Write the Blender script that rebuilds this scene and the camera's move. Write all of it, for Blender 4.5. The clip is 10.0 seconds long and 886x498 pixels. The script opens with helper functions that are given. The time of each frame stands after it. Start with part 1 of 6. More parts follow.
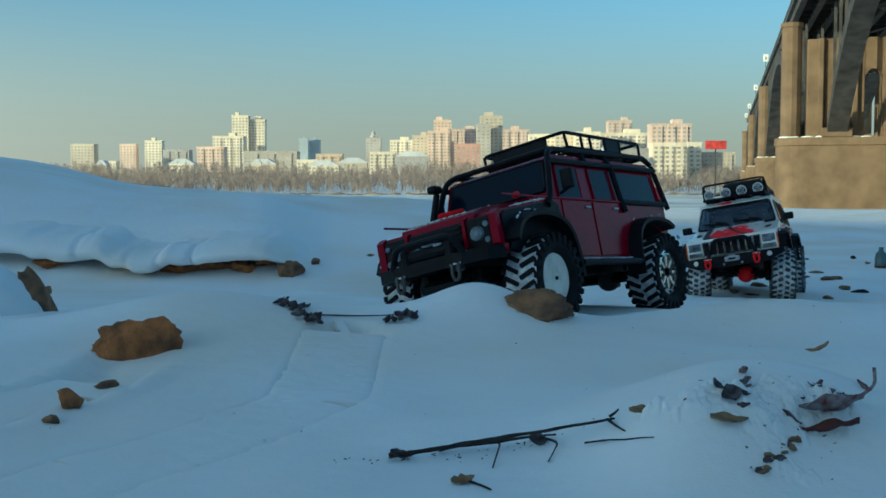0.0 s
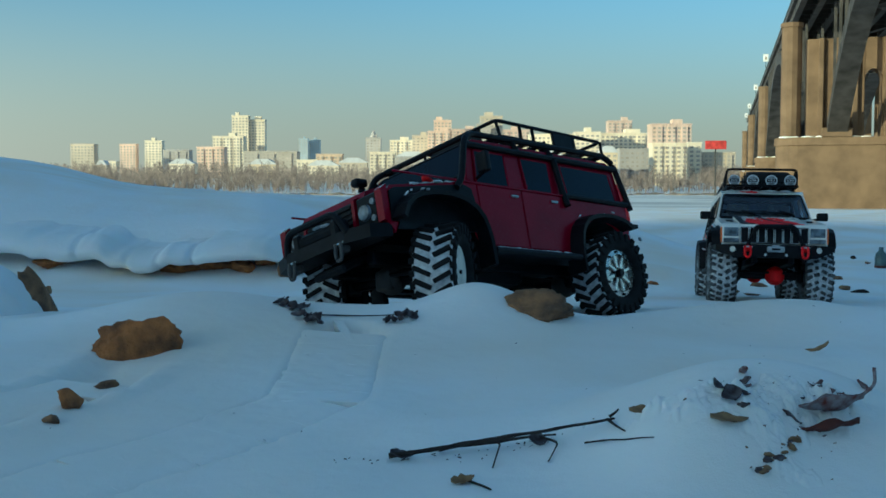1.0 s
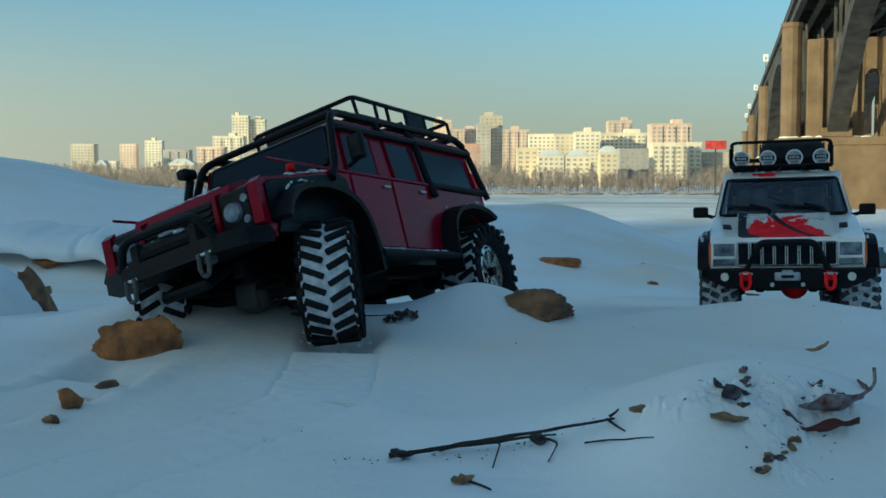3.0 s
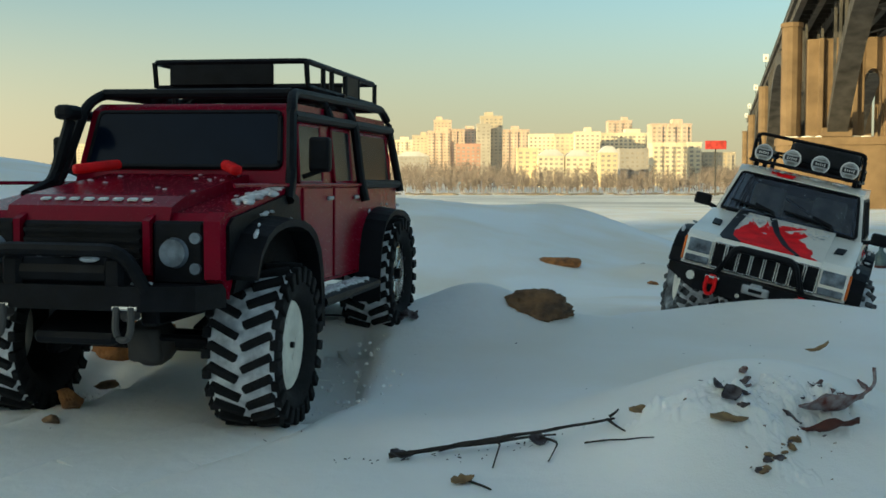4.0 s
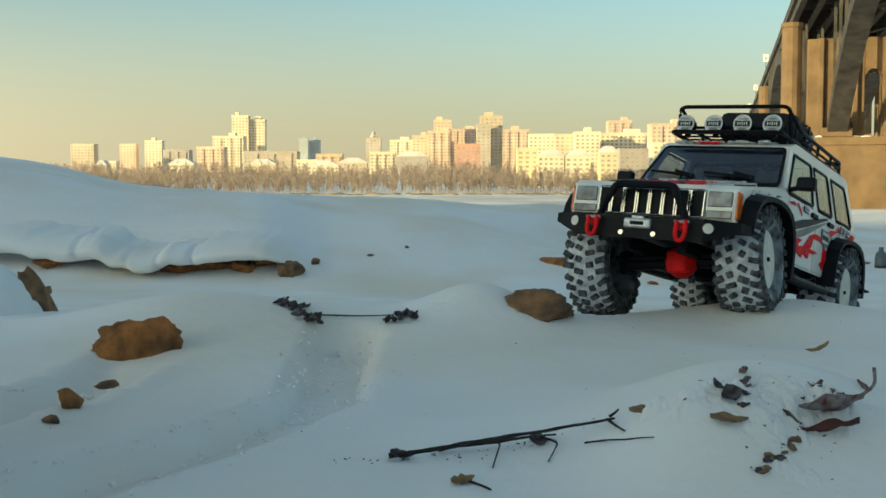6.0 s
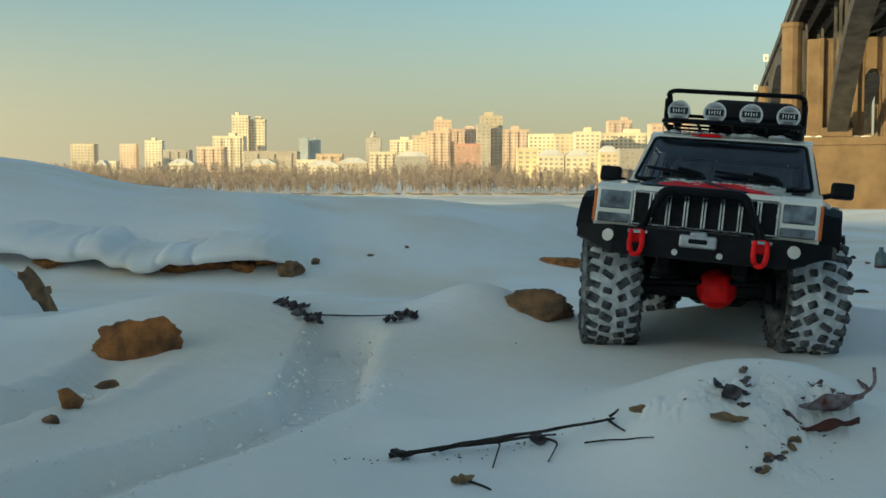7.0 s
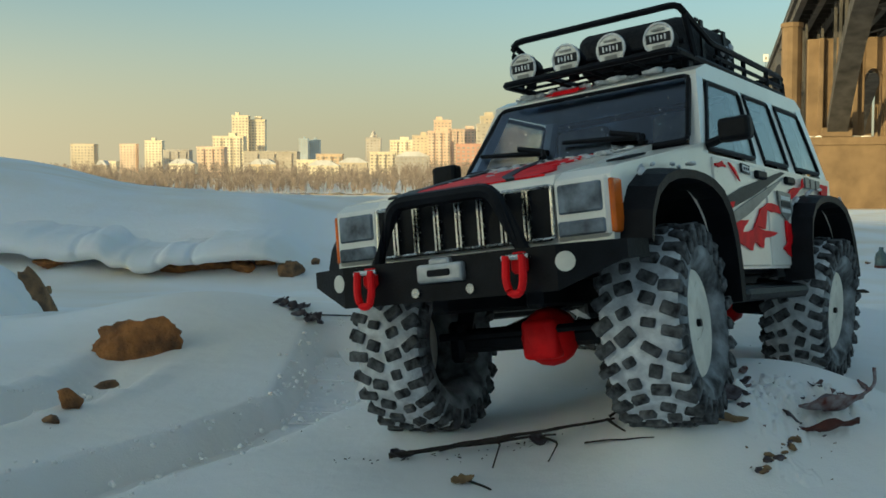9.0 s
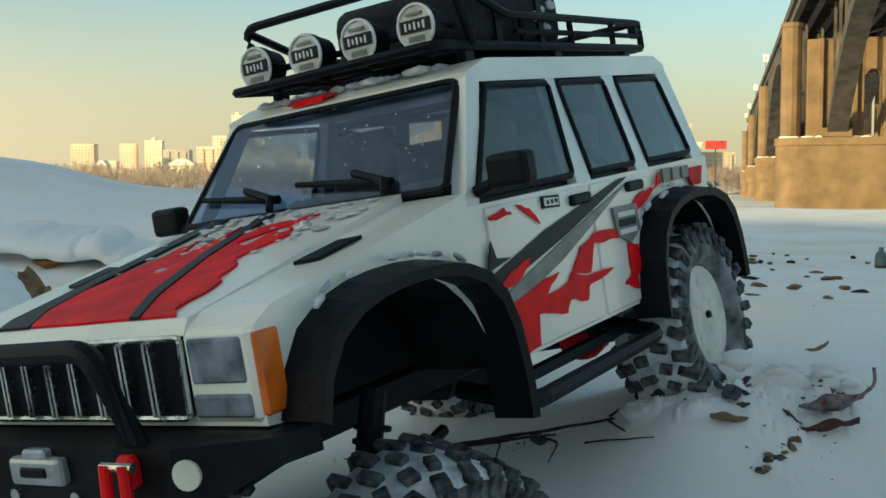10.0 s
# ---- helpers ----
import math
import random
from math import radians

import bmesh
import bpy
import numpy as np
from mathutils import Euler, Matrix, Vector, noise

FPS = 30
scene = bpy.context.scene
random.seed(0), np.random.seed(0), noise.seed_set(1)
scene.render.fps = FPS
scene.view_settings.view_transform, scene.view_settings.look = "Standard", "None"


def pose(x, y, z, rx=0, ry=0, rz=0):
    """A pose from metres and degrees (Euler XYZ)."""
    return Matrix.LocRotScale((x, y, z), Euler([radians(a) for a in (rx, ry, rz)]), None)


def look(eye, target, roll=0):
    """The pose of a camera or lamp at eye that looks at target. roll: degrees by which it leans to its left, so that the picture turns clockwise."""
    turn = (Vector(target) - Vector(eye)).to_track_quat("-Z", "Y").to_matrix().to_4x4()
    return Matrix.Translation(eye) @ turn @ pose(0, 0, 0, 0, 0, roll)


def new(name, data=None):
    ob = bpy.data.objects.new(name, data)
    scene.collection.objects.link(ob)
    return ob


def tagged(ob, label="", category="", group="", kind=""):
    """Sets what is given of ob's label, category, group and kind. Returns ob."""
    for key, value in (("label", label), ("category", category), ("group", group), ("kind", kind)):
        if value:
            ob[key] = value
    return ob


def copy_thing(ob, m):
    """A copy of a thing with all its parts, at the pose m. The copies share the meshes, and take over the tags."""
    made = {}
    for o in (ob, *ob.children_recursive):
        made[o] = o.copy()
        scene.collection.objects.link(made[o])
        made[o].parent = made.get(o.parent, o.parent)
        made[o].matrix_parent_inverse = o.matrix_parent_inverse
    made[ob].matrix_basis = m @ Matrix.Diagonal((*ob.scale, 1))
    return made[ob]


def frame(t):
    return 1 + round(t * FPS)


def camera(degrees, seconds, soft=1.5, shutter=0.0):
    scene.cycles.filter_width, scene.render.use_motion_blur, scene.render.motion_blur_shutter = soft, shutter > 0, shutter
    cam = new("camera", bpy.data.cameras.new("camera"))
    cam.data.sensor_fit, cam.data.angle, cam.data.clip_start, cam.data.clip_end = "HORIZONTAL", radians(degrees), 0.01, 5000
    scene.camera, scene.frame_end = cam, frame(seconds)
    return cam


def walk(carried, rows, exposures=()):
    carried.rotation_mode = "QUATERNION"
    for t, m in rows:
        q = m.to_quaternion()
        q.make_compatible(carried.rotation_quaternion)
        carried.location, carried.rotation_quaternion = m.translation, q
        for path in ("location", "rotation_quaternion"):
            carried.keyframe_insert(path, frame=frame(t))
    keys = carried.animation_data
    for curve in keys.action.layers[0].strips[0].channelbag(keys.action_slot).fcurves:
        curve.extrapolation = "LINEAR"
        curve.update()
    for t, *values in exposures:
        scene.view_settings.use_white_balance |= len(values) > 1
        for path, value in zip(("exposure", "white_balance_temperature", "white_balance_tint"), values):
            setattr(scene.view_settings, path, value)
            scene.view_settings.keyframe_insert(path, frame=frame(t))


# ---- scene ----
cam = camera(45.5, 10.0, soft=1.6)
EYE = (0.0, 0.0, 0.2)
TILT = look(EYE, (0.0, 1870.0, 0.2 - 106.0))
walk(cam, [(0.0, TILT), (10.0, TILT)],
     exposures=[(0.0, 0.06, 4120, -20), (2.7, 0.08, 4140, -20), (3.8, 0.44, 5560, -16), (5.0, 0.60, 5760, -16), (5.7, 0.57, 5760, -16), (7.0, 0.28, 5520, -16), (8.0, 0.23, 5520, -16), (9.0, 0.32, 5600, -15), (9.5, 0.40, 5680, -14), (10.0, 0.66, 5840, -13)])


# seconds, place, lean, pitch and heading in degrees
RED_WAY = (
    (0, 0.1622, 1.5328, -0.0095, 14.168, -2.4548, 232.846),
    (0.5, 0.1103, 1.4768, -0.0054, 14.6989, -5.2902, 227.555),
    (1, 0.0566, 1.4137, 0.0036, 17.5969, -5.7018, 224.617),
    (1.5, 0.0118, 1.3549, 0.0119, 17.1066, -4.3967, 225.986),
    (2, -0.0413, 1.2838, 0.0015, 14.6809, -4.1774, 231.12),
    (2.5, -0.0722, 1.2192, 0.0115, 15.3769, -2.7063, 234.02),
    (2.7, -0.0838, 1.2184, 0.0135, 18.4713, -3.3207, 235.451),
    (3.8, -0.1717, 0.9873, 0.0252, 7.1136, -2.4694, 261.446),
    (4, -0.1955, 0.947, 0.0292, -0.6, 0.34, 259.0),
    (4.2, -0.2164, 0.899, 0.0283, 2.5864, -0.9453, 256.51),
    (4.5, -0.2587, 0.8292, 0.0419, -6.9456, 4.8446, 248.176),
    (4.7, -0.2843, 0.7566, 0.0338, -9.4113, 4.6302, 244.335),
    (5, -0.3392, 0.6682, 0.0117, -7.2926, 5.1714, 244.937),
    (5.3, -0.411, 0.6, 0.002, -5, 5.2, 233),
    (5.5, -0.461, 0.562, -0.002, -2.5, 5.5, 222),
    (5.7, -0.522, 0.5, -0.002, -2, 5, 219),
    (6.5, -0.7, 0.3, 0.02, 0, 2, 220),
    (8, -1, -0.1, 0.05, 0, 0, 224),
    (10, -1, -0.1, 0.05, 0, 0, 224),
)
# seconds, place, lean, pitch and heading in degrees
WHITE_WAY = (
    (0, 0.7435, 2.5191, -0.069, 10.2514, -4.0753, 247.327),
    (0.5, 0.714, 2.4017, -0.0641, 11.6477, -2.5208, 257.205),
    (1, 0.666, 2.2278, -0.0505, -0.8827, -7.8846, 260.405),
    (1.5, 0.6298, 2.0065, -0.0357, 14.3465, -6.209, 259.828),
    (2, 0.557, 1.8654, -0.0289, -9.0908, -6.3535, 255.296),
    (2.5, 0.5286, 1.7031, -0.0192, 2.1631, -0.9739, 255.47),
    (3.8, 0.4758, 1.5246, -0.0184, -6.2416, 1.2551, 248.345),
    (4, 0.452, 1.4963, -0.0204, -13.437, -0.0033, 246.596),
    (4.2, 0.4761, 1.5496, -0.0122, -16.909, 0.7623, 242.05),
    (4.5, 0.4929, 1.5947, -0.0229, -8.8345, 0.2462, 238.106),
    (4.7, 0.494, 1.5951, -0.0234, -8.6685, 1.5263, 238.652),
    (5, 0.4911, 1.5989, -0.0212, -8.1938, 1.4371, 236.733),
    (5.3, 0.4447, 1.5214, -0.0117, -4.8485, -2.7435, 233.346),
    (5.5, 0.417, 1.4801, -0.0013, -0.4061, -7.0027, 231.805),
    (6.8, 0.2776, 1.1423, 0.0177, -5.5714, -13.4609, 248.169),
    (7, 0.2884, 1.1395, 0.0118, -4.7885, -9.2315, 251.44),
    (7.5, 0.2986, 1.0912, 0.0152, 3.712, -7.3258, 244.71),
    (8, 0.2617, 1.0186, 0.0216, -1.2378, -3.5097, 237.879),
    (8.5, 0.2208, 0.9313, 0.0447, 8.2234, 2.1722, 238.379),
    (9, 0.1558, 0.8082, 0.0366, 7.444, -3.1762, 235.468),
    (9.2, 0.1135, 0.7418, 0.0188, 0.0198, -4.6802, 236.18),
    (9.5, 0.0713, 0.6855, 0.0189, -8.2199, 3.7329, 239.908),
    (9.7, 0.0422, 0.6502, 0.0179, -2.4665, 1.5504, 239.736),
    (10, 0.0084, 0.6169, 0.0193, 7.0836, 5.899, 236.221),
)

# ---- light: low winter sun from behind, clear sky ----
SUN_EL, SUN_AZ = radians(10.0), radians(235.0)      # azimuth clockwise from +Y
world = bpy.data.worlds.new("winter_sky")
scene.world = world
world.use_nodes = True
wn = world.node_tree
sky = wn.nodes.new("ShaderNodeTexSky")
sky.sky_type, sky.sun_disc = "NISHITA", False
sky.sun_elevation, sky.sun_rotation = SUN_EL, SUN_AZ
sky.air_density, sky.dust_density, sky.ozone_density = 1.0, 1.4, 1.0
wn.nodes["Background"].inputs["Strength"].default_value = 0.13
# winter haze all round the horizon
wco = wn.nodes.new("ShaderNodeTexCoord")
wsep = wn.nodes.new("ShaderNodeSeparateXYZ")
wramp = wn.nodes.new("ShaderNodeMapRange")
wramp.interpolation_type = "SMOOTHERSTEP"
wramp.inputs["From Min"].default_value, wramp.inputs["From Max"].default_value = -0.02, 0.25
wramp.inputs["To Min"].default_value, wramp.inputs["To Max"].default_value = 0.85, 0.08
wmix = wn.nodes.new("ShaderNodeMix")
wmix.data_type = "RGBA"
# the haze glows towards the sun
wdot = wn.nodes.new("ShaderNodeVectorMath")
wdot.operation = "DOT_PRODUCT"
wdot.inputs[1].default_value = (math.sin(SUN_AZ), math.cos(SUN_AZ), 0.15)
wglow = wn.nodes.new("ShaderNodeMapRange")
wglow.interpolation_type = "SMOOTHERSTEP"
wglow.inputs["From Min"].default_value, wglow.inputs["From Max"].default_value = -0.85, 1.0
wglow.inputs["To Min"].default_value, wglow.inputs["To Max"].default_value = 0.85, 2.2
wscale = wn.nodes.new("ShaderNodeVectorMath")
wscale.operation = "SCALE"
wscale.inputs[0].default_value = (4.35, 3.02, 1.93)
wn.links.new(wco.outputs["Generated"], wdot.inputs[0])
wn.links.new(wdot.outputs["Value"], wglow.inputs[0])
wn.links.new(wglow.outputs[0], wscale.inputs["Scale"])
wn.links.new(wscale.outputs[0], wmix.inputs[7])
wn.links.new(wco.outputs["Generated"], wsep.inputs[0])
wn.links.new(wsep.outputs["Z"], wramp.inputs[0])
wn.links.new(wramp.outputs[0], wmix.inputs[0])
wn.links.new(sky.outputs[0], wmix.inputs[6])
wn.links.new(wmix.outputs[2], wn.nodes["Background"].inputs["Color"])
sun = new("sun", bpy.data.lights.new("sun", "SUN"))
sun.data.energy, sun.data.angle, sun.data.color = 5.0, radians(0.6), (1.0, 0.66, 0.33)
SUN_DIR = Vector((math.sin(SUN_AZ) * math.cos(SUN_EL), math.cos(SUN_AZ) * math.cos(SUN_EL), math.sin(SUN_EL)))
sun.matrix_world = look((0, 0, 60), Vector((0, 0, 60)) - SUN_DIR)

# ---- materials ----
def nodes_of(name):
    m = bpy.data.materials.new(name)
    m.use_nodes = True
    t = m.node_tree
    return m, t, t.nodes["Principled BSDF"]


def mat(name, color, rough=0.6, metal=0.0, var=0.25, scale=40.0, bump=0.1, coat=0.0, spec=0.5, color2=None, fine=8.0):
    """A surface with two scales of variation: broad stains and fine grain, in object space."""
    m, t, b = nodes_of(name)
    co = t.nodes.new("ShaderNodeTexCoord")
    n1, n2 = t.nodes.new("ShaderNodeTexNoise"), t.nodes.new("ShaderNodeTexNoise")
    n1.inputs["Scale"].default_value, n1.inputs["Detail"].default_value = scale, 5
    n2.inputs["Scale"].default_value, n2.inputs["Detail"].default_value = scale * fine, 4
    for n in (n1, n2):
        t.links.new(co.outputs["Object"], n.inputs["Vector"])
    mix = t.nodes.new("ShaderNodeMix")
    mix.data_type = "RGBA"
    c2 = color2 if color2 else tuple(max(0, c * (1 - var * 1.6)) for c in color)
    mix.inputs[6].default_value, mix.inputs[7].default_value = (*[min(1, c * (1 + var * 0.4)) for c in color], 1), (*c2, 1)
    ramp = t.nodes.new("ShaderNodeValToRGB")
    ramp.color_ramp.elements[0].position, ramp.color_ramp.elements[1].position = 0.35, 0.7
    t.links.new(n1.outputs[0], ramp.inputs[0])
    t.links.new(ramp.outputs[0], mix.inputs[0])
    t.links.new(mix.outputs[2], b.inputs["Base Color"])
    rr = t.nodes.new("ShaderNodeMapRange")
    rr.inputs["To Min"].default_value, rr.inputs["To Max"].default_value = max(0.02, rough - 0.12), min(1, rough + 0.12)
    t.links.new(n2.outputs[0], rr.inputs[0])
    t.links.new(rr.outputs[0], b.inputs["Roughness"])
    b.inputs["Metallic"].default_value, b.inputs["Coat Weight"].default_value = metal, coat
    b.inputs["Specular IOR Level"].default_value = spec
    b.inputs["Coat Roughness"].default_value = 0.06
    if bump:
        bp = t.nodes.new("ShaderNodeBump")
        bp.inputs["Strength"].default_value, bp.inputs["Distance"].default_value = bump, 0.6 / (scale * fine)
        t.links.new(n2.outputs[0], bp.inputs["Height"])
        t.links.new(bp.outputs[0], b.inputs["Normal"])
    return m


def snow_material():
    m, t, b = nodes_of("snow")
    geo = t.nodes.new("ShaderNodeNewGeometry")
    n1, n2, n3 = (t.nodes.new("ShaderNodeTexNoise") for _ in range(3))
    for n, s, d in ((n1, 2.2, 5), (n2, 60, 6), (n3, 900, 3)):
        n.inputs["Scale"].default_value, n.inputs["Detail"].default_value = s, d
        t.links.new(geo.outputs["Position"], n.inputs["Vector"])
    ramp = t.nodes.new("ShaderNodeValToRGB")
    e = ramp.color_ramp.elements
    e[0].position, e[0].color = 0.32, (0.80, 0.74, 0.64, 1)
    e[1].position, e[1].color = 0.58, (0.88, 0.88, 0.88, 1)
    t.links.new(n1.outputs[0], ramp.inputs[0])
    t.links.new(ramp.outputs[0], b.inputs["Base Color"])
    add = t.nodes.new("ShaderNodeMath")
    add.operation = "MULTIPLY_ADD"
    add.inputs[1].default_value = 0.22
    t.links.new(n3.outputs[0], add.inputs[0])
    t.links.new(n2.outputs[0], add.inputs[2])
    bp = t.nodes.new("ShaderNodeBump")
    bp.inputs["Strength"].default_value, bp.inputs["Distance"].default_value = 0.3, 0.005
    t.links.new(add.outputs[0], bp.inputs["Height"])
    t.links.new(bp.outputs[0], b.inputs["Normal"])
    b.inputs["Roughness"].default_value = 0.75
    b.inputs["Subsurface Weight"].default_value = 0.25
    b.inputs["Subsurface Radius"].default_value = (0.01, 0.012, 0.016)
    b.inputs["Subsurface Scale"].default_value = 0.3
    return m


SNOW = snow_material()
ICE = mat("river_ice", (0.86, 0.84, 0.80), 0.55, scale=0.02, fine=12, var=0.3, bump=0.2)
STONE = mat("brown_stone", (0.36, 0.15, 0.040), 0.85, scale=45, fine=6, var=0.5, bump=1.0, color2=(0.10, 0.050, 0.022))
STONE_GREY = mat("dark_stone", (0.24, 0.135, 0.060), 0.9, scale=40, fine=6, var=0.6, bump=0.9, color2=(0.045, 0.035, 0.028))
CONCRETE = mat("pier_concrete", (0.20, 0.135, 0.075), 0.9, scale=0.3, fine=16, var=0.2, bump=0.5)
STEEL = mat("bridge_steel", (0.075, 0.07, 0.066), 0.7, scale=0.4, fine=14, var=0.4, bump=0.2)
EARTH = mat("dry_bank", (0.3, 0.25, 0.19), 0.95, scale=0.05, fine=20, var=0.4, bump=0.3)

# ---- mesh helpers ----
def put_mesh(name, bm, material, parent=None, label="", smooth=False):
    me = bpy.data.meshes.new(name)
    bmesh.ops.recalc_face_normals(bm, faces=bm.faces)
    bm.to_mesh(me)
    bm.free()
    for m in (material if isinstance(material, (list, tuple)) else [material]):
        me.materials.append(m)
    if smooth:
        me.shade_smooth()
    ob = new(name, me)
    if parent:
        ob.parent = parent
    if label:
        ob["label"] = label
    return ob


def part(name, bm, material, parent, label="", smooth=False):
    return put_mesh(name, bm, material, parent, label, smooth)


def thing(name, label, category, m=None, group="", kind=""):
    ob = new(name)
    ob.empty_display_size = 0.02
    if m is not None:
        ob.matrix_world = m
    return tagged(ob, label, category, group, kind)


def box(bm, c, s, rot=None, bevel=0.0, seg=1):
    """A box centred at c with sizes s, its edges rounded by bevel."""
    r = bmesh.ops.create_cube(bm, size=1.0)
    vs = r["verts"]
    bmesh.ops.scale(bm, vec=s, verts=vs)
    if bevel > 0:
        es = list({e for v in vs for e in v.link_edges})
        r = bmesh.ops.bevel(bm, geom=es, offset=bevel, segments=seg, affect="EDGES", profile=0.5)
        vs = list({v for f in r["faces"] for v in f.verts} | {v for v in vs if v.is_valid})
    if rot is not None:
        bmesh.ops.rotate(bm, cent=(0, 0, 0), matrix=rot.to_3x3(), verts=vs)
    bmesh.ops.translate(bm, vec=c, verts=vs)
    return vs


def tube(bm, pts, r, seg=8, caps=True):
    """A round bar along the points."""
    pts = [Vector(p) for p in pts]
    rings = []
    for i, p in enumerate(pts):
        d = (pts[min(i + 1, len(pts) - 1)] - pts[max(i - 1, 0)]).normalized()
        a = d.cross(Vector((0, 0, 1)) if abs(d.z) < 0.9 else Vector((1, 0, 0))).normalized()
        b = d.cross(a)
        rr = r[i] if isinstance(r, (list, tuple)) else r
        rings.append([bm.verts.new(p + (a * math.cos(2 * math.pi * k / seg) + b * math.sin(2 * math.pi * k / seg)) * rr) for k in range(seg)])
    for q, w in zip(rings, rings[1:]):
        for k in range(seg):
            bm.faces.new((q[k], q[(k + 1) % seg], w[(k + 1) % seg], w[k]))
    if caps:
        bm.faces.new(rings[0][::-1])
        bm.faces.new(rings[-1])


def rounded_path(pts, r=0.008, n=4):
    """Points of a polyline with its corners rounded."""
    pts = [Vector(p) for p in pts]
    out = [pts[0]]
    for a, b, c in zip(pts, pts[1:], pts[2:]):
        u, v = (a - b), (c - b)
        k = min(r, u.length * 0.45, v.length * 0.45)
        p, q = b + u.normalized() * k, b + v.normalized() * k
        for i in range(n + 1):
            t = i / n
            out.append(p * (1 - t) ** 2 + b * 2 * t * (1 - t) + q * t * t)
    return out + [pts[-1]]


def disc(bm, c, axis, r, depth, seg=24, r2=None):
    """A cylinder or cone frustum centred at c along axis."""
    q = Vector(axis).normalized().to_track_quat("Z", "Y").to_matrix().to_4x4()
    bmesh.ops.create_cone(bm, cap_ends=True, segments=seg, radius1=r, radius2=r if r2 is None else r2, depth=depth, matrix=Matrix.Translation(c) @ q)


def extrude_poly(bm, pts, y0, y1, axis="y"):
    """A prism from a polygon of (x, z) pairs between two y (or x,y pairs between two z)."""
    def at(p, w):
        return (p[0], w, p[1]) if axis == "y" else ((w, p[0], p[1]) if axis == "x" else (p[0], p[1], w))
    a, b = [bm.verts.new(at(p, y0)) for p in pts], [bm.verts.new(at(p, y1)) for p in pts]
    n = len(pts)
    for i in range(n):
        bm.faces.new((a[i], a[(i + 1) % n], b[(i + 1) % n], b[i]))
    bm.faces.new(a[::-1])
    bm.faces.new(b)


# ---- ground ----
def hash2(i, j, seed):
    v = np.sin(i * 127.1 + j * 311.7 + seed * 74.7) * 43758.5453
    return v - np.floor(v)


def vnoise(x, y, s, seed):
    """Smooth value noise, -1 to 1, of cell size s."""
    x, y = x / s, y / s
    i, j = np.floor(x), np.floor(y)
    u, v = x - i, y - j
    u, v = u * u * u * (u * (6 * u - 15) + 10), v * v * v * (v * (6 * v - 15) + 10)
    a, b, c, d = hash2(i, j, seed), hash2(i + 1, j, seed), hash2(i, j + 1, seed), hash2(i + 1, j + 1, seed)
    return 2 * ((a * (1 - u) + b * u) * (1 - v) + (c * (1 - u) + d * u) * v) - 1


def smooth(a, b, x):
    t = np.clip((x - a) / (b - a), 0, 1)
    return t * t * (3 - 2 * t)


def gauss(x, y, cx, cy, sx, sy, turn=0.0):
    c, s = math.cos(radians(turn)), math.sin(radians(turn))
    u, v = (x - cx) * c + (y - cy) * s, -(x - cx) * s + (y - cy) * c
    return np.exp(-(u / sx) ** 2 - (v / sy) ** 2)


PROFILE_Y = (-4000, -90, -30, -14, -6, -2, 0, 0.3, 0.44, 0.56, 0.66, 0.76, 0.9, 1.05, 1.2, 1.4, 1.6, 1.85, 2.07, 2.35, 2.6, 4, 8, 13, 22, 40, 60, 585, 600, 640, 760, 1500, 4200)
PROFILE_Z = (10, 9, 8, 6.4, 1.9, 0.05, -0.05, -0.04, -0.02, 0.014, 0.026, 0.034, 0.045, 0.05, 0.043, 0.028, 0.015, -0.008, -0.02, -0.045, -0.06, -0.06, -0.01, -0.06, -1.2, -3.1, -3.8, -3.8, -2.4, 1.0, 5, 22, 40)
RIDGE_X = (-9, -3, -1.89, -1.62, -1.36, -1.0, -0.3, -0.06, 0.16, 0.52, 0.68, 1.0)
RIDGE_Z = (0.6, 0.46, 0.335, 0.295, 0.215, 0.195, 0.168, 0.163, 0.115, 0.03, -0.045, -0.06)


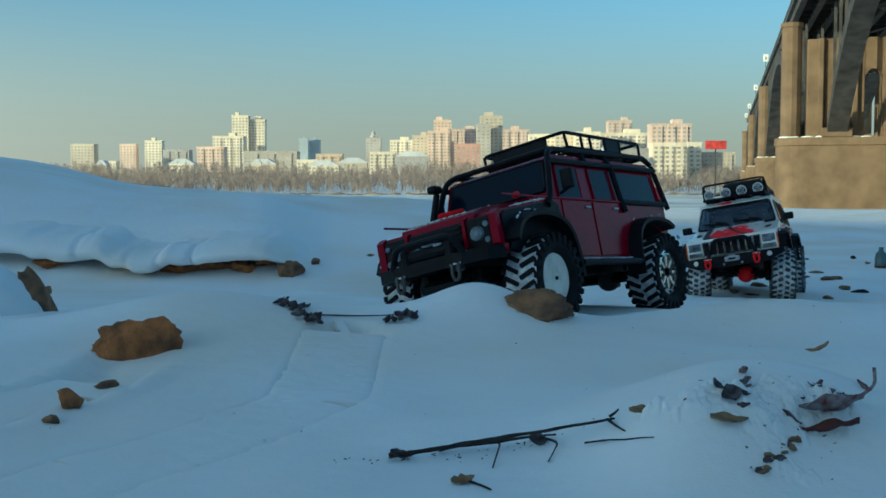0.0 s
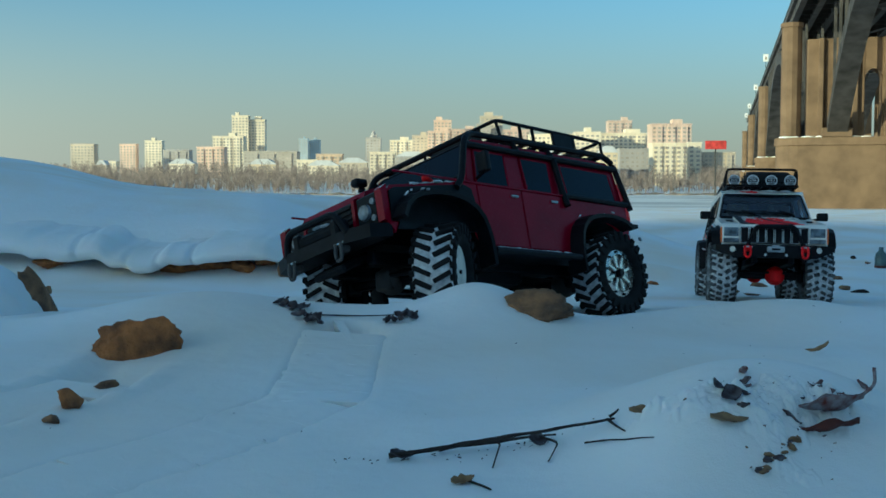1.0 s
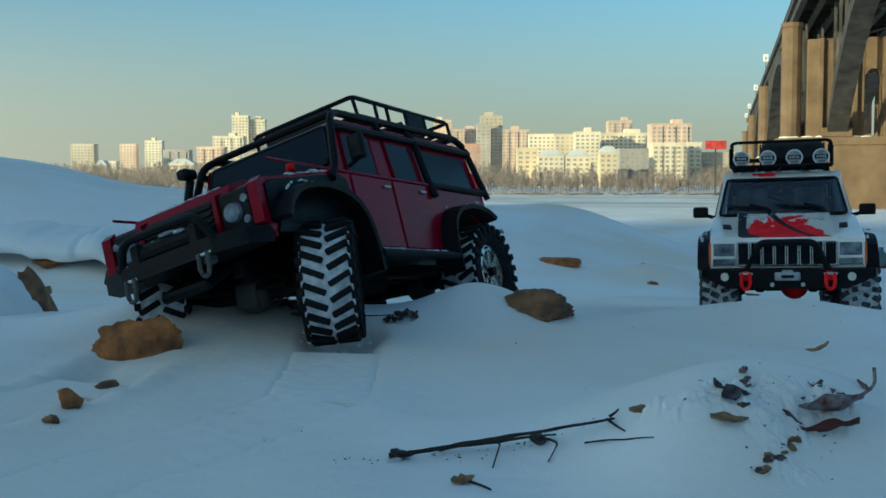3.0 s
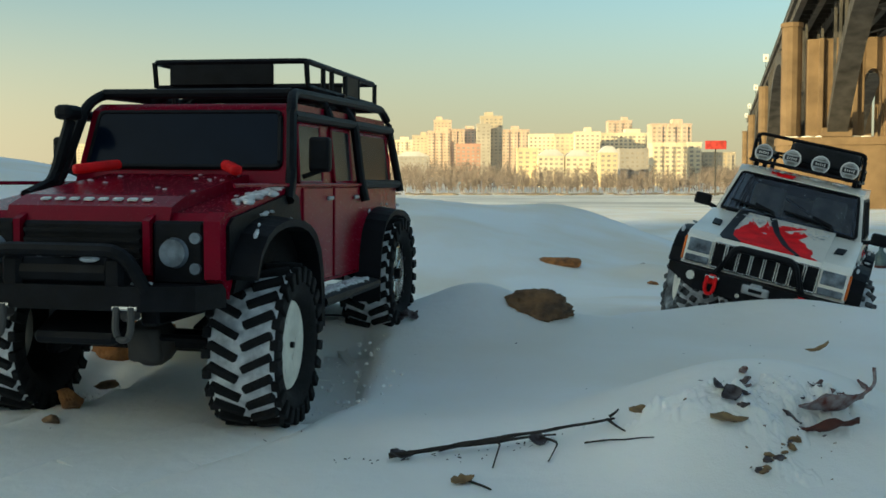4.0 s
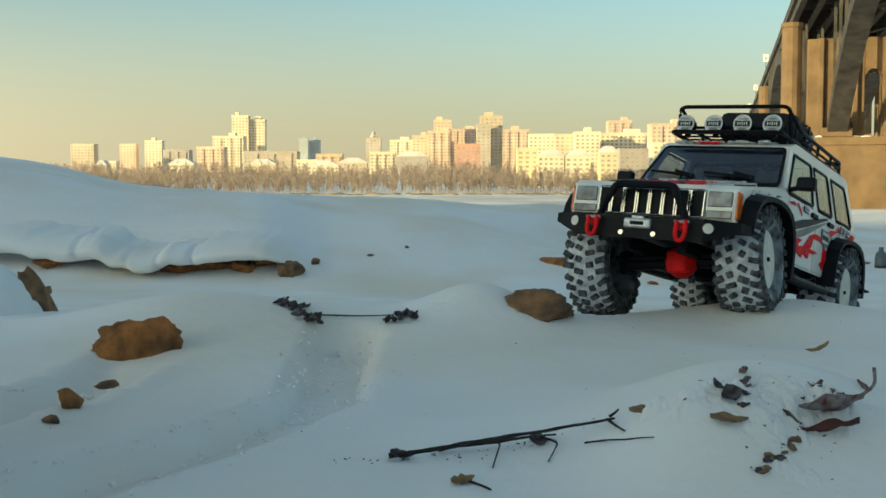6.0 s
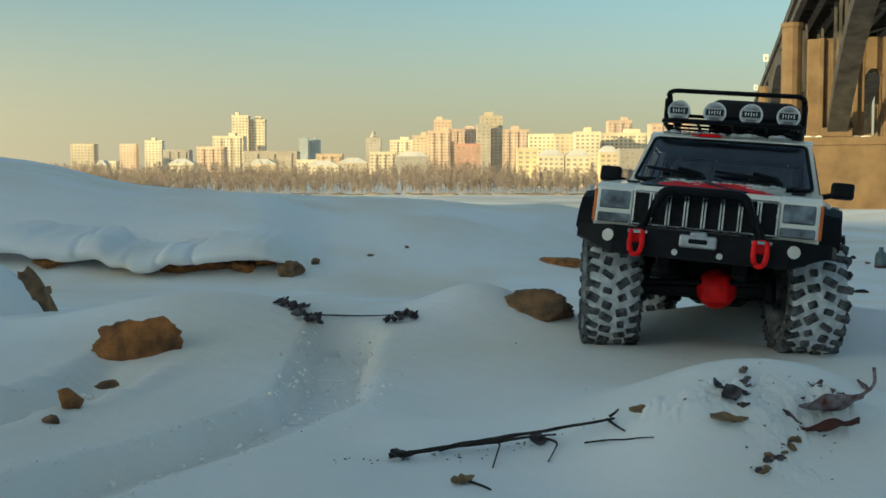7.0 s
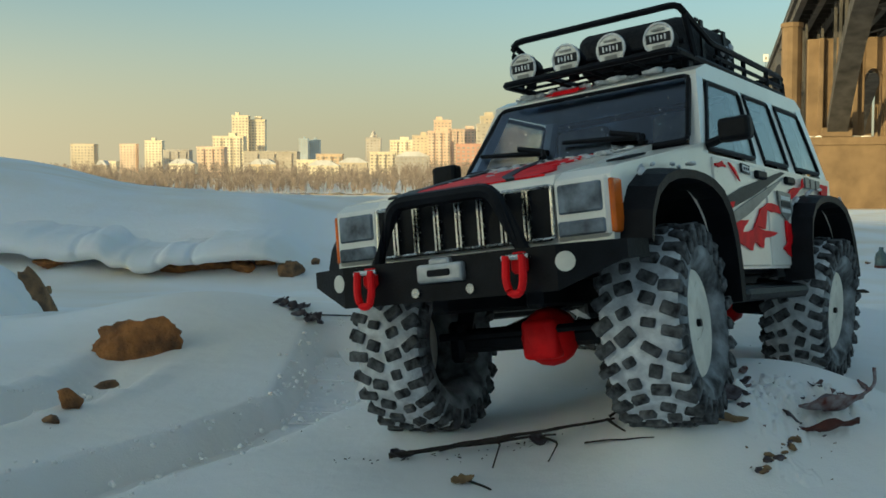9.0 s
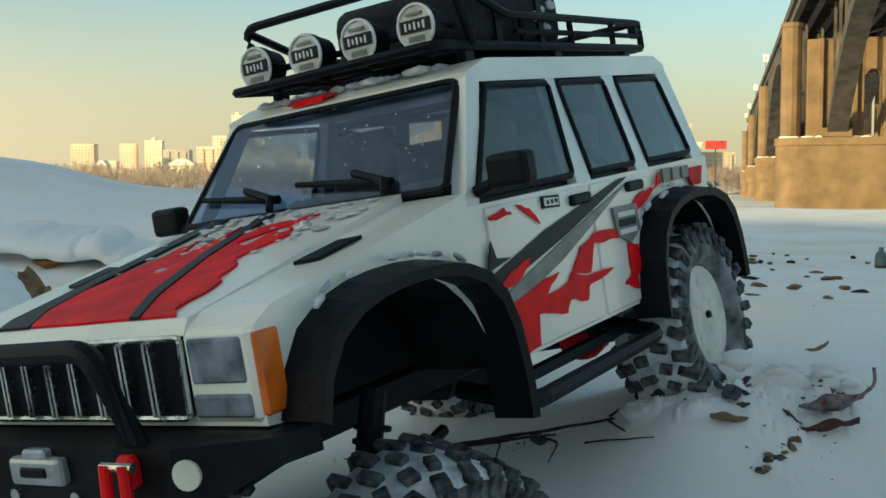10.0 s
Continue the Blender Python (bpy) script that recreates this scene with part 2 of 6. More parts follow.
def ground(x, y):
    """The height of the snow at x, y."""
    x, y = np.asarray(x, float), np.asarray(y, float)
    z = sum(np.interp(y + k * (0.03 + 0.04 * np.abs(y)), PROFILE_Y, PROFILE_Z) for k in (-1, -0.5, 0, 0.5, 1)) / 5
    u = x / np.maximum(y, 1.5) * 4.5
    crest = sum(np.interp(u + k, RIDGE_X, RIDGE_Z) for k in (-0.12, -0.04, 0.04, 0.12)) / 4
    rise = np.where(y < 4.5, 0.55 * smooth(2.35, 4.5, y) + 0.45 * smooth(2.5, 3.3, y), 1 - smooth(5.2, 9, y))
    z = z + (crest - np.minimum(z, crest)) * rise
    # the step under the snow crust of the left bank
    edge = 2.78 + 0.05 * vnoise(x, y * 0, 0.4, 3) + 0.05 * vnoise(x, y * 0, 0.13, 4)
    left = smooth(-0.25, -0.45, x / np.maximum(y, 0.5) * 2.5)
    z = z + 0.055 * left * smooth(edge, edge + 0.10, y) * (1 - smooth(3.0, 4.2, y))
    # humps near the cars' way
    z = z + 0.036 * gauss(x, y, -0.26, 1.15, np.where(x < -0.26, 0.145, 0.24), 0.13)
    z = z + 0.13 * gauss(x, y, 0.60, 4.4, 0.36, 0.8)
    z = z + 0.038 * gauss(x, y, 0.035, 1.14, 0.07, 0.06)
    z = z + 0.014 * gauss(x, y, 0.13, 1.12, 0.10, 0.08)
    z = z + 0.030 * gauss(x, y, 0.37, 1.19, 0.20, 0.10, -8)
    z = z + 0.054 * gauss(x, y, 0.22, 0.71, 0.115, 0.075, -6)
    z = z + 0.030 * gauss(x, y, 0.155, 0.640, 0.055, 0.036)
    z = z + 0.030 * gauss(x, y, 0.58, 2.95, 0.10, 0.05)
    near = np.exp(-np.hypot(x, y) / 6)
    z = z + near * (0.0075 * vnoise(x, y, 0.23, 1) + 0.0035 * vnoise(x, y, 0.08, 2)) + (1 - near) * 0.05 * vnoise(x, y, 1.7, 5)
    z = z + 4 * smooth(25, 80, x) * (1 - smooth(25, 70, y)) * smooth(-200, -20, y)
    far = smooth(30, 200, np.hypot(x, y))
    z = z + far * 1.2 * vnoise(x, y, 60, 6) * (1 - smooth(40, 60, y) * (1 - smooth(585, 640, y)))
    return z


def wheel_line(way, x, y, t0, t1):
    """The way over the ground of a wheel at x, y of its car."""
    rows = np.array(way)
    out = []
    for t in np.arange(t0, t1, 0.04):
        p = [float(np.interp(t, rows[:, 0], rows[:, k])) for k in range(1, 7)]
        c = pose(*p) @ Vector((x, y, 0))
        out.append((c.x, c.y, t))
    return np.array(out)


RUTS = (wheel_line(RED_WAY, 0.162, 0.098, 2.55, 6.6), wheel_line(RED_WAY, 0.162, -0.098, 3.4, 6.6))


def trench(x, y):
    """How far the wheels have pressed the snow down."""
    out = np.zeros_like(x)
    near = (np.abs(x + 0.3) < 0.6) & (y > 0.1) & (y < 1.3)
    px, py = x[near], y[near]
    for line in RUTS:
        d = np.full(px.shape, 9.0)
        for a in line[::2]:
            d = np.minimum(d, np.hypot(px - a[0], py - a[1]))
        rough = 1 + 0.25 * vnoise(px, py, 0.02, 8)
        out[near] = np.maximum(out[near], 0.036 * np.exp(-(d / 0.030) ** 4) * rough) - 0.004 * np.exp(-((d - 0.048) / 0.012) ** 2) * (1 + vnoise(px, py, 0.018, 9))
    return out * (1 - 0.92 * gauss(x, y, -0.26, 0.95, 0.085, 0.06))


def graded(lo, hi, a, b, step, grow):
    """Coordinates from lo to hi, step apart between a and b and growing outside."""
    out = list(np.arange(a, b + step / 2, step))
    s, v = step, out[-1]
    while v < hi:
        s *= grow
        v += s
        out.append(v)
    s, v = step, out[0]
    while v > lo:
        s *= grow
        v -= s
        out.insert(0, v)
    return np.array(out)


def build_ground():
    xs, ys = graded(-3000, 3000, -0.8, 0.8, 0.008, 1.045), graded(-3500, 4100, 0.5, 1.7, 0.008, 1.04)
    gx, gy = np.meshgrid(xs, ys)
    co = np.stack([gx, gy, ground(gx, gy) - trench(gx, gy)], -1).reshape(-1, 3)
    ny, nx = gx.shape
    i = np.arange(nx * ny).reshape(ny, nx)
    faces = np.stack([i[:-1, :-1], i[:-1, 1:], i[1:, 1:], i[1:, :-1]], -1).reshape(-1, 4)
    me = bpy.data.meshes.new("ground")
    me.vertices.add(len(co))
    me.vertices.foreach_set("co", co.ravel())
    me.loops.add(faces.size)
    me.loops.foreach_set("vertex_index", faces.ravel())
    me.polygons.add(len(faces))
    me.polygons.foreach_set("loop_start", np.arange(0, faces.size, 4))
    me.polygons.foreach_set("loop_total", np.full(len(faces), 4))
    me.update()
    me.validate()
    me.materials.append(SNOW)
    me.shade_smooth()
    return tagged(new("ground", me), "uneven snow-covered river bank with drifts", "ground", kind="structure")


build_ground()
bm = bmesh.new()
box(bm, (0, 340, -3.55), (3000, 600, 0.3))
tagged(put_mesh("water", bm, ICE), "frozen river covered with wind-blown snow", "river ice", kind="structure")

# ---- the bridge ----
AXIS = Vector((0.254, 0.967, 0))
ACROSS = Vector((0.967, -0.254, 0))
PIER_FOOT = Vector((53.6, 204.0, 0))
BR = Matrix(((ACROSS.x, AXIS.x, 0, PIER_FOOT.x), (ACROSS.y, AXIS.y, 0, PIER_FOOT.y), (0, 0, 1, 0), (0, 0, 0, 1)))
WATER_Z = -3.4


def build_pier(s):
    """A stone pier at s metres along the bridge, in the bridge's own space (x across, y along, z up)."""
    pier = thing("bridge_pier", "weathered concrete bridge pier with arched opening, standing in river ice", "bridge pier", BR @ Matrix.Translation((0, s, 0)), group="piers of the bridge")
    for k in range(9):
        bm = bmesh.new()
        z0 = WATER_Z + 1.46 * k
        h = 1.40
        pts = [(14.5 + 4.6 * math.cos(a), 4.6 * math.sin(a)) for a in [math.pi / 2 + math.pi * i / 16 for i in range(17)]]
        pts += [(43.5 + 4.6 * math.cos(a), 4.6 * math.sin(a)) for a in [-math.pi / 2 + math.pi * i / 16 for i in range(17)]]
        g = 0.0 if k < 8 else 0.35
        pts = [(27 + (x - 27) * (1 + g / 20), y * (1 + g / 4.6)) for x, y in pts]
        extrude_poly(bm, pts, z0, z0 + h, "z")
        extrude_poly(bm, [(29 + (x - 29) * 0.994, y * 0.985) for x, y in pts], z0 + h - 0.02, z0 + 1.46, "z")
        part("course", bm, CONCRETE, pier)
    bm = bmesh.new()
    zb, zt = 9.74, 28.0
    # wall with two arched openings, recessed panels between pilasters
    x0 = 15.2
    for c in (26.8, 31.2):
        box(bm, ((x0 + c - 1.5) / 2, 0, (zb + zt) / 2), (c - 1.5 - x0, 4.4, zt - zb), None, 0.12)
        top = [(c - 1.5, zt), (c - 1.5, 20.6)] + [(c - 1.5 * math.cos(a), 20.6 + 1.7 * math.sin(a)) for a in [math.pi * i / 14 for i in range(1, 14)]] + [(c + 1.5, 20.6), (c + 1.5, zt)]
        extrude_poly(bm, top, -2.2, 2.2)
        x0 = c + 1.5
    box(bm, ((x0 + 42.8) / 2, 0, (zb + zt) / 2), (42.8 - x0, 4.4, zt - zb), None, 0.12)
    part("upper_wall", bm, CONCRETE, pier, "tall concrete wall with an arched gap")
    for x in (17.6, 20.4, 23.6, 29.0, 34.4, 37.6):
        bm = bmesh.new()
        box(bm, (x, -2.6, (zb + zt) / 2), (0.9, 1.3, zt - zb), None, 0.1)
        part("pilaster", bm, CONCRETE, pier)
    for x in (12.5, 45.5):
        bm = bmesh.new()
        disc(bm, (x, -0.6, (zb + 30.4) / 2), (0, 0, 1), 1.85, 30.4 - zb, 12)
        disc(bm, (x, -0.6, 30.8), (0, 0, 1), 2.1, 0.8, 12)
        part("tower", bm, CONCRETE, pier, "eight-sided corner tower")
    for x in (20.4, 37.6):
        bm = bmesh.new()
        box(bm, (x, -4.0, 10.6), (5.4, 2.4, 1.7), None, 0.15)
        part("bearing_block", bm, CONCRETE, pier)
    bm = bmesh.new()
    rng = random.Random(4)
    for k in range(26):
        vs = bmesh.ops.create_icosphere(bm, subdivisions=1, radius=1)["verts"]
        bmesh.ops.scale(bm, vec=(rng.uniform(0.5, 1.6), rng.uniform(0.3, 0.8), rng.uniform(0.12, 0.3)), verts=vs)
        bmesh.ops.translate(bm, vec=(rng.uniform(11, 26), rng.uniform(-4.3, -2.8), 9.8), verts=vs)
    tagged(part("snow_patch", bm, SNOW, pier, "snow on the ledge", smooth=True), kind="stuff")


def build_span(s0, s1):
    span = thing("bridge_span", "dark steel arch span carrying the bridge deck", "bridge span", BR, group="spans of the bridge")
    n = 14
    def arch(t):
        return 11.2 + 20.5 * (1 - (2 * t - 1) ** 2)
    for x in ((20.4, 37.6) if s0 < 0 else (14.6, 20.4, 37.6)):
        bm = bmesh.new()
        rings = []
        for i in range(n + 1):
            t = i / n
            y, z = s0 + 4 + (s1 - s0 - 8) * t, arch(t)
            rings.append([bm.verts.new((x + dx, y, z + dz)) for dx, dz in ((-1.75, -1.3), (1.75, -1.3), (1.75, 1.3), (-1.75, 1.3))])
        for a, b in zip(rings, rings[1:]):
            for k in range(4):
                bm.faces.new((a[k], a[(k + 1) % 4], b[(k + 1) % 4], b[k]))
        bm.faces.new(rings[0]), bm.faces.new(rings[-1])
        rib = part("arch_rib", bm, STEEL, span, "riveted dark steel arch rib")
        bm = bmesh.new()
        for i in range(1, n):
            t = i / n
            y, z = s0 + 4 + (s1 - s0 - 8) * t, arch(t)
            for e in (-1.66, 1.66):
                box(bm, (x + e, y, z - 0.0), (0.25, 0.5, 2.75))
            if z < 32:
                for e in (-1.4, 1.4):
                    box(bm, (x + e, y, (z + 33) / 2), (0.5, 0.5, 33 - z))
        tagged(part("strut", bm, STEEL, rib), kind="stuff")
    bm = bmesh.new()
    for i in range(3, n - 3):
        t = i / n
        y, z = s0 + 4 + (s1 - s0 - 8) * t, arch(t)
        box(bm, (29, y, z), (14, 0.5, 0.8))
        tube(bm, [(22, y, z), (36, y + (s1 - s0 - 8) / n, arch(min(1, t + 1 / n)))], 0.25, 4)
        tube(bm, [(36, y, z), (22, y + (s1 - s0 - 8) / n, arch(min(1, t + 1 / n)))], 0.25, 4)
    tagged(part("bracing", bm, STEEL, span, "crossed steel bracing"), kind="stuff")
    bm = bmesh.new()
    box(bm, (29, (s0 + s1) / 2, 36.2), (32.2, s1 - s0, 0.7))
    deck = part("deck", bm, STEEL, span, "bridge deck slab")
    bm = bmesh.new()
    for x in (13.8, 17.0, 20.4, 24.7, 29, 33.3, 37.6, 41.0, 44.2):
        box(bm, (x, (s0 + s1) / 2, 34.7), (0.5, s1 - s0, 2.3))
        box(bm, (x, (s0 + s1) / 2, 33.6), (1.1, s1 - s0, 0.15))
    for k in range(22):
        box(bm, (29, s0 + (k + 0.5) * (s1 - s0) / 22, 35.0), (31, 0.35, 1.5))
    part("girder", bm, STEEL, deck, "steel girders under the deck")
    bm = bmesh.new()
    box(bm, (13.1, (s0 + s1) / 2, 37.8), (0.15, s1 - s0, 0.15))
    for k in range(60):
        box(bm, (13.1, s0 + (k + 0.5) * (s1 - s0) / 60, 37.1), (0.12, 0.12, 1.3))
    part("railing", bm, STEEL, deck, "thin railing")


SIGN_PANEL = mat("sign_panel", (0.8, 0.78, 0.74), 0.5, scale=0.5, fine=10, var=0.1, bump=0.05)
for s0, s1 in ((-127, 0), (0, 127), (127, 254), (254, 381)):
    build_span(s0, s1)
for s in (0, 127, 254, 381):
    build_pier(s)
for s in (-1, 118, 212, 305, 370):
    box_sign = thing("sign_box", "white light box on a post at the bridge railing", "light box", BR @ Matrix.Translation((12.3, s, 36.5)), group="light boxes on the bridge")
    bm = bmesh.new()
    box(bm, (0, 0, 2.4), (1.5, 0.5, 2.2), None, 0.08)
    part("panel", bm, SIGN_PANEL, box_sign, "white panel")
    bm = bmesh.new()
    box(bm, (0, -0.27, 2.3), (0.5, 0.02, 0.9))
    part("mark", bm, EARTH, box_sign, "small dark mark")
    bm = bmesh.new()
    tube(bm, [(0, 0.3, -0.4), (0, 0.3, 3.2)], 0.1, 6)
    part("post", bm, STEEL, box_sign)

# ---- facades: base colours paled to stand in for distance haze ----
def hazed_facade(name, c, c2=None):
    return mat(name, c, 0.9, scale=0.04, fine=14, var=0.18, bump=0.2, color2=c2)


CREAM_F, TAN_F, PINK_F, ROSE_F = hazed_facade("cream_render", (0.86, 0.74, 0.54)), hazed_facade("tan_render", (0.64, 0.54, 0.40)), hazed_facade("pink_render", (0.80, 0.59, 0.44)), hazed_facade("rose_render", (0.73, 0.55, 0.43))
GREY_F, BROWN_F, BLUE_F, ORANGE_F = hazed_facade("grey_render", (0.48, 0.44, 0.40)), hazed_facade("brown_concrete", (0.52, 0.46, 0.38)), hazed_facade("blue_glass_wall", (0.44, 0.50, 0.53)), hazed_facade("orange_render", (0.72, 0.55, 0.38))
RED_F, YELLOW_F = hazed_facade("red_brick", (0.62, 0.36, 0.27)), hazed_facade("yellow_render", (0.80, 0.65, 0.42))
# panes kept near the wall colour, distance haze put into the glass
HAZED_PANE = mat("hazed_window_glass", (0.47, 0.41, 0.34), 0.3, scale=0.2, fine=10, var=0.3, bump=0.0)
ROOF_F = mat("roof_snow", (0.7, 0.68, 0.66), 0.9, scale=0.1, fine=10, var=0.15, bump=0.1)


def building(x, y, w, top, material, style=""):
    """A block of flats: walls, cornice, roof, windows on the side towards the river."""
    base = float(ground(x, y)) - 4
    h = top - base
    b = thing("apartment_building" if h > 22 else "house", "%s block with rows of windows, above leafless trees" % material.name.replace("_", " "), "building", Matrix.Translation((x, y, base)), group="buildings of the far town")
    d = max(12.0, min(22.0, w * 0.6))
    rng = random.Random(int(x * 7 + top * 3))
    bm = bmesh.new()
    box(bm, (0, d / 2, h / 2), (w, d, h))
    if style == "" and w > 22:
        for e in (-0.32, 0.0, 0.32):
            box(bm, (w * e, -0.5, h / 2 - 0.6), (w * 0.16, 1.0, h - 1.2))
    wall = part("wall", bm, material, b)
    bm = bmesh.new()
    if style == "gable":
        extrude_poly(bm, [(-w / 2 - 0.6, h - 0.2), (w / 2 + 0.6, h - 0.2), (w * 0.2, h + 4), (-w * 0.2, h + 4)], -0.6, d + 0.6)
    else:
        box(bm, (0, d / 2, h + 0.5), (w + 0.8, d + 0.8, 1.0))
        if h > 40:
            box(bm, (rng.uniform(-0.25, 0.25) * w, d / 2, h + 2.4), (w * rng.uniform(0.2, 0.4), d * 0.5, 4.0))
    if style == "spire":
        bmesh.ops.create_cone(bm, segments=6, radius1=w * 0.35, radius2=0.3, depth=9, matrix=Matrix.Translation((0, d / 2, h + 5)))
    part("roof", bm, ROOF_F if style == "gable" else material, b, "snowy roof" if style == "gable" else "")
    verts, faces = [], []
    cols, rows = max(2, int(w / 3.4)), max(1, int((h - 5) / 3.0))
    step = w / cols
    for r in range(rows):
        for c in range(cols):
            cx, cz = -w / 2 + (c + 0.5) * step, h - 2.4 - r * 3.0
            proud = -1.05 if style == "" and w > 22 and any(abs(cx - w * e) < w * 0.08 + 1.0 for e in (-0.32, 0.0, 0.32)) else -0.06
            ww, hh = step * 0.27, 0.75
            i = len(verts)
            verts += [(cx - ww, proud, cz - hh), (cx + ww, proud, cz - hh), (cx + ww, proud, cz + hh), (cx - ww, proud, cz + hh), (cx - ww, 0.3, cz - hh), (cx + ww, 0.3, cz - hh), (cx + ww, 0.3, cz + hh), (cx - ww, 0.3, cz + hh)]
            faces += [(i, i + 1, i + 2, i + 3), (i, i + 4, i + 5, i + 1), (i + 3, i + 2, i + 6, i + 7), (i, i + 3, i + 7, i + 4), (i + 1, i + 5, i + 6, i + 2)]
    me = bpy.data.meshes.new("window_grid")
    me.from_pydata(verts, [], faces)
    me.materials.append(HAZED_PANE)
    win = new("window_grid", me)
    win.parent = wall
    tagged(win, kind="stuff")


# ---- the town on the far bank ----
building(-374.4, 1100.0, 24.1, 46.1, TAN_F, "tower")
building(-345.0, 1100.0, 11.2, 28.4, CREAM_F)
building(-356.8, 1200.0, 18.0, 50.3, PINK_F)
building(-327.9, 1200.0, 19.3, 54.1, CREAM_F)
building(-289.7, 1150.0, 28.3, 42.0, GREY_F)
building(-219.3, 1000.0, 25.7, 39.2, PINK_F)
building(-218.9, 1080.0, 31.2, 53.3, CREAM_F)
building(-214.1, 1120.0, 17.4, 76.9, CREAM_F)
building(-197.9, 1125.0, 18.0, 73.0, CREAM_F)
building(-154.9, 950.0, 47.8, 33.2, BROWN_F)
building(-236.8, 1800.0, 15.4, 84.9, BLUE_F)
building(-220.4, 1820.0, 18.5, 83.9, BLUE_F)
building(-115.5, 900.0, 17.3, 24.3, CREAM_F)
building(-101.0, 940.0, 23.1, 30.4, ORANGE_F)
building(-75.6, 1150.0, 16.0, 54.9, GREY_F, "spire")
building(-54.1, 950.0, 22.9, 32.7, CREAM_F)
building(-41.0, 1120.0, 30.5, 51.1, CREAM_F)
building(-23.4, 1080.0, 15.6, 53.9, TAN_F)
building(-3.9, 1050.0, 22.5, 56.9, PINK_F)
building(-0.3, 1065.0, 17.7, 68.5, PINK_F)
building(21.5, 1100.0, 30.0, 61.4, ROSE_F)
building(19.8, 830.0, 19.1, 34.8, RED_F)
building(35.6, 930.0, 12.4, 56.4, BROWN_F)
building(43.4, 950.0, 19.8, 64.7, TAN_F)
building(68.4, 1000.0, 25.7, 55.3, ROSE_F)
building(79.3, 850.0, 20.5, 43.4, CREAM_F)
building(96.6, 840.0, 15.3, 42.9, TAN_F)
building(113.2, 830.0, 19.5, 44.1, CREAM_F)
building(147.9, 860.0, 40.0, 44.8, CREAM_F)
building(166.8, 1000.0, 22.5, 63.8, ROSE_F)
building(55.8, 700.0, 13.5, 26.4, YELLOW_F)
building(70.5, 690.0, 17.0, 22.0, CREAM_F, "gable")
building(87.8, 690.0, 16.2, 21.6, CREAM_F, "gable")
building(106.4, 680.0, 11.3, 23.8, YELLOW_F, "gable")
building(134.1, 740.0, 21.4, 27.5, GREY_F)
building(168.1, 780.0, 29.2, 47.3, ROSE_F)
building(149.9, 700.0, 22.8, 29.8, CREAM_F)
building(171.1, 720.0, 8.9, 31.0, CREAM_F)
building(-76.5, 900.0, 24.1, 22.8, TAN_F, "gable")
building(-322.5, 1000.0, 9.6, 23.2, TAN_F, "gable")
building(-222.1, 900.0, 21.7, 21.9, CREAM_F, "gable")
building(-26.0, 900.0, 28.9, 28.1, GREY_F, "gable")
building(207.1, 800.0, 27.4, 27.2, TAN_F)
building(-139.9, 820.0, 21.9, 19.5, YELLOW_F, "gable")
building(-93.9, 830.0, 24.4, 18.8, CREAM_F, "gable")
board = thing("billboard", "red billboard on a tall pole on the far bank", "billboard", Matrix.Translation((500 * 481 / 1870, 500, -3)))
bm = bmesh.new()
box(bm, (0, 0, 24), (10, 0.6, 4.0), None, 0.1)
part("panel", bm, mat("red_panel", (0.6, 0.06, 0.05), 0.6, scale=0.5, fine=8), board, "red panel")
bm = bmesh.new()
tube(bm, [(0, 0.5, 0), (0, 0.5, 23)], 0.35, 8)
part("pole", bm, STEEL, board)

# ---- leafless woods along the far bank ----
# paler than bark: the haze over the river is put into this colour
TWIGS = mat("hazed_bare_twigs", (0.33, 0.27, 0.23), 0.95, scale=0.3, fine=12, var=0.35, bump=0.0)


def build_woods():
    rng = np.random.RandomState(7)
    verts, faces = [], []

    def blade(a, b, w):
        i = len(verts)
        d = b - a
        side = np.array([-d[2], 0.0, d[0]])
        side = side / (np.linalg.norm(side) + 1e-6) * w
        verts.extend([a - side, a + side, b + side * 0.25, b - side * 0.25])
        faces.append((i, i + 1, i + 2, i + 3))
    for k in range(3000):
        y = 600 + 230 * rng.rand() ** 1.3
        x = (rng.rand() * 1.06 - 0.62) * y * 0.75
        clump = 0.5 + 0.5 * float(vnoise(np.array(x), np.array(y), 28.0, 12))
        h = (5 + 5 * rng.rand() + 7 * clump) * (0.6 if rng.rand() < 0.4 else 1.0)
        z = float(ground(x, y)) - 0.3
        p = np.array([x, y, z])
        top = p + np.array([rng.randn() * 0.5, 0, h])
        blade(p, top, 0.17)
        for j in range(26):
            t = 0.2 + 0.75 * rng.rand()
            a = p + (top - p) * t
            ln = h * (0.16 + 0.2 * rng.rand()) * (1.1 - t * 0.6)
            ang = rng.rand() * 2 * math.pi
            b = a + np.array([math.cos(ang) * ln * 0.75, math.sin(ang) * ln * 0.75, ln * (0.5 + 0.5 * rng.rand())])
            blade(a, b, 0.11)
            blade(a + (b - a) * 0.5, a + (b - a) * 0.5 + np.array([rng.randn() * ln * 0.3, 0, ln * 0.5]), 0.09)
    me = bpy.data.meshes.new("woods")
    me.from_pydata([tuple(v) for v in verts], [], faces)
    me.materials.append(TWIGS)
    tagged(new("woods", me), "grey-brown leafless trees and bushes along the far bank", "trees", kind="stuff")


build_woods()
# dry reed strip along the far shore
bm = bmesh.new()
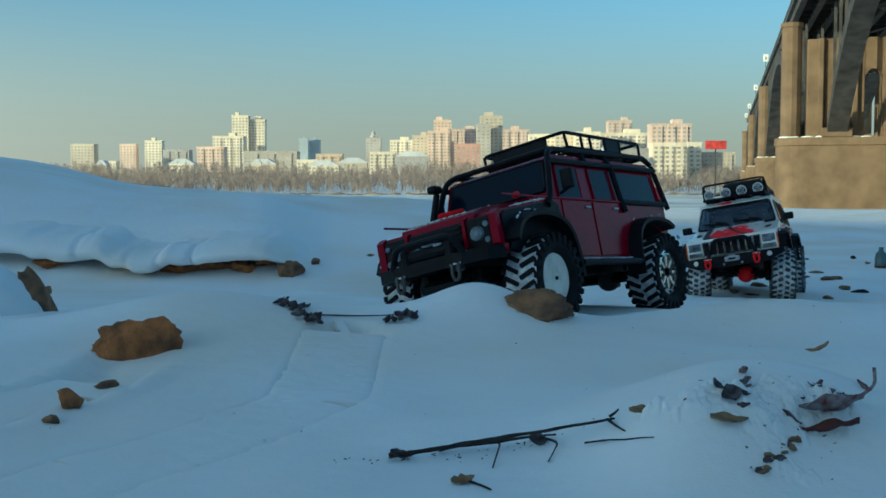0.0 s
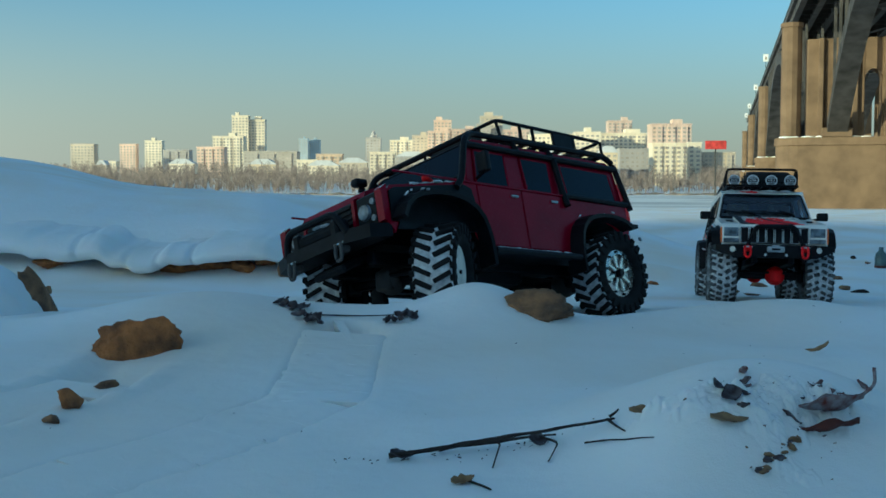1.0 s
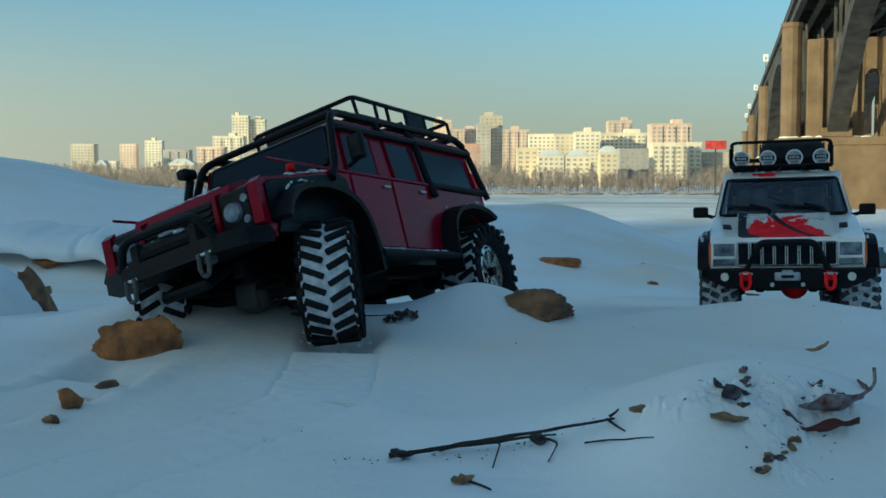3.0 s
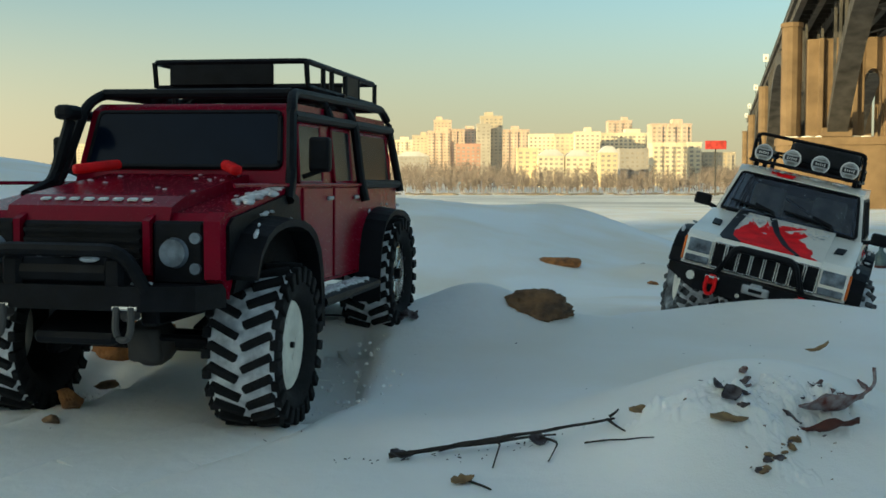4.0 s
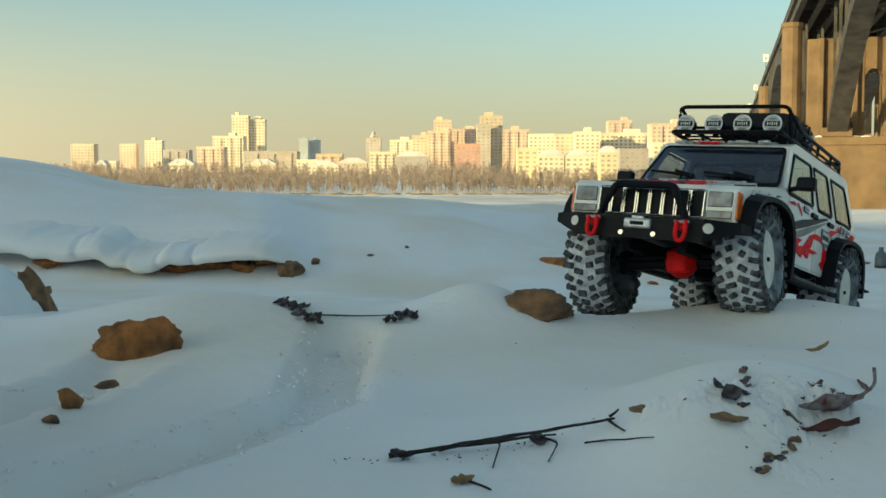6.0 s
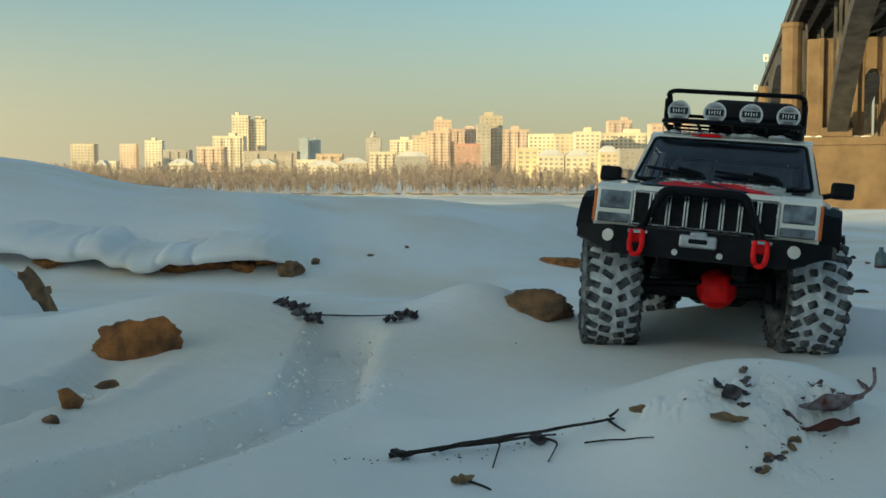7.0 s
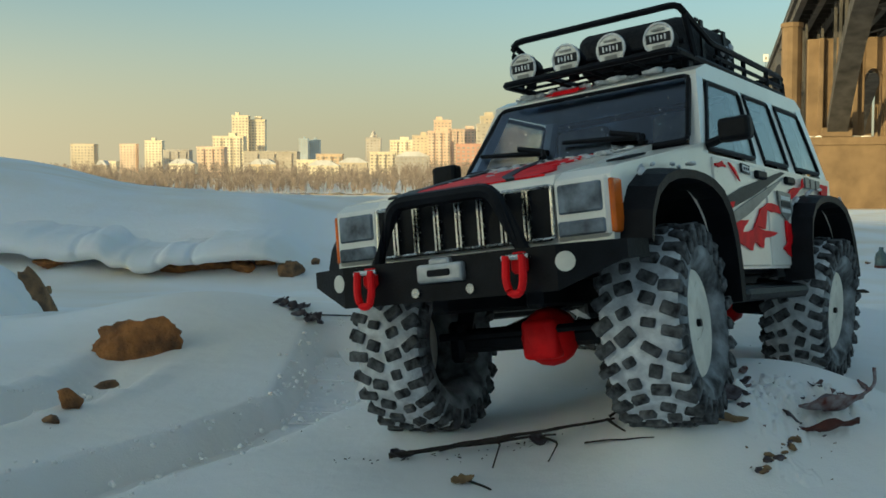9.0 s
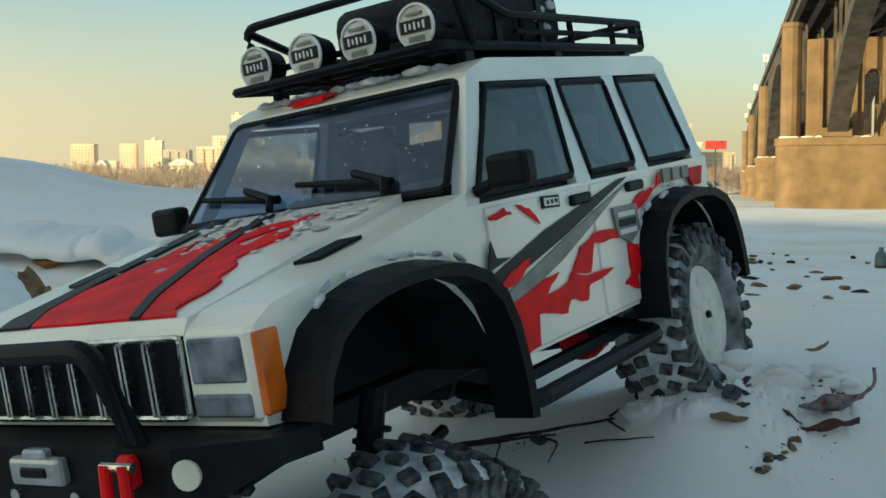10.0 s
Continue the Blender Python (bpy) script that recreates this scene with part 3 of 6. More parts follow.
for k in range(120):
    x = -260 + k * 5.2 + random.Random(k).uniform(-2, 2)
    vs = bmesh.ops.create_icosphere(bm, subdivisions=1, radius=1)["verts"]
    r = random.Random(k + 500)
    bmesh.ops.scale(bm, vec=(r.uniform(3, 8), r.uniform(1.5, 3), r.uniform(0.5, 1.5)), verts=vs)
    bmesh.ops.translate(bm, vec=(x, 588 + r.uniform(-4, 6), -2.9), verts=vs)
tagged(put_mesh("reeds", bm, EARTH), "strip of dry brown reeds at the far shore", "reeds", kind="stuff")

# ---- model cars ----
RED_PAINT = mat("red_paint", (0.20, 0.0012, 0.017), 0.24, scale=14, fine=30, var=0.18, bump=0.02, coat=0.05, spec=0.10)
WHITE_PAINT = mat("white_paint", (0.92, 0.88, 0.79), 0.32, scale=10, fine=40, var=0.12, bump=0.03, coat=0.5)
BLACK = mat("black_plastic", (0.006, 0.0065, 0.009), 0.5, spec=0.16, scale=60, fine=10, var=0.4, bump=0.25)
RUBBER = mat("tyre_rubber", (0.010, 0.010, 0.011), 0.85, spec=0.25, scale=70, fine=8, var=0.4, bump=0.35)
RUBBER_SNOWY = mat("snowy_rubber", (0.02, 0.02, 0.022), 0.85, scale=55, fine=6, var=0.0, bump=0.6, color2=(0.34, 0.36, 0.38))
PACKED = mat("packed_snow", (0.78, 0.79, 0.80), 0.85, scale=110, fine=6, var=0.15, bump=0.8, color2=(0.42, 0.43, 0.45))
CREAM = mat("snowy_rim", (0.78, 0.74, 0.64), 0.7, scale=60, fine=8, var=0.12, bump=0.4)
CHROME = mat("satin_chrome", (0.62, 0.60, 0.55), 0.25, metal=1.0, scale=50, fine=8, var=0.25, bump=0.1)
SILVER = mat("silver_plastic", (0.45, 0.46, 0.47), 0.4, metal=0.6, scale=60, fine=8, var=0.25, bump=0.1)
TINTED = mat("tinted_glass", (0.004, 0.008, 0.018), 0.14, scale=20, fine=20, var=0.2, bump=0.0, spec=0.12)
RED_DECAL = mat("red_decal", (0.80, 0.003, 0.012), 0.55, spec=0.15, scale=60, fine=8, var=0.2, bump=0.05)
BLACK_DECAL = mat("black_decal", (0.012, 0.014, 0.02), 0.5, spec=0.25, scale=60, fine=8, var=0.3, bump=0.05)
GREY_DECAL = mat("grey_decal", (0.22, 0.22, 0.21), 0.4, scale=60, fine=8, var=0.3, bump=0.05)
BRIGHT_RED = mat("bright_red_plastic", (0.78, 0.004, 0.010), 0.5, spec=0.2, scale=60, fine=8, var=0.2, bump=0.1)
ORANGE = mat("orange_lens", (0.75, 0.16, 0.015), 0.2, scale=60, fine=8, var=0.2, bump=0.05)
LENS = mat("headlight_glass", (0.20, 0.23, 0.27), 0.12, scale=80, fine=6, var=0.5, bump=0.1)
TAN = mat("tan_seat", (0.42, 0.31, 0.18), 0.8, scale=60, fine=8, var=0.25, bump=0.3)
CANVAS = mat("black_canvas", (0.016, 0.017, 0.02), 0.9, scale=40, fine=10, var=0.4, bump=0.9)
SIGN_WHITE = mat("white_print", (0.8, 0.8, 0.78), 0.5, scale=60, fine=8, var=0.1, bump=0.0)


LUG = mat("worn_lug_rubber", (0.014, 0.014, 0.015), 0.9, spec=0.25, scale=150, fine=6, var=0.0, bump=0.5, color2=(0.17, 0.172, 0.175))


def glass_material(name, tint, coat):
    m, t, b = nodes_of(name)
    b.inputs["Base Color"].default_value = (*tint, 1)
    b.inputs["Roughness"].default_value = 0.03
    b.inputs["Transmission Weight"].default_value = 1.0
    b.inputs["IOR"].default_value = 1.4
    b.inputs["Coat Weight"].default_value = coat
    return m


# the windscreen's blue tint stands in for the sky mirrored in it
GLASS = glass_material("sky_blue_glass", (0.36, 0.50, 0.76), 0.7)
GLASS_SIDE = glass_material("side_glass", (0.48, 0.49, 0.50), 0.04)


def soften(bm, off, seg=2, angle=28):
    es = [e for e in bm.edges if len(e.link_faces) == 2 and e.calc_face_angle(0) > radians(angle)]
    bmesh.ops.bevel(bm, geom=es, offset=off, segments=seg, affect="EDGES", profile=0.6, clamp_overlap=True)


def line_arches(bm, arches):
    """Black liners inside the wheel arches and along the underside."""
    for f in bm.faces:
        c = f.calc_center_median()
        f.normal_update()
        if abs(f.normal.y) < 0.7 and (c.z < 0.105 or any(math.hypot(c.x - x, c.z - z) < r + 0.004 for x, z, r in arches)) and abs(c.y) < 0.096 and abs(c.x) < 0.235:
            f.material_index = 1


def taper(bm, z0, z1, k):
    """Lean the sides in: widths shrink by the factor k from z0 up to z1."""
    for v in bm.verts:
        f = min(1, max(0, (v.co.z - z0) / (z1 - z0)))
        v.co.y *= 1 + (k - 1) * f


def arc(cx, cz, r, a0, a1, n):
    return [(cx + r * math.cos(radians(a0 + (a1 - a0) * i / n)), cz + r * math.sin(radians(a0 + (a1 - a0) * i / n))) for i in range(n + 1)]


def tub_profile(front, rear, sill, belt_front, belt_rear, wb, r, ch):
    """Side outline of a car body's lower half with its two wheel arches."""
    pts = [(rear, sill + 0.012), (rear, belt_rear)]
    pts += [(front - 0.143, belt_front + 0.027), (front - 0.006, belt_front), (front, belt_front - 0.008), (front, sill + 0.018)]
    pts += arc(wb, ch, r, 18, 162, 12)
    pts += [(wb - r - 0.004, sill), (-wb + r + 0.004, sill)]
    pts += arc(-wb, ch, r, 18, 162, 12)
    return pts


def flare(parent, x, y, z, r, side, w=0.020, squareness=0.55, a0=-8, a1=188):
    """A black arch over a wheel, angular, standing out from the body."""
    bm = bmesh.new()
    ring = []
    for i in range(15):
        a = radians(a0 + (a1 - a0) * i / 14)
        c, s = math.cos(a), math.sin(a)
        k = (abs(c) ** 4 + abs(s) ** 4) ** (-0.25)
        k = 1 + (k - 1) * squareness
        o, q = (r + 0.009) * k, r * k
        y0, y1 = y, y + side * w
        ring.append([bm.verts.new((x + c * q, y0, z + s * q)), bm.verts.new((x + c * q, y1, z + s * q)),
                     bm.verts.new((x + c * (o - 0.004), y1 + side * 0.001, z + s * (o - 0.004))), bm.verts.new((x + c * o, y0, z + s * o))])
    for a, b in zip(ring, ring[1:]):
        for k in range(4):
            bm.faces.new((a[k], a[(k + 1) % 4], b[(k + 1) % 4], b[k]))
    bm.faces.new(ring[0])
    bm.faces.new(ring[-1][::-1])
    soften(bm, 0.0012, 1, 35)
    fl = part("fender_flare", bm, BLACK, parent, "black plastic fender flare")
    bm = bmesh.new()
    rng = random.Random(int((x + 1) * 1000) + int(y * 1000))
    for i in range(9):
        a = radians(rng.uniform(30, 150))
        k = (abs(math.cos(a)) ** 4 + abs(math.sin(a)) ** 4) ** (-0.25)
        q = (r + 0.0105) * (1 + (k - 1) * squareness)
        vs = bmesh.ops.create_icosphere(bm, subdivisions=1, radius=1.0)["verts"]
        bmesh.ops.scale(bm, vec=(rng.uniform(0.002, 0.006), rng.uniform(0.001, 0.004), 0.0014), verts=vs)
        bmesh.ops.rotate(bm, cent=(0, 0, 0), matrix=Matrix.Rotation(math.pi / 2 - a, 3, "Y"), verts=vs)
        bmesh.ops.translate(bm, vec=(x + q * math.cos(a), y + side * rng.uniform(0.003, w - 0.003), z + q * math.sin(a)), verts=vs)
    tagged(part("snow_patch", bm, PACKED, fl, "patches of snow", smooth=True), kind="stuff")
    return fl


def side_pane(parent, quad, side, material, name="window", off=0.0012, frame_mat=None, rim=0.0022):
    """A window in a side wall: its pane and a raised frame. quad: four (x, y, z) corners, for the left side."""
    q = [Vector((p[0], p[1] * side, p[2])) for p in quad]
    n = (q[1] - q[0]).cross(q[3] - q[0]).normalized()
    if n.y * side < 0:
        n = -n
    bm = bmesh.new()
    a, b = [bm.verts.new(p + n * off) for p in q], [bm.verts.new(p - n * 0.0012) for p in q]
    bm.faces.new(a)
    bm.faces.new(b[::-1])
    for i in range(4):
        bm.faces.new((a[i], b[i], b[(i + 1) % 4], a[(i + 1) % 4]))
    w = part(name, bm, material, parent, "dark side window" if material is TINTED else "clear side window")
    if frame_mat:
        bm = bmesh.new()
        tube(bm, rounded_path([p + n * off * 0.6 for p in (*q, q[0], q[0].lerp(q[1], 0.05))], 0.004, 3), rim, 6)
        part("window_frame", bm, frame_mat, w)
    return w


def make_wheel(name, parent, label, rim_style, snowy, r=0.060, w=0.046):
    """A tyre with chevron lugs, packed snow in the tread, and a rim; the outer face looks along +y."""
    bm = bmesh.new()
    fill = 0.0022 if snowy else 0.0035
    prof = [(-w / 2 * 0.80, 0.034), (-w / 2 * 0.98, 0.040), (-w / 2, 0.048), (-w / 2 * 0.93, 0.0545), (-w / 2 * 0.80, r - fill - 0.001), (0, r - fill),
            (w / 2 * 0.80, r - fill - 0.001), (w / 2 * 0.93, 0.0545), (w / 2, 0.048), (w / 2 * 0.98, 0.040), (w / 2 * 0.80, 0.034), (w / 2 * 0.5, 0.031), (-w / 2 * 0.5, 0.031)]
    n = 40
    rings = [[bm.verts.new((q * math.cos(2 * math.pi * k / n), y, q * math.sin(2 * math.pi * k / n))) for y, q in prof] for k in range(n)]
    for k in range(n):
        for j in range(len(prof)):
            f = bm.faces.new((rings[k][j], rings[k][(j + 1) % len(prof)], rings[(k + 1) % n][(j + 1) % len(prof)], rings[(k + 1) % n][j]))
            f.material_index = 1 if j in (3, 4, 5, 6) else 0
            f.smooth = True
    wheel = part(name, bm, [RUBBER_SNOWY if snowy else RUBBER, PACKED], parent, label)
    bm = bmesh.new()
    count = 0 if snowy else 24
    if snowy:
        rng = random.Random(2)
        for row, y in enumerate((-0.40, -0.14, 0.14, 0.40)):
            for k in range(27):
                a = 2 * math.pi * (k + 0.5 * (row % 2) + rng.uniform(-0.08, 0.08)) / 27
                wide = abs(y) > 0.3
                vs = box(bm, (0, 0, 0), (rng.uniform(0.0050, 0.0078), rng.uniform(0.0100, 0.0140) if wide else rng.uniform(0.0065, 0.0120), 0.0052))
                bmesh.ops.rotate(bm, cent=(0, 0, 0), matrix=Matrix.Rotation(radians(rng.uniform(5, 35) * (1 if row < 2 else -1)), 3, "Z"), verts=vs)
                bmesh.ops.translate(bm, vec=(0, y * w, r - 0.0022 - (0.0012 if wide else 0)), verts=vs)
                bmesh.ops.rotate(bm, cent=(0, 0, 0), matrix=Matrix.Rotation(-a, 3, "Y"), verts=vs)
                if wide:
                    vs = box(bm, (0, 0, 0), (0.0062, 0.0045, 0.011))
                    bmesh.ops.translate(bm, vec=(0, math.copysign(w / 2 - 0.001, y), r - 0.0095), verts=vs)
                    bmesh.ops.rotate(bm, cent=(0, 0, 0), matrix=Matrix.Rotation(-a, 3, "Y"), verts=vs)
    for k in range(count):
        for s in (-1, 1):
            a = 2 * math.pi * (k + (0.5 if s > 0 else 0)) / count
            rot = Matrix.Rotation(-a, 4, "Y")
            vs = box(bm, (0, 0, 0), (0.0055, w * 0.44, 0.0062))
            bmesh.ops.rotate(bm, cent=(0, 0, 0), matrix=Matrix.Rotation(radians(26 * s), 3, "Z"), verts=vs)
            bmesh.ops.translate(bm, vec=(0, s * w * 0.235, r - 0.0028), verts=vs)
            bmesh.ops.rotate(bm, cent=(0, 0, 0), matrix=rot.to_3x3(), verts=vs)
            vs = box(bm, (0, 0, 0), (0.0075, 0.006, 0.012))
            bmesh.ops.translate(bm, vec=(0.002, s * (w / 2 - 0.0012), r - 0.0085), verts=vs)
            bmesh.ops.rotate(bm, cent=(0, 0, 0), matrix=rot.to_3x3(), verts=vs)
    soften(bm, 0.0007, 1, 60)
    part("tread", bm, LUG if snowy else RUBBER, wheel, "black rubber tread lugs")
    bm = bmesh.new()
    y = w / 2 * 0.72
    if rim_style == "snow":
        disc(bm, (0, y - 0.004, 0), (0, 1, 0), 0.0335, 0.009, 32, 0.0325)
        soften(bm, 0.0012, 2, 40)
        for k in range(7):
            a = 2 * math.pi * k / 7 + 0.3
            vs = bmesh.ops.create_icosphere(bm, subdivisions=1, radius=0.011)["verts"]
            bmesh.ops.scale(bm, vec=(1, 0.14, 1), verts=vs)
            bmesh.ops.translate(bm, vec=(0.018 * math.cos(a), y + 0.0005, 0.018 * math.sin(a)), verts=vs)
        rim = part("rim", bm, CREAM, wheel, "rim packed with white snow", smooth=False)
        bm = bmesh.new()
        disc(bm, (0, y + 0.001, 0), (0, 1, 0), 0.0024, 0.004, 10)
        part("hub_nut", bm, BLACK, wheel)
    else:
        disc(bm, (0, y - 0.007, 0), (0, 1, 0), 0.033, 0.006, 32)
        for k in range(32):
            a, b = 2 * math.pi * k / 32, 2 * math.pi * (k + 1) / 32
            v = [bm.verts.new((q * math.cos(t), yy, q * math.sin(t))) for t in (a, b) for q, yy in ((0.034, y), (0.027, y + 0.0015), (0.0255, y - 0.005))]
            bm.faces.new((v[0], v[1], v[4], v[3]))
            bm.faces.new((v[1], v[2], v[5], v[4]))
        for k in range(8):
            a = 2 * math.pi * k / 8
            vs = box(bm, (0, 0, 0), (0.019, 0.004, 0.0055), None, 0.001)
            bmesh.ops.translate(bm, vec=(0.017, y - 0.002, 0), verts=vs)
            bmesh.ops.rotate(bm, cent=(0, 0, 0), matrix=Matrix.Rotation(a, 3, "Y"), verts=vs)
        part("rim", bm, CHROME, wheel, "scuffed chrome beadlock rim")
        bm = bmesh.new()
        for k in range(10):
            a = 2 * math.pi * (k + 0.5) / 10
            disc(bm, (0.0302 * math.cos(a), y + 0.0016, 0.0302 * math.sin(a)), (0, 1, 0), 0.0018, 0.0026, 6)
        disc(bm, (0, y + 0.001, 0), (0, 1, 0), 0.0055, 0.008, 8)
        part("hub_nut", bm, BLACK, wheel)
    return wheel


def make_axle(parent, wbx, track, diff_mat):
    bm = bmesh.new()
    tube(bm, [(0, -track + 0.03, 0), (0, track - 0.03, 0)], 0.0085, 10)
    for s in (-1, 1):
        box(bm, (0, s * (track - 0.03), 0), (0.022, 0.012, 0.028), None, 0.003)
        tube(bm, [(-math.copysign(0.02, wbx), s * 0.035, 0.005), (-math.copysign(0.11, wbx), s * 0.028, 0.022)], 0.0035, 6)
    if wbx > 0:
        tube(bm, [(0.018, -0.065, 0.004), (0.018, 0.06, 0.004)], 0.003, 6)
    ax = part("axle", bm, BLACK, parent, "black axle with links")
    bm = bmesh.new()
    vs = bmesh.ops.create_uvsphere(bm, u_segments=14, v_segments=8, radius=0.019)["verts"]
    bmesh.ops.translate(bm, vec=(math.copysign(0.006, wbx), 0.012, -0.001), verts=vs)
    box(bm, (math.copysign(0.016, wbx), 0.012, -0.002), (0.014, 0.026, 0.026), None, 0.004, 2)
    part("differential", bm, diff_mat, ax, "differential housing", smooth=True)
    for s in (-1, 1):
        bm = bmesh.new()
        tube(bm, [(0, s * 0.058, 0.006), (-math.copysign(0.018, wbx), s * 0.05, 0.075)], 0.006, 8)
        for k in range(7):
            disc(bm, (-math.copysign(0.004 + 0.0017 * k, wbx), s * (0.0568 - 0.0007 * k), 0.022 + 0.006 * k), (-math.copysign(0.25, wbx), -s * 0.1, 1), 0.0085, 0.002, 10)
        part("shock_absorber", bm, BLACK, ax)
    ax.location = (wbx, 0, 0.06)
    return ax


def decal(name, pts, frame_fn, material, parent, off=0.0006, label=""):
    """A thin printed shape: 2-D points carried onto a body panel by frame_fn."""
    bm = bmesh.new()
    vs = [bm.verts.new(frame_fn(u, v, off)) for u, v in pts]
    f = bm.faces.new(vs)
    r = bmesh.ops.extrude_face_region(bm, geom=[f])
    top = [g for g in r["geom"] if isinstance(g, bmesh.types.BMVert)]
    d = Vector(frame_fn(pts[0][0], pts[0][1], off)) - Vector(frame_fn(pts[0][0], pts[0][1], 0))
    bmesh.ops.translate(bm, vec=-d * 0.8, verts=top)
    bmesh.ops.triangulate(bm, faces=bm.faces[:])
    return part(name, bm, material, parent, label)


def ragged(pts, amp, seed, n=5):
    """A polygon with its edges broken up like splashed paint."""
    rng = random.Random(seed)
    out = []
    for (a, b), (c, d) in zip(pts, pts[1:] + pts[:1]):
        for k in range(n):
            t = k / n
            j = amp * rng.uniform(-1, 1) if k else 0
            ln = math.hypot(c - a, d - b) or 1
            out.append((a + (c - a) * t - (d - b) / ln * j, b + (d - b) * t + (c - a) / ln * j))
    return out


def make_shackle(parent, x, y, z, material, label):
    bm = bmesh.new()
    box(bm, (x - 0.004, y, z), (0.012, 0.010, 0.012), None, 0.002)
    pts = [(x + 0.005, y - 0.005, z + 0.004), (x + 0.006, y - 0.0055, z - 0.010), (x + 0.006, y - 0.003, z - 0.017), (x + 0.006, y + 0.003, z - 0.017),
           (x + 0.006, y + 0.0055, z - 0.010), (x + 0.005, y + 0.005, z + 0.004)]
    tube(bm, rounded_path(pts, 0.004, 3), 0.0023, 8)
    s = part("shackle", bm, material, parent, label)
    bm = bmesh.new()
    tube(bm, [(x + 0.004, y - 0.008, z + 0.003), (x + 0.004, y + 0.009, z + 0.003)], 0.0018, 8)
    part("pin", bm, CHROME, s, "metal pin")


# ---- the red estate-bodied off-roader ----
def build_red():
    car = thing("model_car", "dark red model off-roader with black roll cage on snow", "model car")
    WB = 0.162
    bm = bmesh.new()
    extrude_poly(bm, [(-0.238, 0.106), (-0.240, 0.176), (0.100, 0.176), (0.232, 0.157), (0.240, 0.150), (0.240, 0.112)] + arc(WB, 0.072, 0.074, 22, 158, 12)
                 + [(0.084, 0.092), (-0.092, 0.092)] + arc(-0.168, 0.072, 0.0735, 22, 158, 12), -0.098, 0.098)
    soften(bm, 0.003, 2, 30)
    line_arches(bm, ((WB, 0.072, 0.074), (-0.168, 0.072, 0.0735)))
    part("body", bm, [RED_PAINT, BLACK], car, "dark red metallic body shell with dirt")
    bm = bmesh.new()
    extrude_poly(bm, [(0.094, 0.175), (0.074, 0.236), (0.062, 0.242), (-0.228, 0.244), (-0.240, 0.236), (-0.242, 0.175)], -0.0925, 0.0925)
    taper(bm, 0.175, 0.24, 0.93)
    soften(bm, 0.005, 3, 30)
    part("cabin", bm, RED_PAINT, car, "dark red cabin")
    # bonnet with a raised middle, wing tops
    bm = bmesh.new()
    extrude_poly(bm, [(0.098, 0.172), (0.098, 0.1835), (0.215, 0.168), (0.236, 0.161), (0.2405, 0.150)], -0.060, 0.060)
    soften(bm, 0.004, 2, 25)
    hood = part("bonnet", bm, RED_PAINT, car, "dark red bonnet with raised middle")
    bm = bmesh.new()
    for k in range(8):
        box(bm, (0.226, -0.038 + k * 0.0108, 0.1655), (0.0042, 0.0062, 0.0012), Matrix.Rotation(radians(16), 4, "Y"))
    part("badge", bm, SIGN_WHITE, hood, "row of pale raised badge marks")
    bm = bmesh.new()
    rng = random.Random(5)
    for k in range(36):
        x, y = rng.uniform(0.10, 0.2), rng.choice((-1, 1)) * rng.uniform(0.02, 0.09)
        z = 0.1838 - (x - 0.098) * 0.13 if abs(y) < 0.058 else 0.1765 - (x - 0.1) * 0.142
        vs = bmesh.ops.create_icosphere(bm, subdivisions=1, radius=1)["verts"]
        q = rng.uniform(0.0005, 0.0022)
        bmesh.ops.scale(bm, vec=(q * 1.5, q, q * 0.35), verts=vs)
        bmesh.ops.translate(bm, vec=(x, y, z), verts=vs)
    for k in range(90):
        vs = bmesh.ops.create_icosphere(bm, subdivisions=1, radius=1)["verts"]
        q = rng.uniform(0.0010, 0.0036)
        x = rng.gauss(0.160, 0.016)
        bmesh.ops.scale(bm, vec=(q * 1.6, q * 1.2, q * 0.6), verts=vs)
        bmesh.ops.translate(bm, vec=(x, 0.090 + rng.gauss(0, 0.004), 0.1765 - (x - 0.1) * 0.142), verts=vs)
    tagged(part("snow_patch", bm, PACKED, hood, "clumps of snow", smooth=True), kind="stuff")
    for s in (-1, 1):
        bm = bmesh.new()
        box(bm, (0.124, s * 0.056, 0.1885), (0.040, 0.009, 0.008), Matrix.Rotation(radians(s * 35), 4, "Z") @ Matrix.Rotation(radians(7), 4, "Y"), 0.003, 2)
        part("cowl_lever", bm, BRIGHT_RED, car, "bright red lever at the foot of the windscreen")
        bm = bmesh.new()
        extrude_poly(bm, [(0.238, 0.112), (0.246, 0.114), (0.247, 0.152), (0.238, 0.158)], s * 0.087, s * 0.0985)
        soften(bm, 0.0015, 1)
        part("wing_corner", bm, RED_PAINT, car)
        bm = bmesh.new()
        extrude_poly(bm, [(0.238, 0.114), (0.2475, 0.116), (0.2475, 0.152), (0.238, 0.156)], s * 0.0445, s * 0.0495)
        soften(bm, 0.001, 1)
        part("lamp_strip", bm, RED_PAINT, car)
        # headlight panel, lamp, two small lamps
        bm = bmesh.new()
        box(bm, (0.241, s * 0.068, 0.131), (0.008, 0.036, 0.042), None, 0.002)
        hp = part("headlight", bm, BLACK, car, "round headlight in a black panel")
        bm = bmesh.new()
        disc(bm, (0.2465, s * 0.0655, 0.131), (1, 0, 0), 0.0105, 0.004, 24, 0.009)
        part("lens", bm, LENS, hp, "round clear lens")
        bm = bmesh.new()
        disc(bm, (0.246, s * 0.081, 0.141), (1, 0, 0), 0.0038, 0.003, 12)
        disc(bm, (0.246, s * 0.081, 0.121), (1, 0, 0), 0.0038, 0.003, 12)
        part("marker_lamp", bm, LENS, hp)
    bm = bmesh.new()
    box(bm, (0.241, 0, 0.132), (0.008, 0.088, 0.038), None, 0.002)
    grille = part("grille", bm, BLACK, car, "black slatted grille")
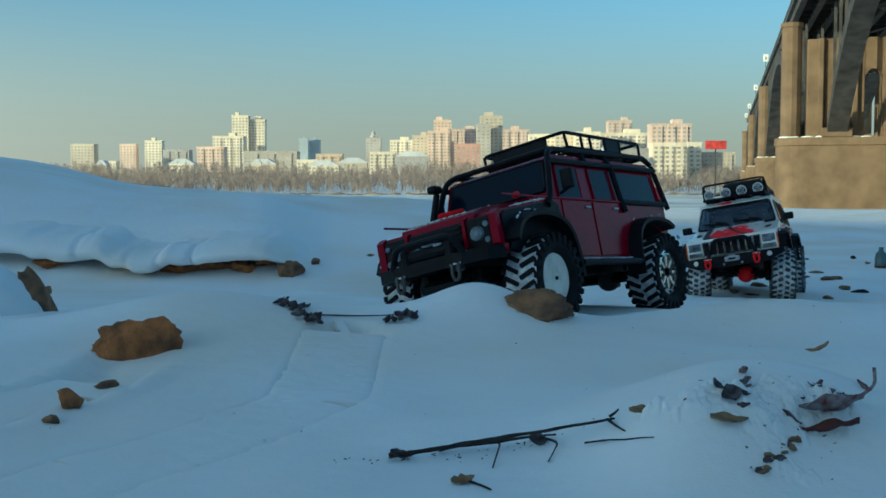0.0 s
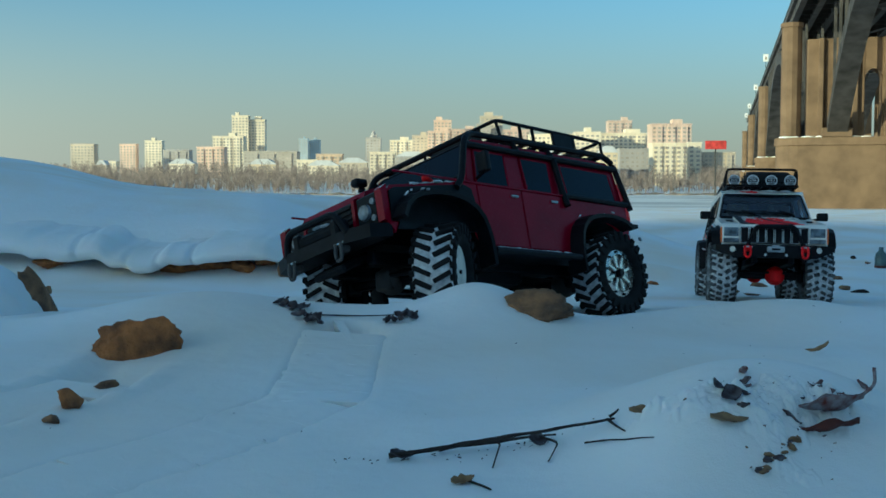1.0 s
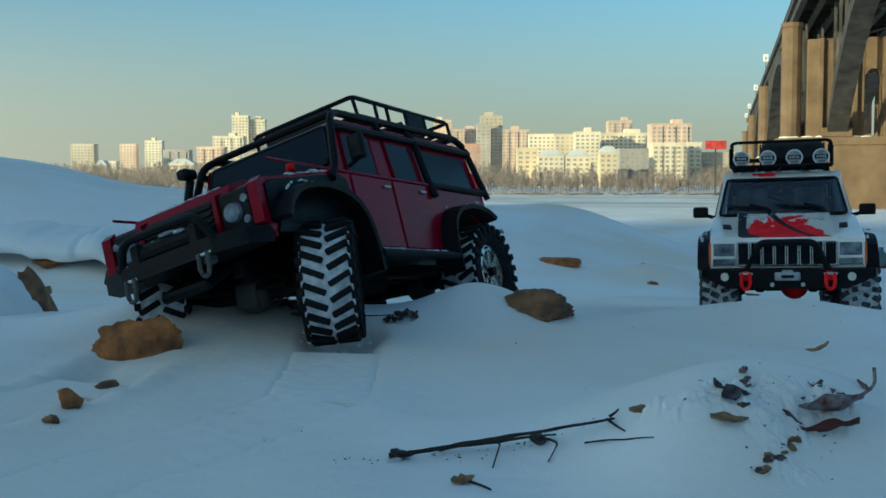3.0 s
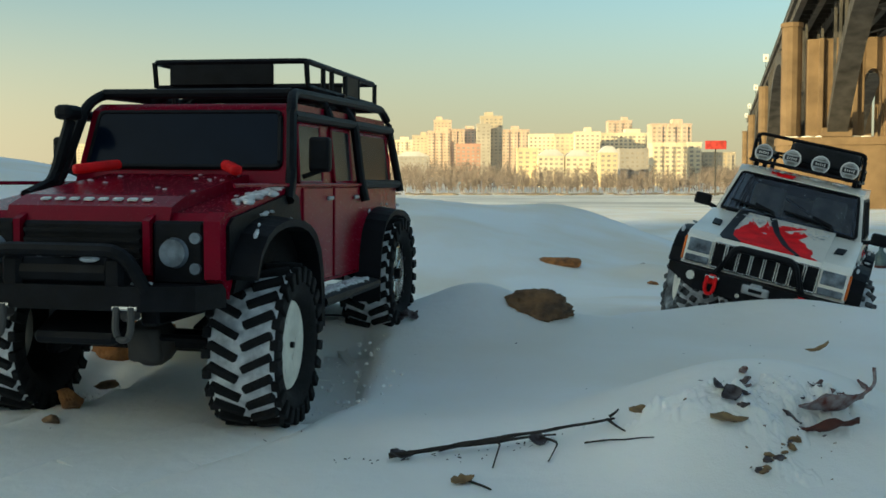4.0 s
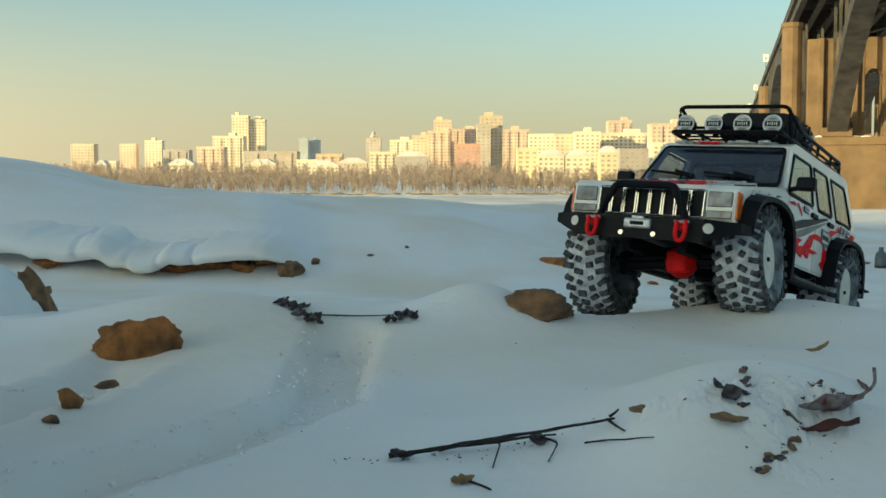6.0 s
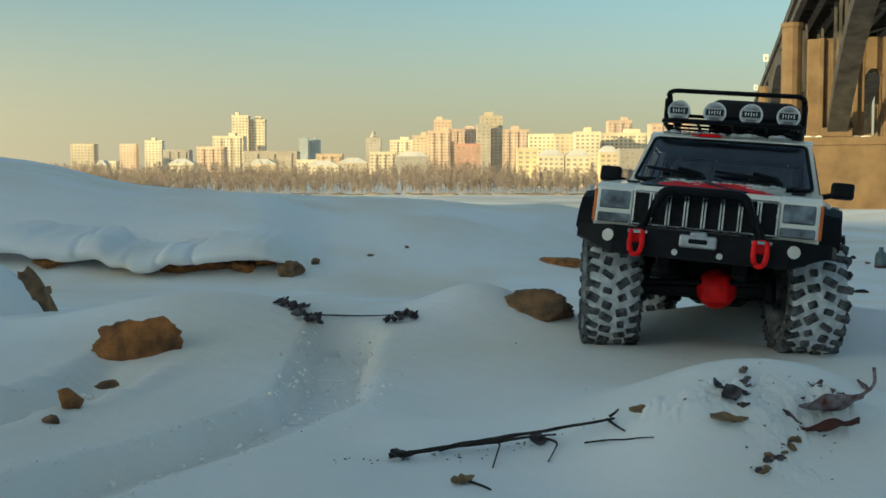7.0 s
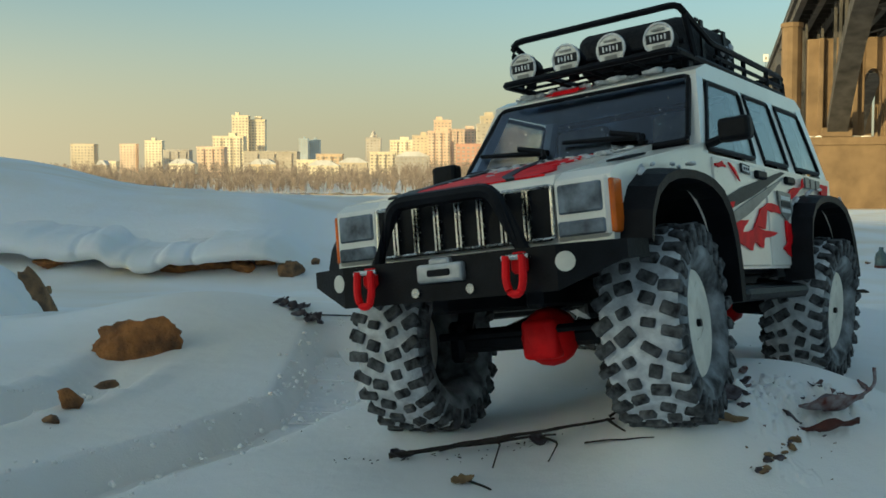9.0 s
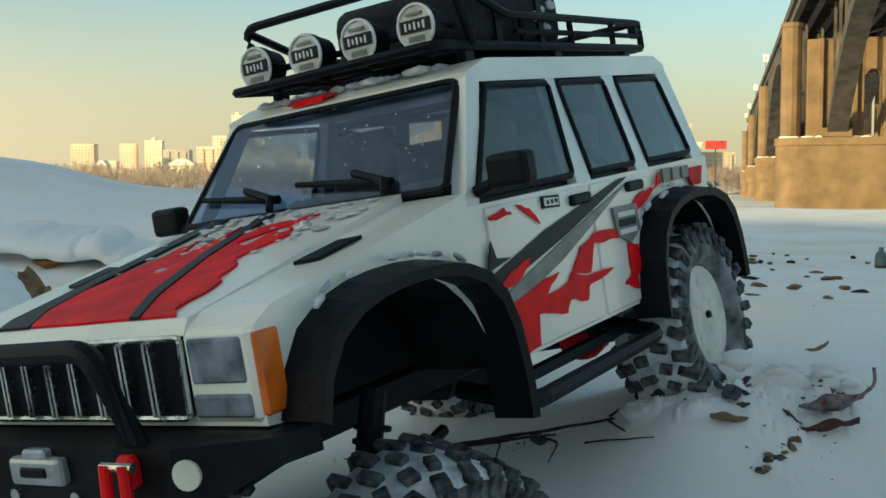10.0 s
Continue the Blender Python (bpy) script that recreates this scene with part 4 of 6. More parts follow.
    bm = bmesh.new()
    for k in range(5):
        box(bm, (0.246, 0, 0.119 + k * 0.0065), (0.003, 0.084, 0.0028))
    part("slat", bm, BLACK, grille)
    # front bumper and winch
    bm = bmesh.new()
    extrude_poly(bm, [(0.236, -0.098), (0.262, -0.088), (0.274, -0.056), (0.274, 0.056), (0.262, 0.088), (0.236, 0.098)], 0.095, 0.111, "z")
    soften(bm, 0.003, 2)
    bumper = part("front_bumper", bm, BLACK, car, "heavy black winch bumper")
    bm = bmesh.new()
    tube(bm, rounded_path([(0.27, -0.058, 0.108), (0.276, -0.045, 0.134), (0.276, 0.045, 0.134), (0.27, 0.058, 0.108)], 0.012, 4), 0.0045, 8)
    part("guard_bar", bm, BLACK, bumper)
    bm = bmesh.new()
    tube(bm, [(0.262, -0.03, 0.119), (0.262, 0.03, 0.119)], 0.010, 12)
    box(bm, (0.262, 0.036, 0.119), (0.022, 0.014, 0.022), None, 0.003)
    box(bm, (0.262, -0.036, 0.119), (0.022, 0.014, 0.022), None, 0.003)
    winch = part("winch", bm, BLACK, bumper, "black winch with snow on it")
    bm = bmesh.new()
    for y, z, q in ((0.0, 0.1305, 0.011), (0.018, 0.1275, 0.007), (-0.02, 0.1275, 0.008), (0.05, 0.1115, 0.008), (-0.055, 0.1115, 0.006), (0.035, 0.111, 0.006)):
        vs = bmesh.ops.create_icosphere(bm, subdivisions=2, radius=1)["verts"]
        bmesh.ops.scale(bm, vec=(0.005, q, 0.0022), verts=vs)
        bmesh.ops.translate(bm, vec=(0.264 + 0.004 * math.sin(y * 90), y, z), verts=vs)
    tagged(part("snow_patch", bm, PACKED, winch, "snow lying on the bumper", smooth=True), kind="stuff")
    for y in (-0.045, 0.045):
        make_shackle(bumper, 0.270, y, 0.094, STEEL, "dark metal tow shackle")
    bm = bmesh.new()
    box(bm, (0.235, 0, 0.083), (0.05, 0.06, 0.010), Matrix.Rotation(radians(25), 4, "Y"), 0.003)
    part("skid_plate", bm, BLACK, car)
    # chassis
    for s in (-1, 1):
        bm = bmesh.new()
        box(bm, (0.0, s * 0.035, 0.086), (0.44, 0.014, 0.016), None, 0.002)
        part("frame_rail", bm, BLACK, car)
    bm = bmesh.new()
    box(bm, (0.0, 0, 0.098), (0.17, 0.17, 0.016), None, 0.003)
    box(bm, (-0.01, 0.0, 0.078), (0.10, 0.07, 0.026), None, 0.006)
    box(bm, (0.0, 0.0, 0.125), (0.42, 0.10, 0.05))
    part("chassis", bm, BLACK, car, "black chassis under the body")
    # windscreen
    bm = bmesh.new()
    q = [Vector(p) for p in ((0.0893, -0.083, 0.1895), (0.0893, 0.083, 0.1895), (0.0748, 0.0785, 0.2340), (0.0748, -0.0785, 0.2340))]
    a, b = [bm.verts.new(p + Vector((0.0022, 0, 0.0008))) for p in q], [bm.verts.new(p - Vector((0.003, 0, 0.001))) for p in q]
    bm.faces.new(a), bm.faces.new(b[::-1])
    for i in range(4):
        bm.faces.new((a[i], b[i], b[(i + 1) % 4], a[(i + 1) % 4]))
    ws = part("windscreen", bm, TINTED, car, "dark tinted windscreen")
    bm = bmesh.new()
    tube(bm, rounded_path([p + Vector((0.0012, 0, 0)) for p in (*q, q[0], q[0].lerp(q[1], 0.05))], 0.005, 3), 0.0024, 6)
    part("windscreen_frame", bm, BLACK, ws)
    for s in (-1, 1):
        for xf0, xf1, xr0, xr1 in ((0.075, 0.0665, 0.013, 0.0085), (-0.024, -0.0245, -0.078, -0.083), (-0.111, -0.109, -0.226, -0.222)):
            side_pane(car, [(xf0, 0.0925, 0.1775), (xr0, 0.0925, 0.1775), (xr1, 0.0876, 0.2255), (xf1, 0.0876, 0.2255)], s, TINTED, off=0.0016, frame_mat=RED_PAINT, rim=0.0018)
        # doors: raised skins with gaps, handles
        for x0, x1 in ((0.082, 0.000), (-0.004, -0.082)):
            bm = bmesh.new()
            box(bm, ((x0 + x1) / 2, s * 0.0983, 0.134), (abs(x0 - x1) - 0.0025, 0.0028, 0.079), None, 0.001)
            door = part("door", bm, RED_PAINT, car, "dark red door with scratches")
            bm = bmesh.new()
            box(bm, (min(x0, x1) + 0.012, s * 0.101, 0.164), (0.014, 0.003, 0.0035), None, 0.001)
            part("handle", bm, SILVER, door, "small metal door handle")
        bm = bmesh.new()
        box(bm, (-0.005, s * 0.0992, 0.1755), (0.46, 0.002, 0.0028), None, 0.0007)
        part("belt_trim", bm, RED_PAINT, car)
        bm = bmesh.new()
        extrude_poly(bm, [(0.236, 0.113), (0.236, 0.149), (0.228, 0.154), (0.108, 0.1705), (0.094, 0.166), (0.080, 0.110)][::-1] + arc(WB, 0.072, 0.0745, 150, 25, 12), s * 0.0965, s * 0.1005)
        part("wing_panel", bm, BLACK, car, "black wing panel")
        flare(car, WB, s * 0.092, 0.074, 0.072, s, 0.026, 0.55, 30, 188)
        flare(car, -0.168, s * 0.092, 0.074, 0.071, s, 0.026, 0.55, -8, 132)
        # rock slider with snow
        bm = bmesh.new()
        box(bm, (0.0, s * 0.108, 0.0845), (0.165, 0.018, 0.006), None, 0.0015)
        tube(bm, [(0.085, s * 0.117, 0.082), (-0.085, s * 0.117, 0.082)], 0.0045, 8)
        slider = part("rock_slider", bm, BLACK, car, "black side step")
        bm = bmesh.new()
        rng = random.Random(3 + s)
        for k in range(150):
            vs = bmesh.ops.create_icosphere(bm, subdivisions=1, radius=1)["verts"]
            bmesh.ops.scale(bm, vec=(rng.uniform(0.003, 0.009), rng.uniform(0.002, 0.006), rng.uniform(0.001, 0.0024)), verts=vs)
            bmesh.ops.translate(bm, vec=(rng.uniform(-0.07, 0.078), s * rng.uniform(0.101, 0.113), 0.0875), verts=vs)
        tagged(part("snow_patch", bm, PACKED, slider, "snow lying on the step", smooth=True), kind="stuff")
        # mirror
        bm = bmesh.new()
        box(bm, (0.076, s * 0.112, 0.200), (0.010, 0.018, 0.028), None, 0.003, 2)
        tube(bm, [(0.078, s * 0.098, 0.182), (0.077, s * 0.114, 0.188)], 0.0022, 6)
        part("wing_mirror", bm, BLACK, car, "black wing mirror")
        # cage
        bm = bmesh.new()
        for pts in ([(0.122, s * 0.1015, 0.164), (0.106, s * 0.098, 0.180), (0.080, s * 0.0895, 0.240), (0.062, s * 0.084, 0.2505), (-0.228, s * 0.083, 0.2565), (-0.245, s * 0.0865, 0.245), (-0.248, s * 0.101, 0.168)],
                    [(-0.096, s * 0.103, 0.160), (-0.096, s * 0.098, 0.18), (-0.094, s * 0.0915, 0.238), (-0.094, s * 0.070, 0.2585)],
                    [(-0.096, s * 0.0985, 0.176), (-0.247, s * 0.0985, 0.176)],
                    [(0.082, s * 0.0910, 0.231), (-0.245, s * 0.0905, 0.234)],
                    [(-0.02, s * 0.0905, 0.233), (-0.02, s * 0.085, 0.248), (-0.02, s * 0.066, 0.256)]):
            tube(bm, rounded_path(pts, 0.014, 4), 0.0044, 8)
        part("roll_cage", bm, BLACK, car, "black tubular outer roll cage")
    for x, z in ((0.062, 0.2505), (-0.094, 0.2580), (-0.228, 0.2565)):
        bm = bmesh.new()
        tube(bm, [(x, -0.083, z), (x, 0.083, z)], 0.0042, 8)
        part("cage_crossbar", bm, BLACK, car)
    # snorkel on the right wing
    bm = bmesh.new()
    tube(bm, rounded_path([(0.165, -0.092, 0.166), (0.118, -0.098, 0.176), (0.103, -0.091, 0.226)], 0.01, 4), 0.0048, 8)
    box(bm, (0.109, -0.089, 0.232), (0.022, 0.015, 0.012), None, 0.004, 2)
    part("snorkel", bm, BLACK, car, "black air snorkel with hooded top")
    # roof rack
    bm = bmesh.new()
    x0, x1, hw, z0, z1 = -0.013, -0.245, 0.072, 0.262, 0.2845
    tube(bm, rounded_path([(x0, 0, z0), (x0, hw, z0), (x1, hw, z0), (x1, -hw, z0), (x0, -hw, z0), (x0, 0, z0)], 0.008, 3), 0.0028, 6)
    for x in (-0.015, -0.094, -0.22):
        for s in (-1, 1):
            tube(bm, [(x, s * 0.055, 0.243), (x, s * 0.055, z0)], 0.003, 6)
    rack = part("roof_rack", bm, BLACK, car, "black roof rack with side rails")
    for k in range(9):
        bm = bmesh.new()
        box(bm, (x0 + (x1 - x0) * (k + 0.5) / 9, 0, z0), (0.010, hw * 2, 0.003))
        part("slat", bm, BLACK, rack)
    bm = bmesh.new()
    tube(bm, rounded_path([(x0 + 0.004, 0, z1), (x0 + 0.004, hw, z1), (x1, hw, z1), (x1, -hw, z1), (x0 + 0.004, -hw, z1), (x0 + 0.004, 0, z1)], 0.008, 3), 0.0027, 6)
    for s in (-1, 1):
        for x in (x0, x0 - 0.045, -0.085, -0.13, -0.175, x1):
            tube(bm, [(x, s * hw, z0), (x + (0.004 if x == x0 else 0), s * hw, z1)], 0.0025, 6)
    part("rail", bm, BLACK, rack)
    for c, size in (((x0 + 0.003, -0.008, 0.2735), (0.004, 0.098, 0.020)), ((-0.155, hw, 0.2735), (0.052, 0.003, 0.020)), ((-0.155, -hw, 0.2735), (0.052, 0.003, 0.020)), ((x1, 0, 0.2735), (0.003, 0.07, 0.020))):
        bm = bmesh.new()
        box(bm, c, size, None, 0.001)
        part("rack_panel", bm, BLACK, rack, "solid black deflector panel")
    # rear: fuel can on a carrier, tail lamps, bumper
    bm = bmesh.new()
    box(bm, (-0.258, 0.052, 0.182), (0.030, 0.066, 0.060), None, 0.007, 2)
    box(bm, (-0.2735, 0.052, 0.182), (0.003, 0.036, 0.034), None, 0.001)
    can = part("fuel_can", bm, BRIGHT_RED, car, "bright red fuel can on the tail")
    bm = bmesh.new()
    disc(bm, (-0.262, 0.03, 0.215), (0, 0, 1), 0.006, 0.008, 12)
    box(bm, (-0.258, 0.062, 0.2145), (0.010, 0.034, 0.006), None, 0.002)
    part("cap", bm, BRIGHT_RED, can)
    bm = bmesh.new()
    box(bm, (-0.260, 0.052, 0.149), (0.040, 0.074, 0.006), None, 0.001)
    disc(bm, (-0.258, 0.0855, 0.184), (0, 1, 0), 0.005, 0.003, 10)
    part("can_carrier", bm, BLACK, can, "black carrier")
    bm = bmesh.new()
    extrude_poly(bm, [(-0.236, -0.108), (-0.250, -0.100), (-0.250, 0.100), (-0.236, 0.108)], 0.092, 0.108, "z")
    soften(bm, 0.002, 1)
    part("rear_bumper", bm, BLACK, car)
    for s in (-1, 1):
        bm = bmesh.new()
        disc(bm, (-0.241, s * 0.085, 0.135), (-1, 0, 0), 0.006, 0.006, 14)
        part("tail_lamp", bm, BRIGHT_RED, car)
    front = make_wheel("wheel", car, "black chevron tyre with snow in the tread", "snow", False, 0.060, 0.051)
    rear = make_wheel("wheel", car, "black chevron tyre on a chrome rim", "chrome", False, 0.060, 0.051)
    return car, dress(car, front, rear, (WB, -0.168), 0.098, STEEL)


def dress(car, front, rear, wb, track, diff_mat):
    """The other two wheels as copies, and the axles. Gives the running gear as a table."""
    gear = []
    for w, x in zip((front, rear), wb):
        other = copy_thing(w, Matrix.Identity(4))
        ax = make_axle(car, x, track, diff_mat)
        gear.append((x, track, w, other, ax))
    return gear


red_car, red_gear = build_red()


# ---- the white estate-bodied off-roader ----
def hood_at(u, v, off):
    """u: along the car, v: across; on the bonnet."""
    return (u, v, 0.1520 + (0.234 - u) * 0.2148 + off)


def side_at(u, v, off):
    """u: along the car, v: height; on the left flank."""
    return (u, 0.0990 + off * 2.0, v)


def build_white():
    car = thing("model_car", "white model off-roader with red splash graphics and roof lamps", "model car")
    WB = 0.1565
    bm = bmesh.new()
    extrude_poly(bm, [(-0.218, 0.108), (-0.222, 0.172), (0.090, 0.172), (0.090, 0.1785), (0.226, 0.1535), (0.236, 0.148), (0.237, 0.112)] + arc(WB, 0.078, 0.074, 26, 154, 12)
                 + [(0.080, 0.094), (-0.080, 0.094)] + arc(-WB, 0.078, 0.074, 26, 154, 12), -0.0975, 0.0975)
    soften(bm, 0.0035, 3, 24)
    line_arches(bm, ((WB, 0.078, 0.074), (-WB, 0.078, 0.074)))
    part("body", bm, [WHITE_PAINT, BLACK], car, "white body shell with snow dust")
    bm = bmesh.new()
    extrude_poly(bm, [(0.092, 0.172), (0.092, 0.1825), (0.234, 0.1520), (0.2375, 0.146)], -0.063, 0.063)
    soften(bm, 0.003, 2, 24)
    hood = part("bonnet", bm, WHITE_PAINT, car, "white bonnet")
    for s in (-1, 1):
        decal("hood_vent", [(0.181, s * 0.070), (0.154, s * 0.072), (0.151, s * 0.083), (0.178, s * 0.081)], lambda u, v, o: (u, v, 0.1785 - (u - 0.09) * 0.184 + o), BLACK, hood, 0.0018, "black bonnet vent")
    # printed graphics on the bonnet
    red = [(0.2335, -0.034), (0.2335, 0.056), (0.226, 0.048), (0.202, 0.047), (0.190, 0.038), (0.176, 0.034), (0.168, 0.025), (0.140, 0.033), (0.128, 0.024), (0.135, 0.016), (0.150, 0.014), (0.145, 0.002),
           (0.111, 0.028), (0.124, -0.006), (0.138, -0.015), (0.112, -0.022), (0.141, -0.022), (0.157, -0.026), (0.121, -0.040), (0.152, -0.040), (0.174, -0.046), (0.195, -0.050), (0.216, -0.046)]
    decal("graphic", ragged(red, 0.0014, 3, 3), hood_at, RED_DECAL, hood, 0.0012, "splashed red paint graphic")
    decal("graphic", [(0.2345, -0.056), (0.2345, -0.034), (0.215, -0.047), (0.183, -0.051), (0.140, -0.0505), (0.096, -0.049), (0.096, -0.0615), (0.152, -0.0615), (0.190, -0.0615), (0.224, -0.0615)], hood_at, BLACK_DECAL, hood, 0.0015, "black stripe")
    decal("graphic", [(0.2337, 0.030), (0.2337, 0.036), (0.209, 0.020), (0.163, 0.002), (0.100, -0.012), (0.100, -0.021), (0.158, -0.007), (0.206, 0.011)], hood_at, BLACK_DECAL, hood, 0.0018, "black stripe")
    bm = bmesh.new()
    rng = random.Random(8)
    for k in range(90):
        x, y = 0.096 + abs(rng.gauss(0, 0.03)), rng.uniform(-0.06, 0.06)
        vs = bmesh.ops.create_icosphere(bm, subdivisions=1, radius=1)["verts"]
        q = rng.uniform(0.0007, 0.003)
        bmesh.ops.scale(bm, vec=(q * 1.5, q * 1.2, q * 0.35), verts=vs)
        bmesh.ops.translate(bm, vec=hood_at(x, y, 0.001), verts=vs)
    tagged(part("snow_patch", bm, PACKED, hood, "dusting of snow", smooth=True), kind="stuff")
    # front: grille, headlights, markers
    bm = bmesh.new()
    box(bm, (0.2365, 0, 0.1305), (0.006, 0.124, 0.030), None, 0.001)
    grille = part("grille", bm, BLACK, car, "black grille with upright chrome bars")
    bm = bmesh.new()
    z0, z1, hw = 0.1155, 0.1455, 0.062
    tube(bm, rounded_path([(0.240, 0, z0), (0.240, hw, z0), (0.239, hw, z1), (0.239, -hw, z1), (0.240, -hw, z0), (0.240, 0, z0)], 0.002, 2), 0.0013, 6)
    part("grille_frame", bm, CHROME, grille)
    for k in range(1, 8):
        y = -hw + k * 2 * hw / 8
        bm = bmesh.new()
        for e in (-0.0013, 0.0013):
            box(bm, (0.2405, y + e, 0.1305), (0.004, 0.0014, 0.028))
        box(bm, (0.2402, y, 0.1442), (0.003, 0.0045, 0.0014))
        part("bar", bm, CHROME, grille)
    for s in (-1, 1):
        bm = bmesh.new()
        box(bm, (0.236, s * 0.0795, 0.1305), (0.006, 0.034, 0.034), None, 0.002)
        hl = part("headlight", bm, WHITE_PAINT, car, "rectangular headlight in a white surround")
        bm = bmesh.new()
        box(bm, (0.2385, s * 0.0795, 0.1365), (0.004, 0.027, 0.0165), None, 0.001)
        part("lens", bm, LENS, hl, "clear rectangular lens")
        bm = bmesh.new()
        box(bm, (0.2385, s * 0.0795, 0.1200), (0.004, 0.029, 0.0085), None, 0.001)
        part("turn_lamp", bm, LENS, hl, "grey lens dusted with snow")
        bm = bmesh.new()
        box(bm, (0.2315, s * 0.0975, 0.1305), (0.012, 0.0035, 0.030), None, 0.001)
        part("marker_lamp", bm, ORANGE, car, "orange corner marker lamp")
    # bumper
    bm = bmesh.new()
    extrude_poly(bm, [(0.228, -0.113), (0.247, -0.109), (0.262, -0.074), (0.262, 0.074), (0.247, 0.109), (0.228, 0.113)], 0.086, 0.111, "z")
    for v in bm.verts:
        if v.co.z < 0.09 and abs(v.co.y) > 0.09:
            v.co.z += 0.015
    soften(bm, 0.002, 1)
    bumper = part("front_bumper", bm, BLACK, car, "black steel front bumper")
    bm = bmesh.new()
    tube(bm, rounded_path([(0.256, -0.052, 0.108), (0.258, -0.034, 0.146), (0.258, 0.034, 0.146), (0.256, 0.052, 0.108)], 0.008, 4), 0.0045, 8)
    part("guard_bar", bm, BLACK, bumper, "black tubular guard hoop")
    bm = bmesh.new()
    box(bm, (0.2635, 0, 0.102), (0.006, 0.032, 0.011), None, 0.002, 2)
    box(bm, (0.2635, 0, 0.1085), (0.005, 0.014, 0.004), None, 0.001)
    fair = part("fairlead", bm, SILVER, bumper, "snowy silver winch fairlead")
    bm = bmesh.new()
    box(bm, (0.2665, 0, 0.102), (0.002, 0.016, 0.004), None, 0.0008)
    part("slot", bm, BLACK, fair)
    for s in (-1, 1):
        make_shackle(bumper, 0.264, s * 0.052, 0.103, BRIGHT_RED, "bright red tow shackle")
        bm = bmesh.new()
        disc(bm, (0.2625 - 0.004, s * 0.078, 0.1015), (1, s * 0.3, 0), 0.0055, 0.005, 16)
        part("fog_lamp", bm, CREAM, bumper, "round lamp packed with snow")
        bm = bmesh.new()
        disc(bm, (0.2625, s * 0.019, 0.0915), (1, 0, 0), 0.0028, 0.003, 10)
        part("bolt", bm, CHROME, bumper)
    # chassis
    for s in (-1, 1):
        bm = bmesh.new()
        box(bm, (0.01, s * 0.034, 0.086), (0.42, 0.012, 0.016), None, 0.002)
        part("frame_rail", bm, BLACK, car)
    bm = bmesh.new()
    box(bm, (-0.01, 0, 0.099), (0.16, 0.17, 0.014), None, 0.003)
    box(bm, (-0.01, 0, 0.078), (0.09, 0.06, 0.026), None, 0.006)
    box(bm, (0.02, 0, 0.124), (0.40, 0.10, 0.05))
    part("chassis", bm, BLACK, car, "black chassis under the body")
    # cabin: pillars, roof, dark interior, seats, glass
    bm = bmesh.new()
    extrude_poly(bm, [(0.050, 0.2365), (0.030, 0.2435), (-0.190, 0.2445), (-0.206, 0.238), (-0.204, 0.2325), (0.049, 0.2315)], -0.083, 0.083)
    soften(bm, 0.004, 2, 25)
    roof = part("roof", bm, WHITE_PAINT, car, "white roof")
    bm = bmesh.new()
    for k in range(70):
        vs = bmesh.ops.create_icosphere(bm, subdivisions=1, radius=1)["verts"]
        q = rng.uniform(0.0012, 0.0038)
        bmesh.ops.scale(bm, vec=(q * 1.3, q * 1.5, q * 0.7), verts=vs)
        bmesh.ops.translate(bm, vec=(rng.uniform(0.022, 0.042), rng.uniform(-0.075, 0.06), 0.2435), verts=vs)
    tagged(part("snow_patch", bm, PACKED, roof, "rim of snow on the roof edge", smooth=True), kind="stuff")
    decal("graphic", ragged([(0.045, -0.040), (0.045, -0.008), (0.0, -0.005), (0.0, -0.05)], 0.002, 5), lambda u, v, o: (u, v, 0.2445 + o - max(0, u - 0.03) * 0.35), RED_DECAL, roof, 0.0008, "red paint graphic")
    decal("graphic", [(0.0495, -0.032), (0.0495, -0.010), (0.0465, -0.010), (0.0465, -0.032)], lambda u, v, o: (u + o, v, 0.2375 + (0.0495 - u) * 1.2), RED_DECAL, roof, 0.0012, "red paint graphic")

    def pillar(a, b, w0, w1, s):
        bm = bmesh.new()
        lo = [(a[0] + w0 / 2, a[1]), (a[0] - w0 / 2, a[1]), (a[0] - w0 / 2, a[1] - 0.008), (a[0] + w0 / 2, a[1] - 0.008)]
        hi = [(b[0] + w1 / 2, b[1]), (b[0] - w1 / 2, b[1]), (b[0] - w1 / 2, b[1] - 0.008), (b[0] + w1 / 2, b[1] - 0.008)]
        p = [bm.verts.new((x, y * s, a[2])) for x, y in lo]
        q = [bm.verts.new((x, y * s, b[2])) for x, y in hi]
        for i in range(4):
            bm.faces.new((p[i], p[(i + 1) % 4], q[(i + 1) % 4], q[i]))
        bm.faces.new(p), bm.faces.new(q)
        soften(bm, 0.0012, 1)
        part("pillar", bm, WHITE_PAINT, car)
    for s in (-1, 1):
        pillar((0.084, 0.0965, 0.170), (0.043, 0.0825, 0.235), 0.012, 0.012, s)
        pillar((-0.034, 0.0965, 0.170), (-0.036, 0.0825, 0.235), 0.018, 0.010, s)
        pillar((-0.116, 0.0965, 0.170), (-0.111, 0.0825, 0.235), 0.018, 0.016, s)
        pillar((-0.211, 0.0965, 0.170), (-0.196, 0.0825, 0.238), 0.020, 0.018, s)
        for xs in ((0.076, -0.023, -0.031, 0.036), (-0.045, -0.106, -0.102, -0.042), (-0.126, -0.199, -0.186, -0.120)):
            side_pane(car, [(xs[0], 0.0950, 0.1765), (xs[1], 0.0950, 0.1765), (xs[2], 0.0836, 0.2290), (xs[3], 0.0836, 0.2290)], s, GLASS_SIDE, off=0.0004, frame_mat=BLACK, rim=0.0019).visible_shadow = False
        bm = bmesh.new()
        box(bm, (0.0765, s * 0.116, 0.186), (0.012, 0.022, 0.016), None, 0.003, 2)
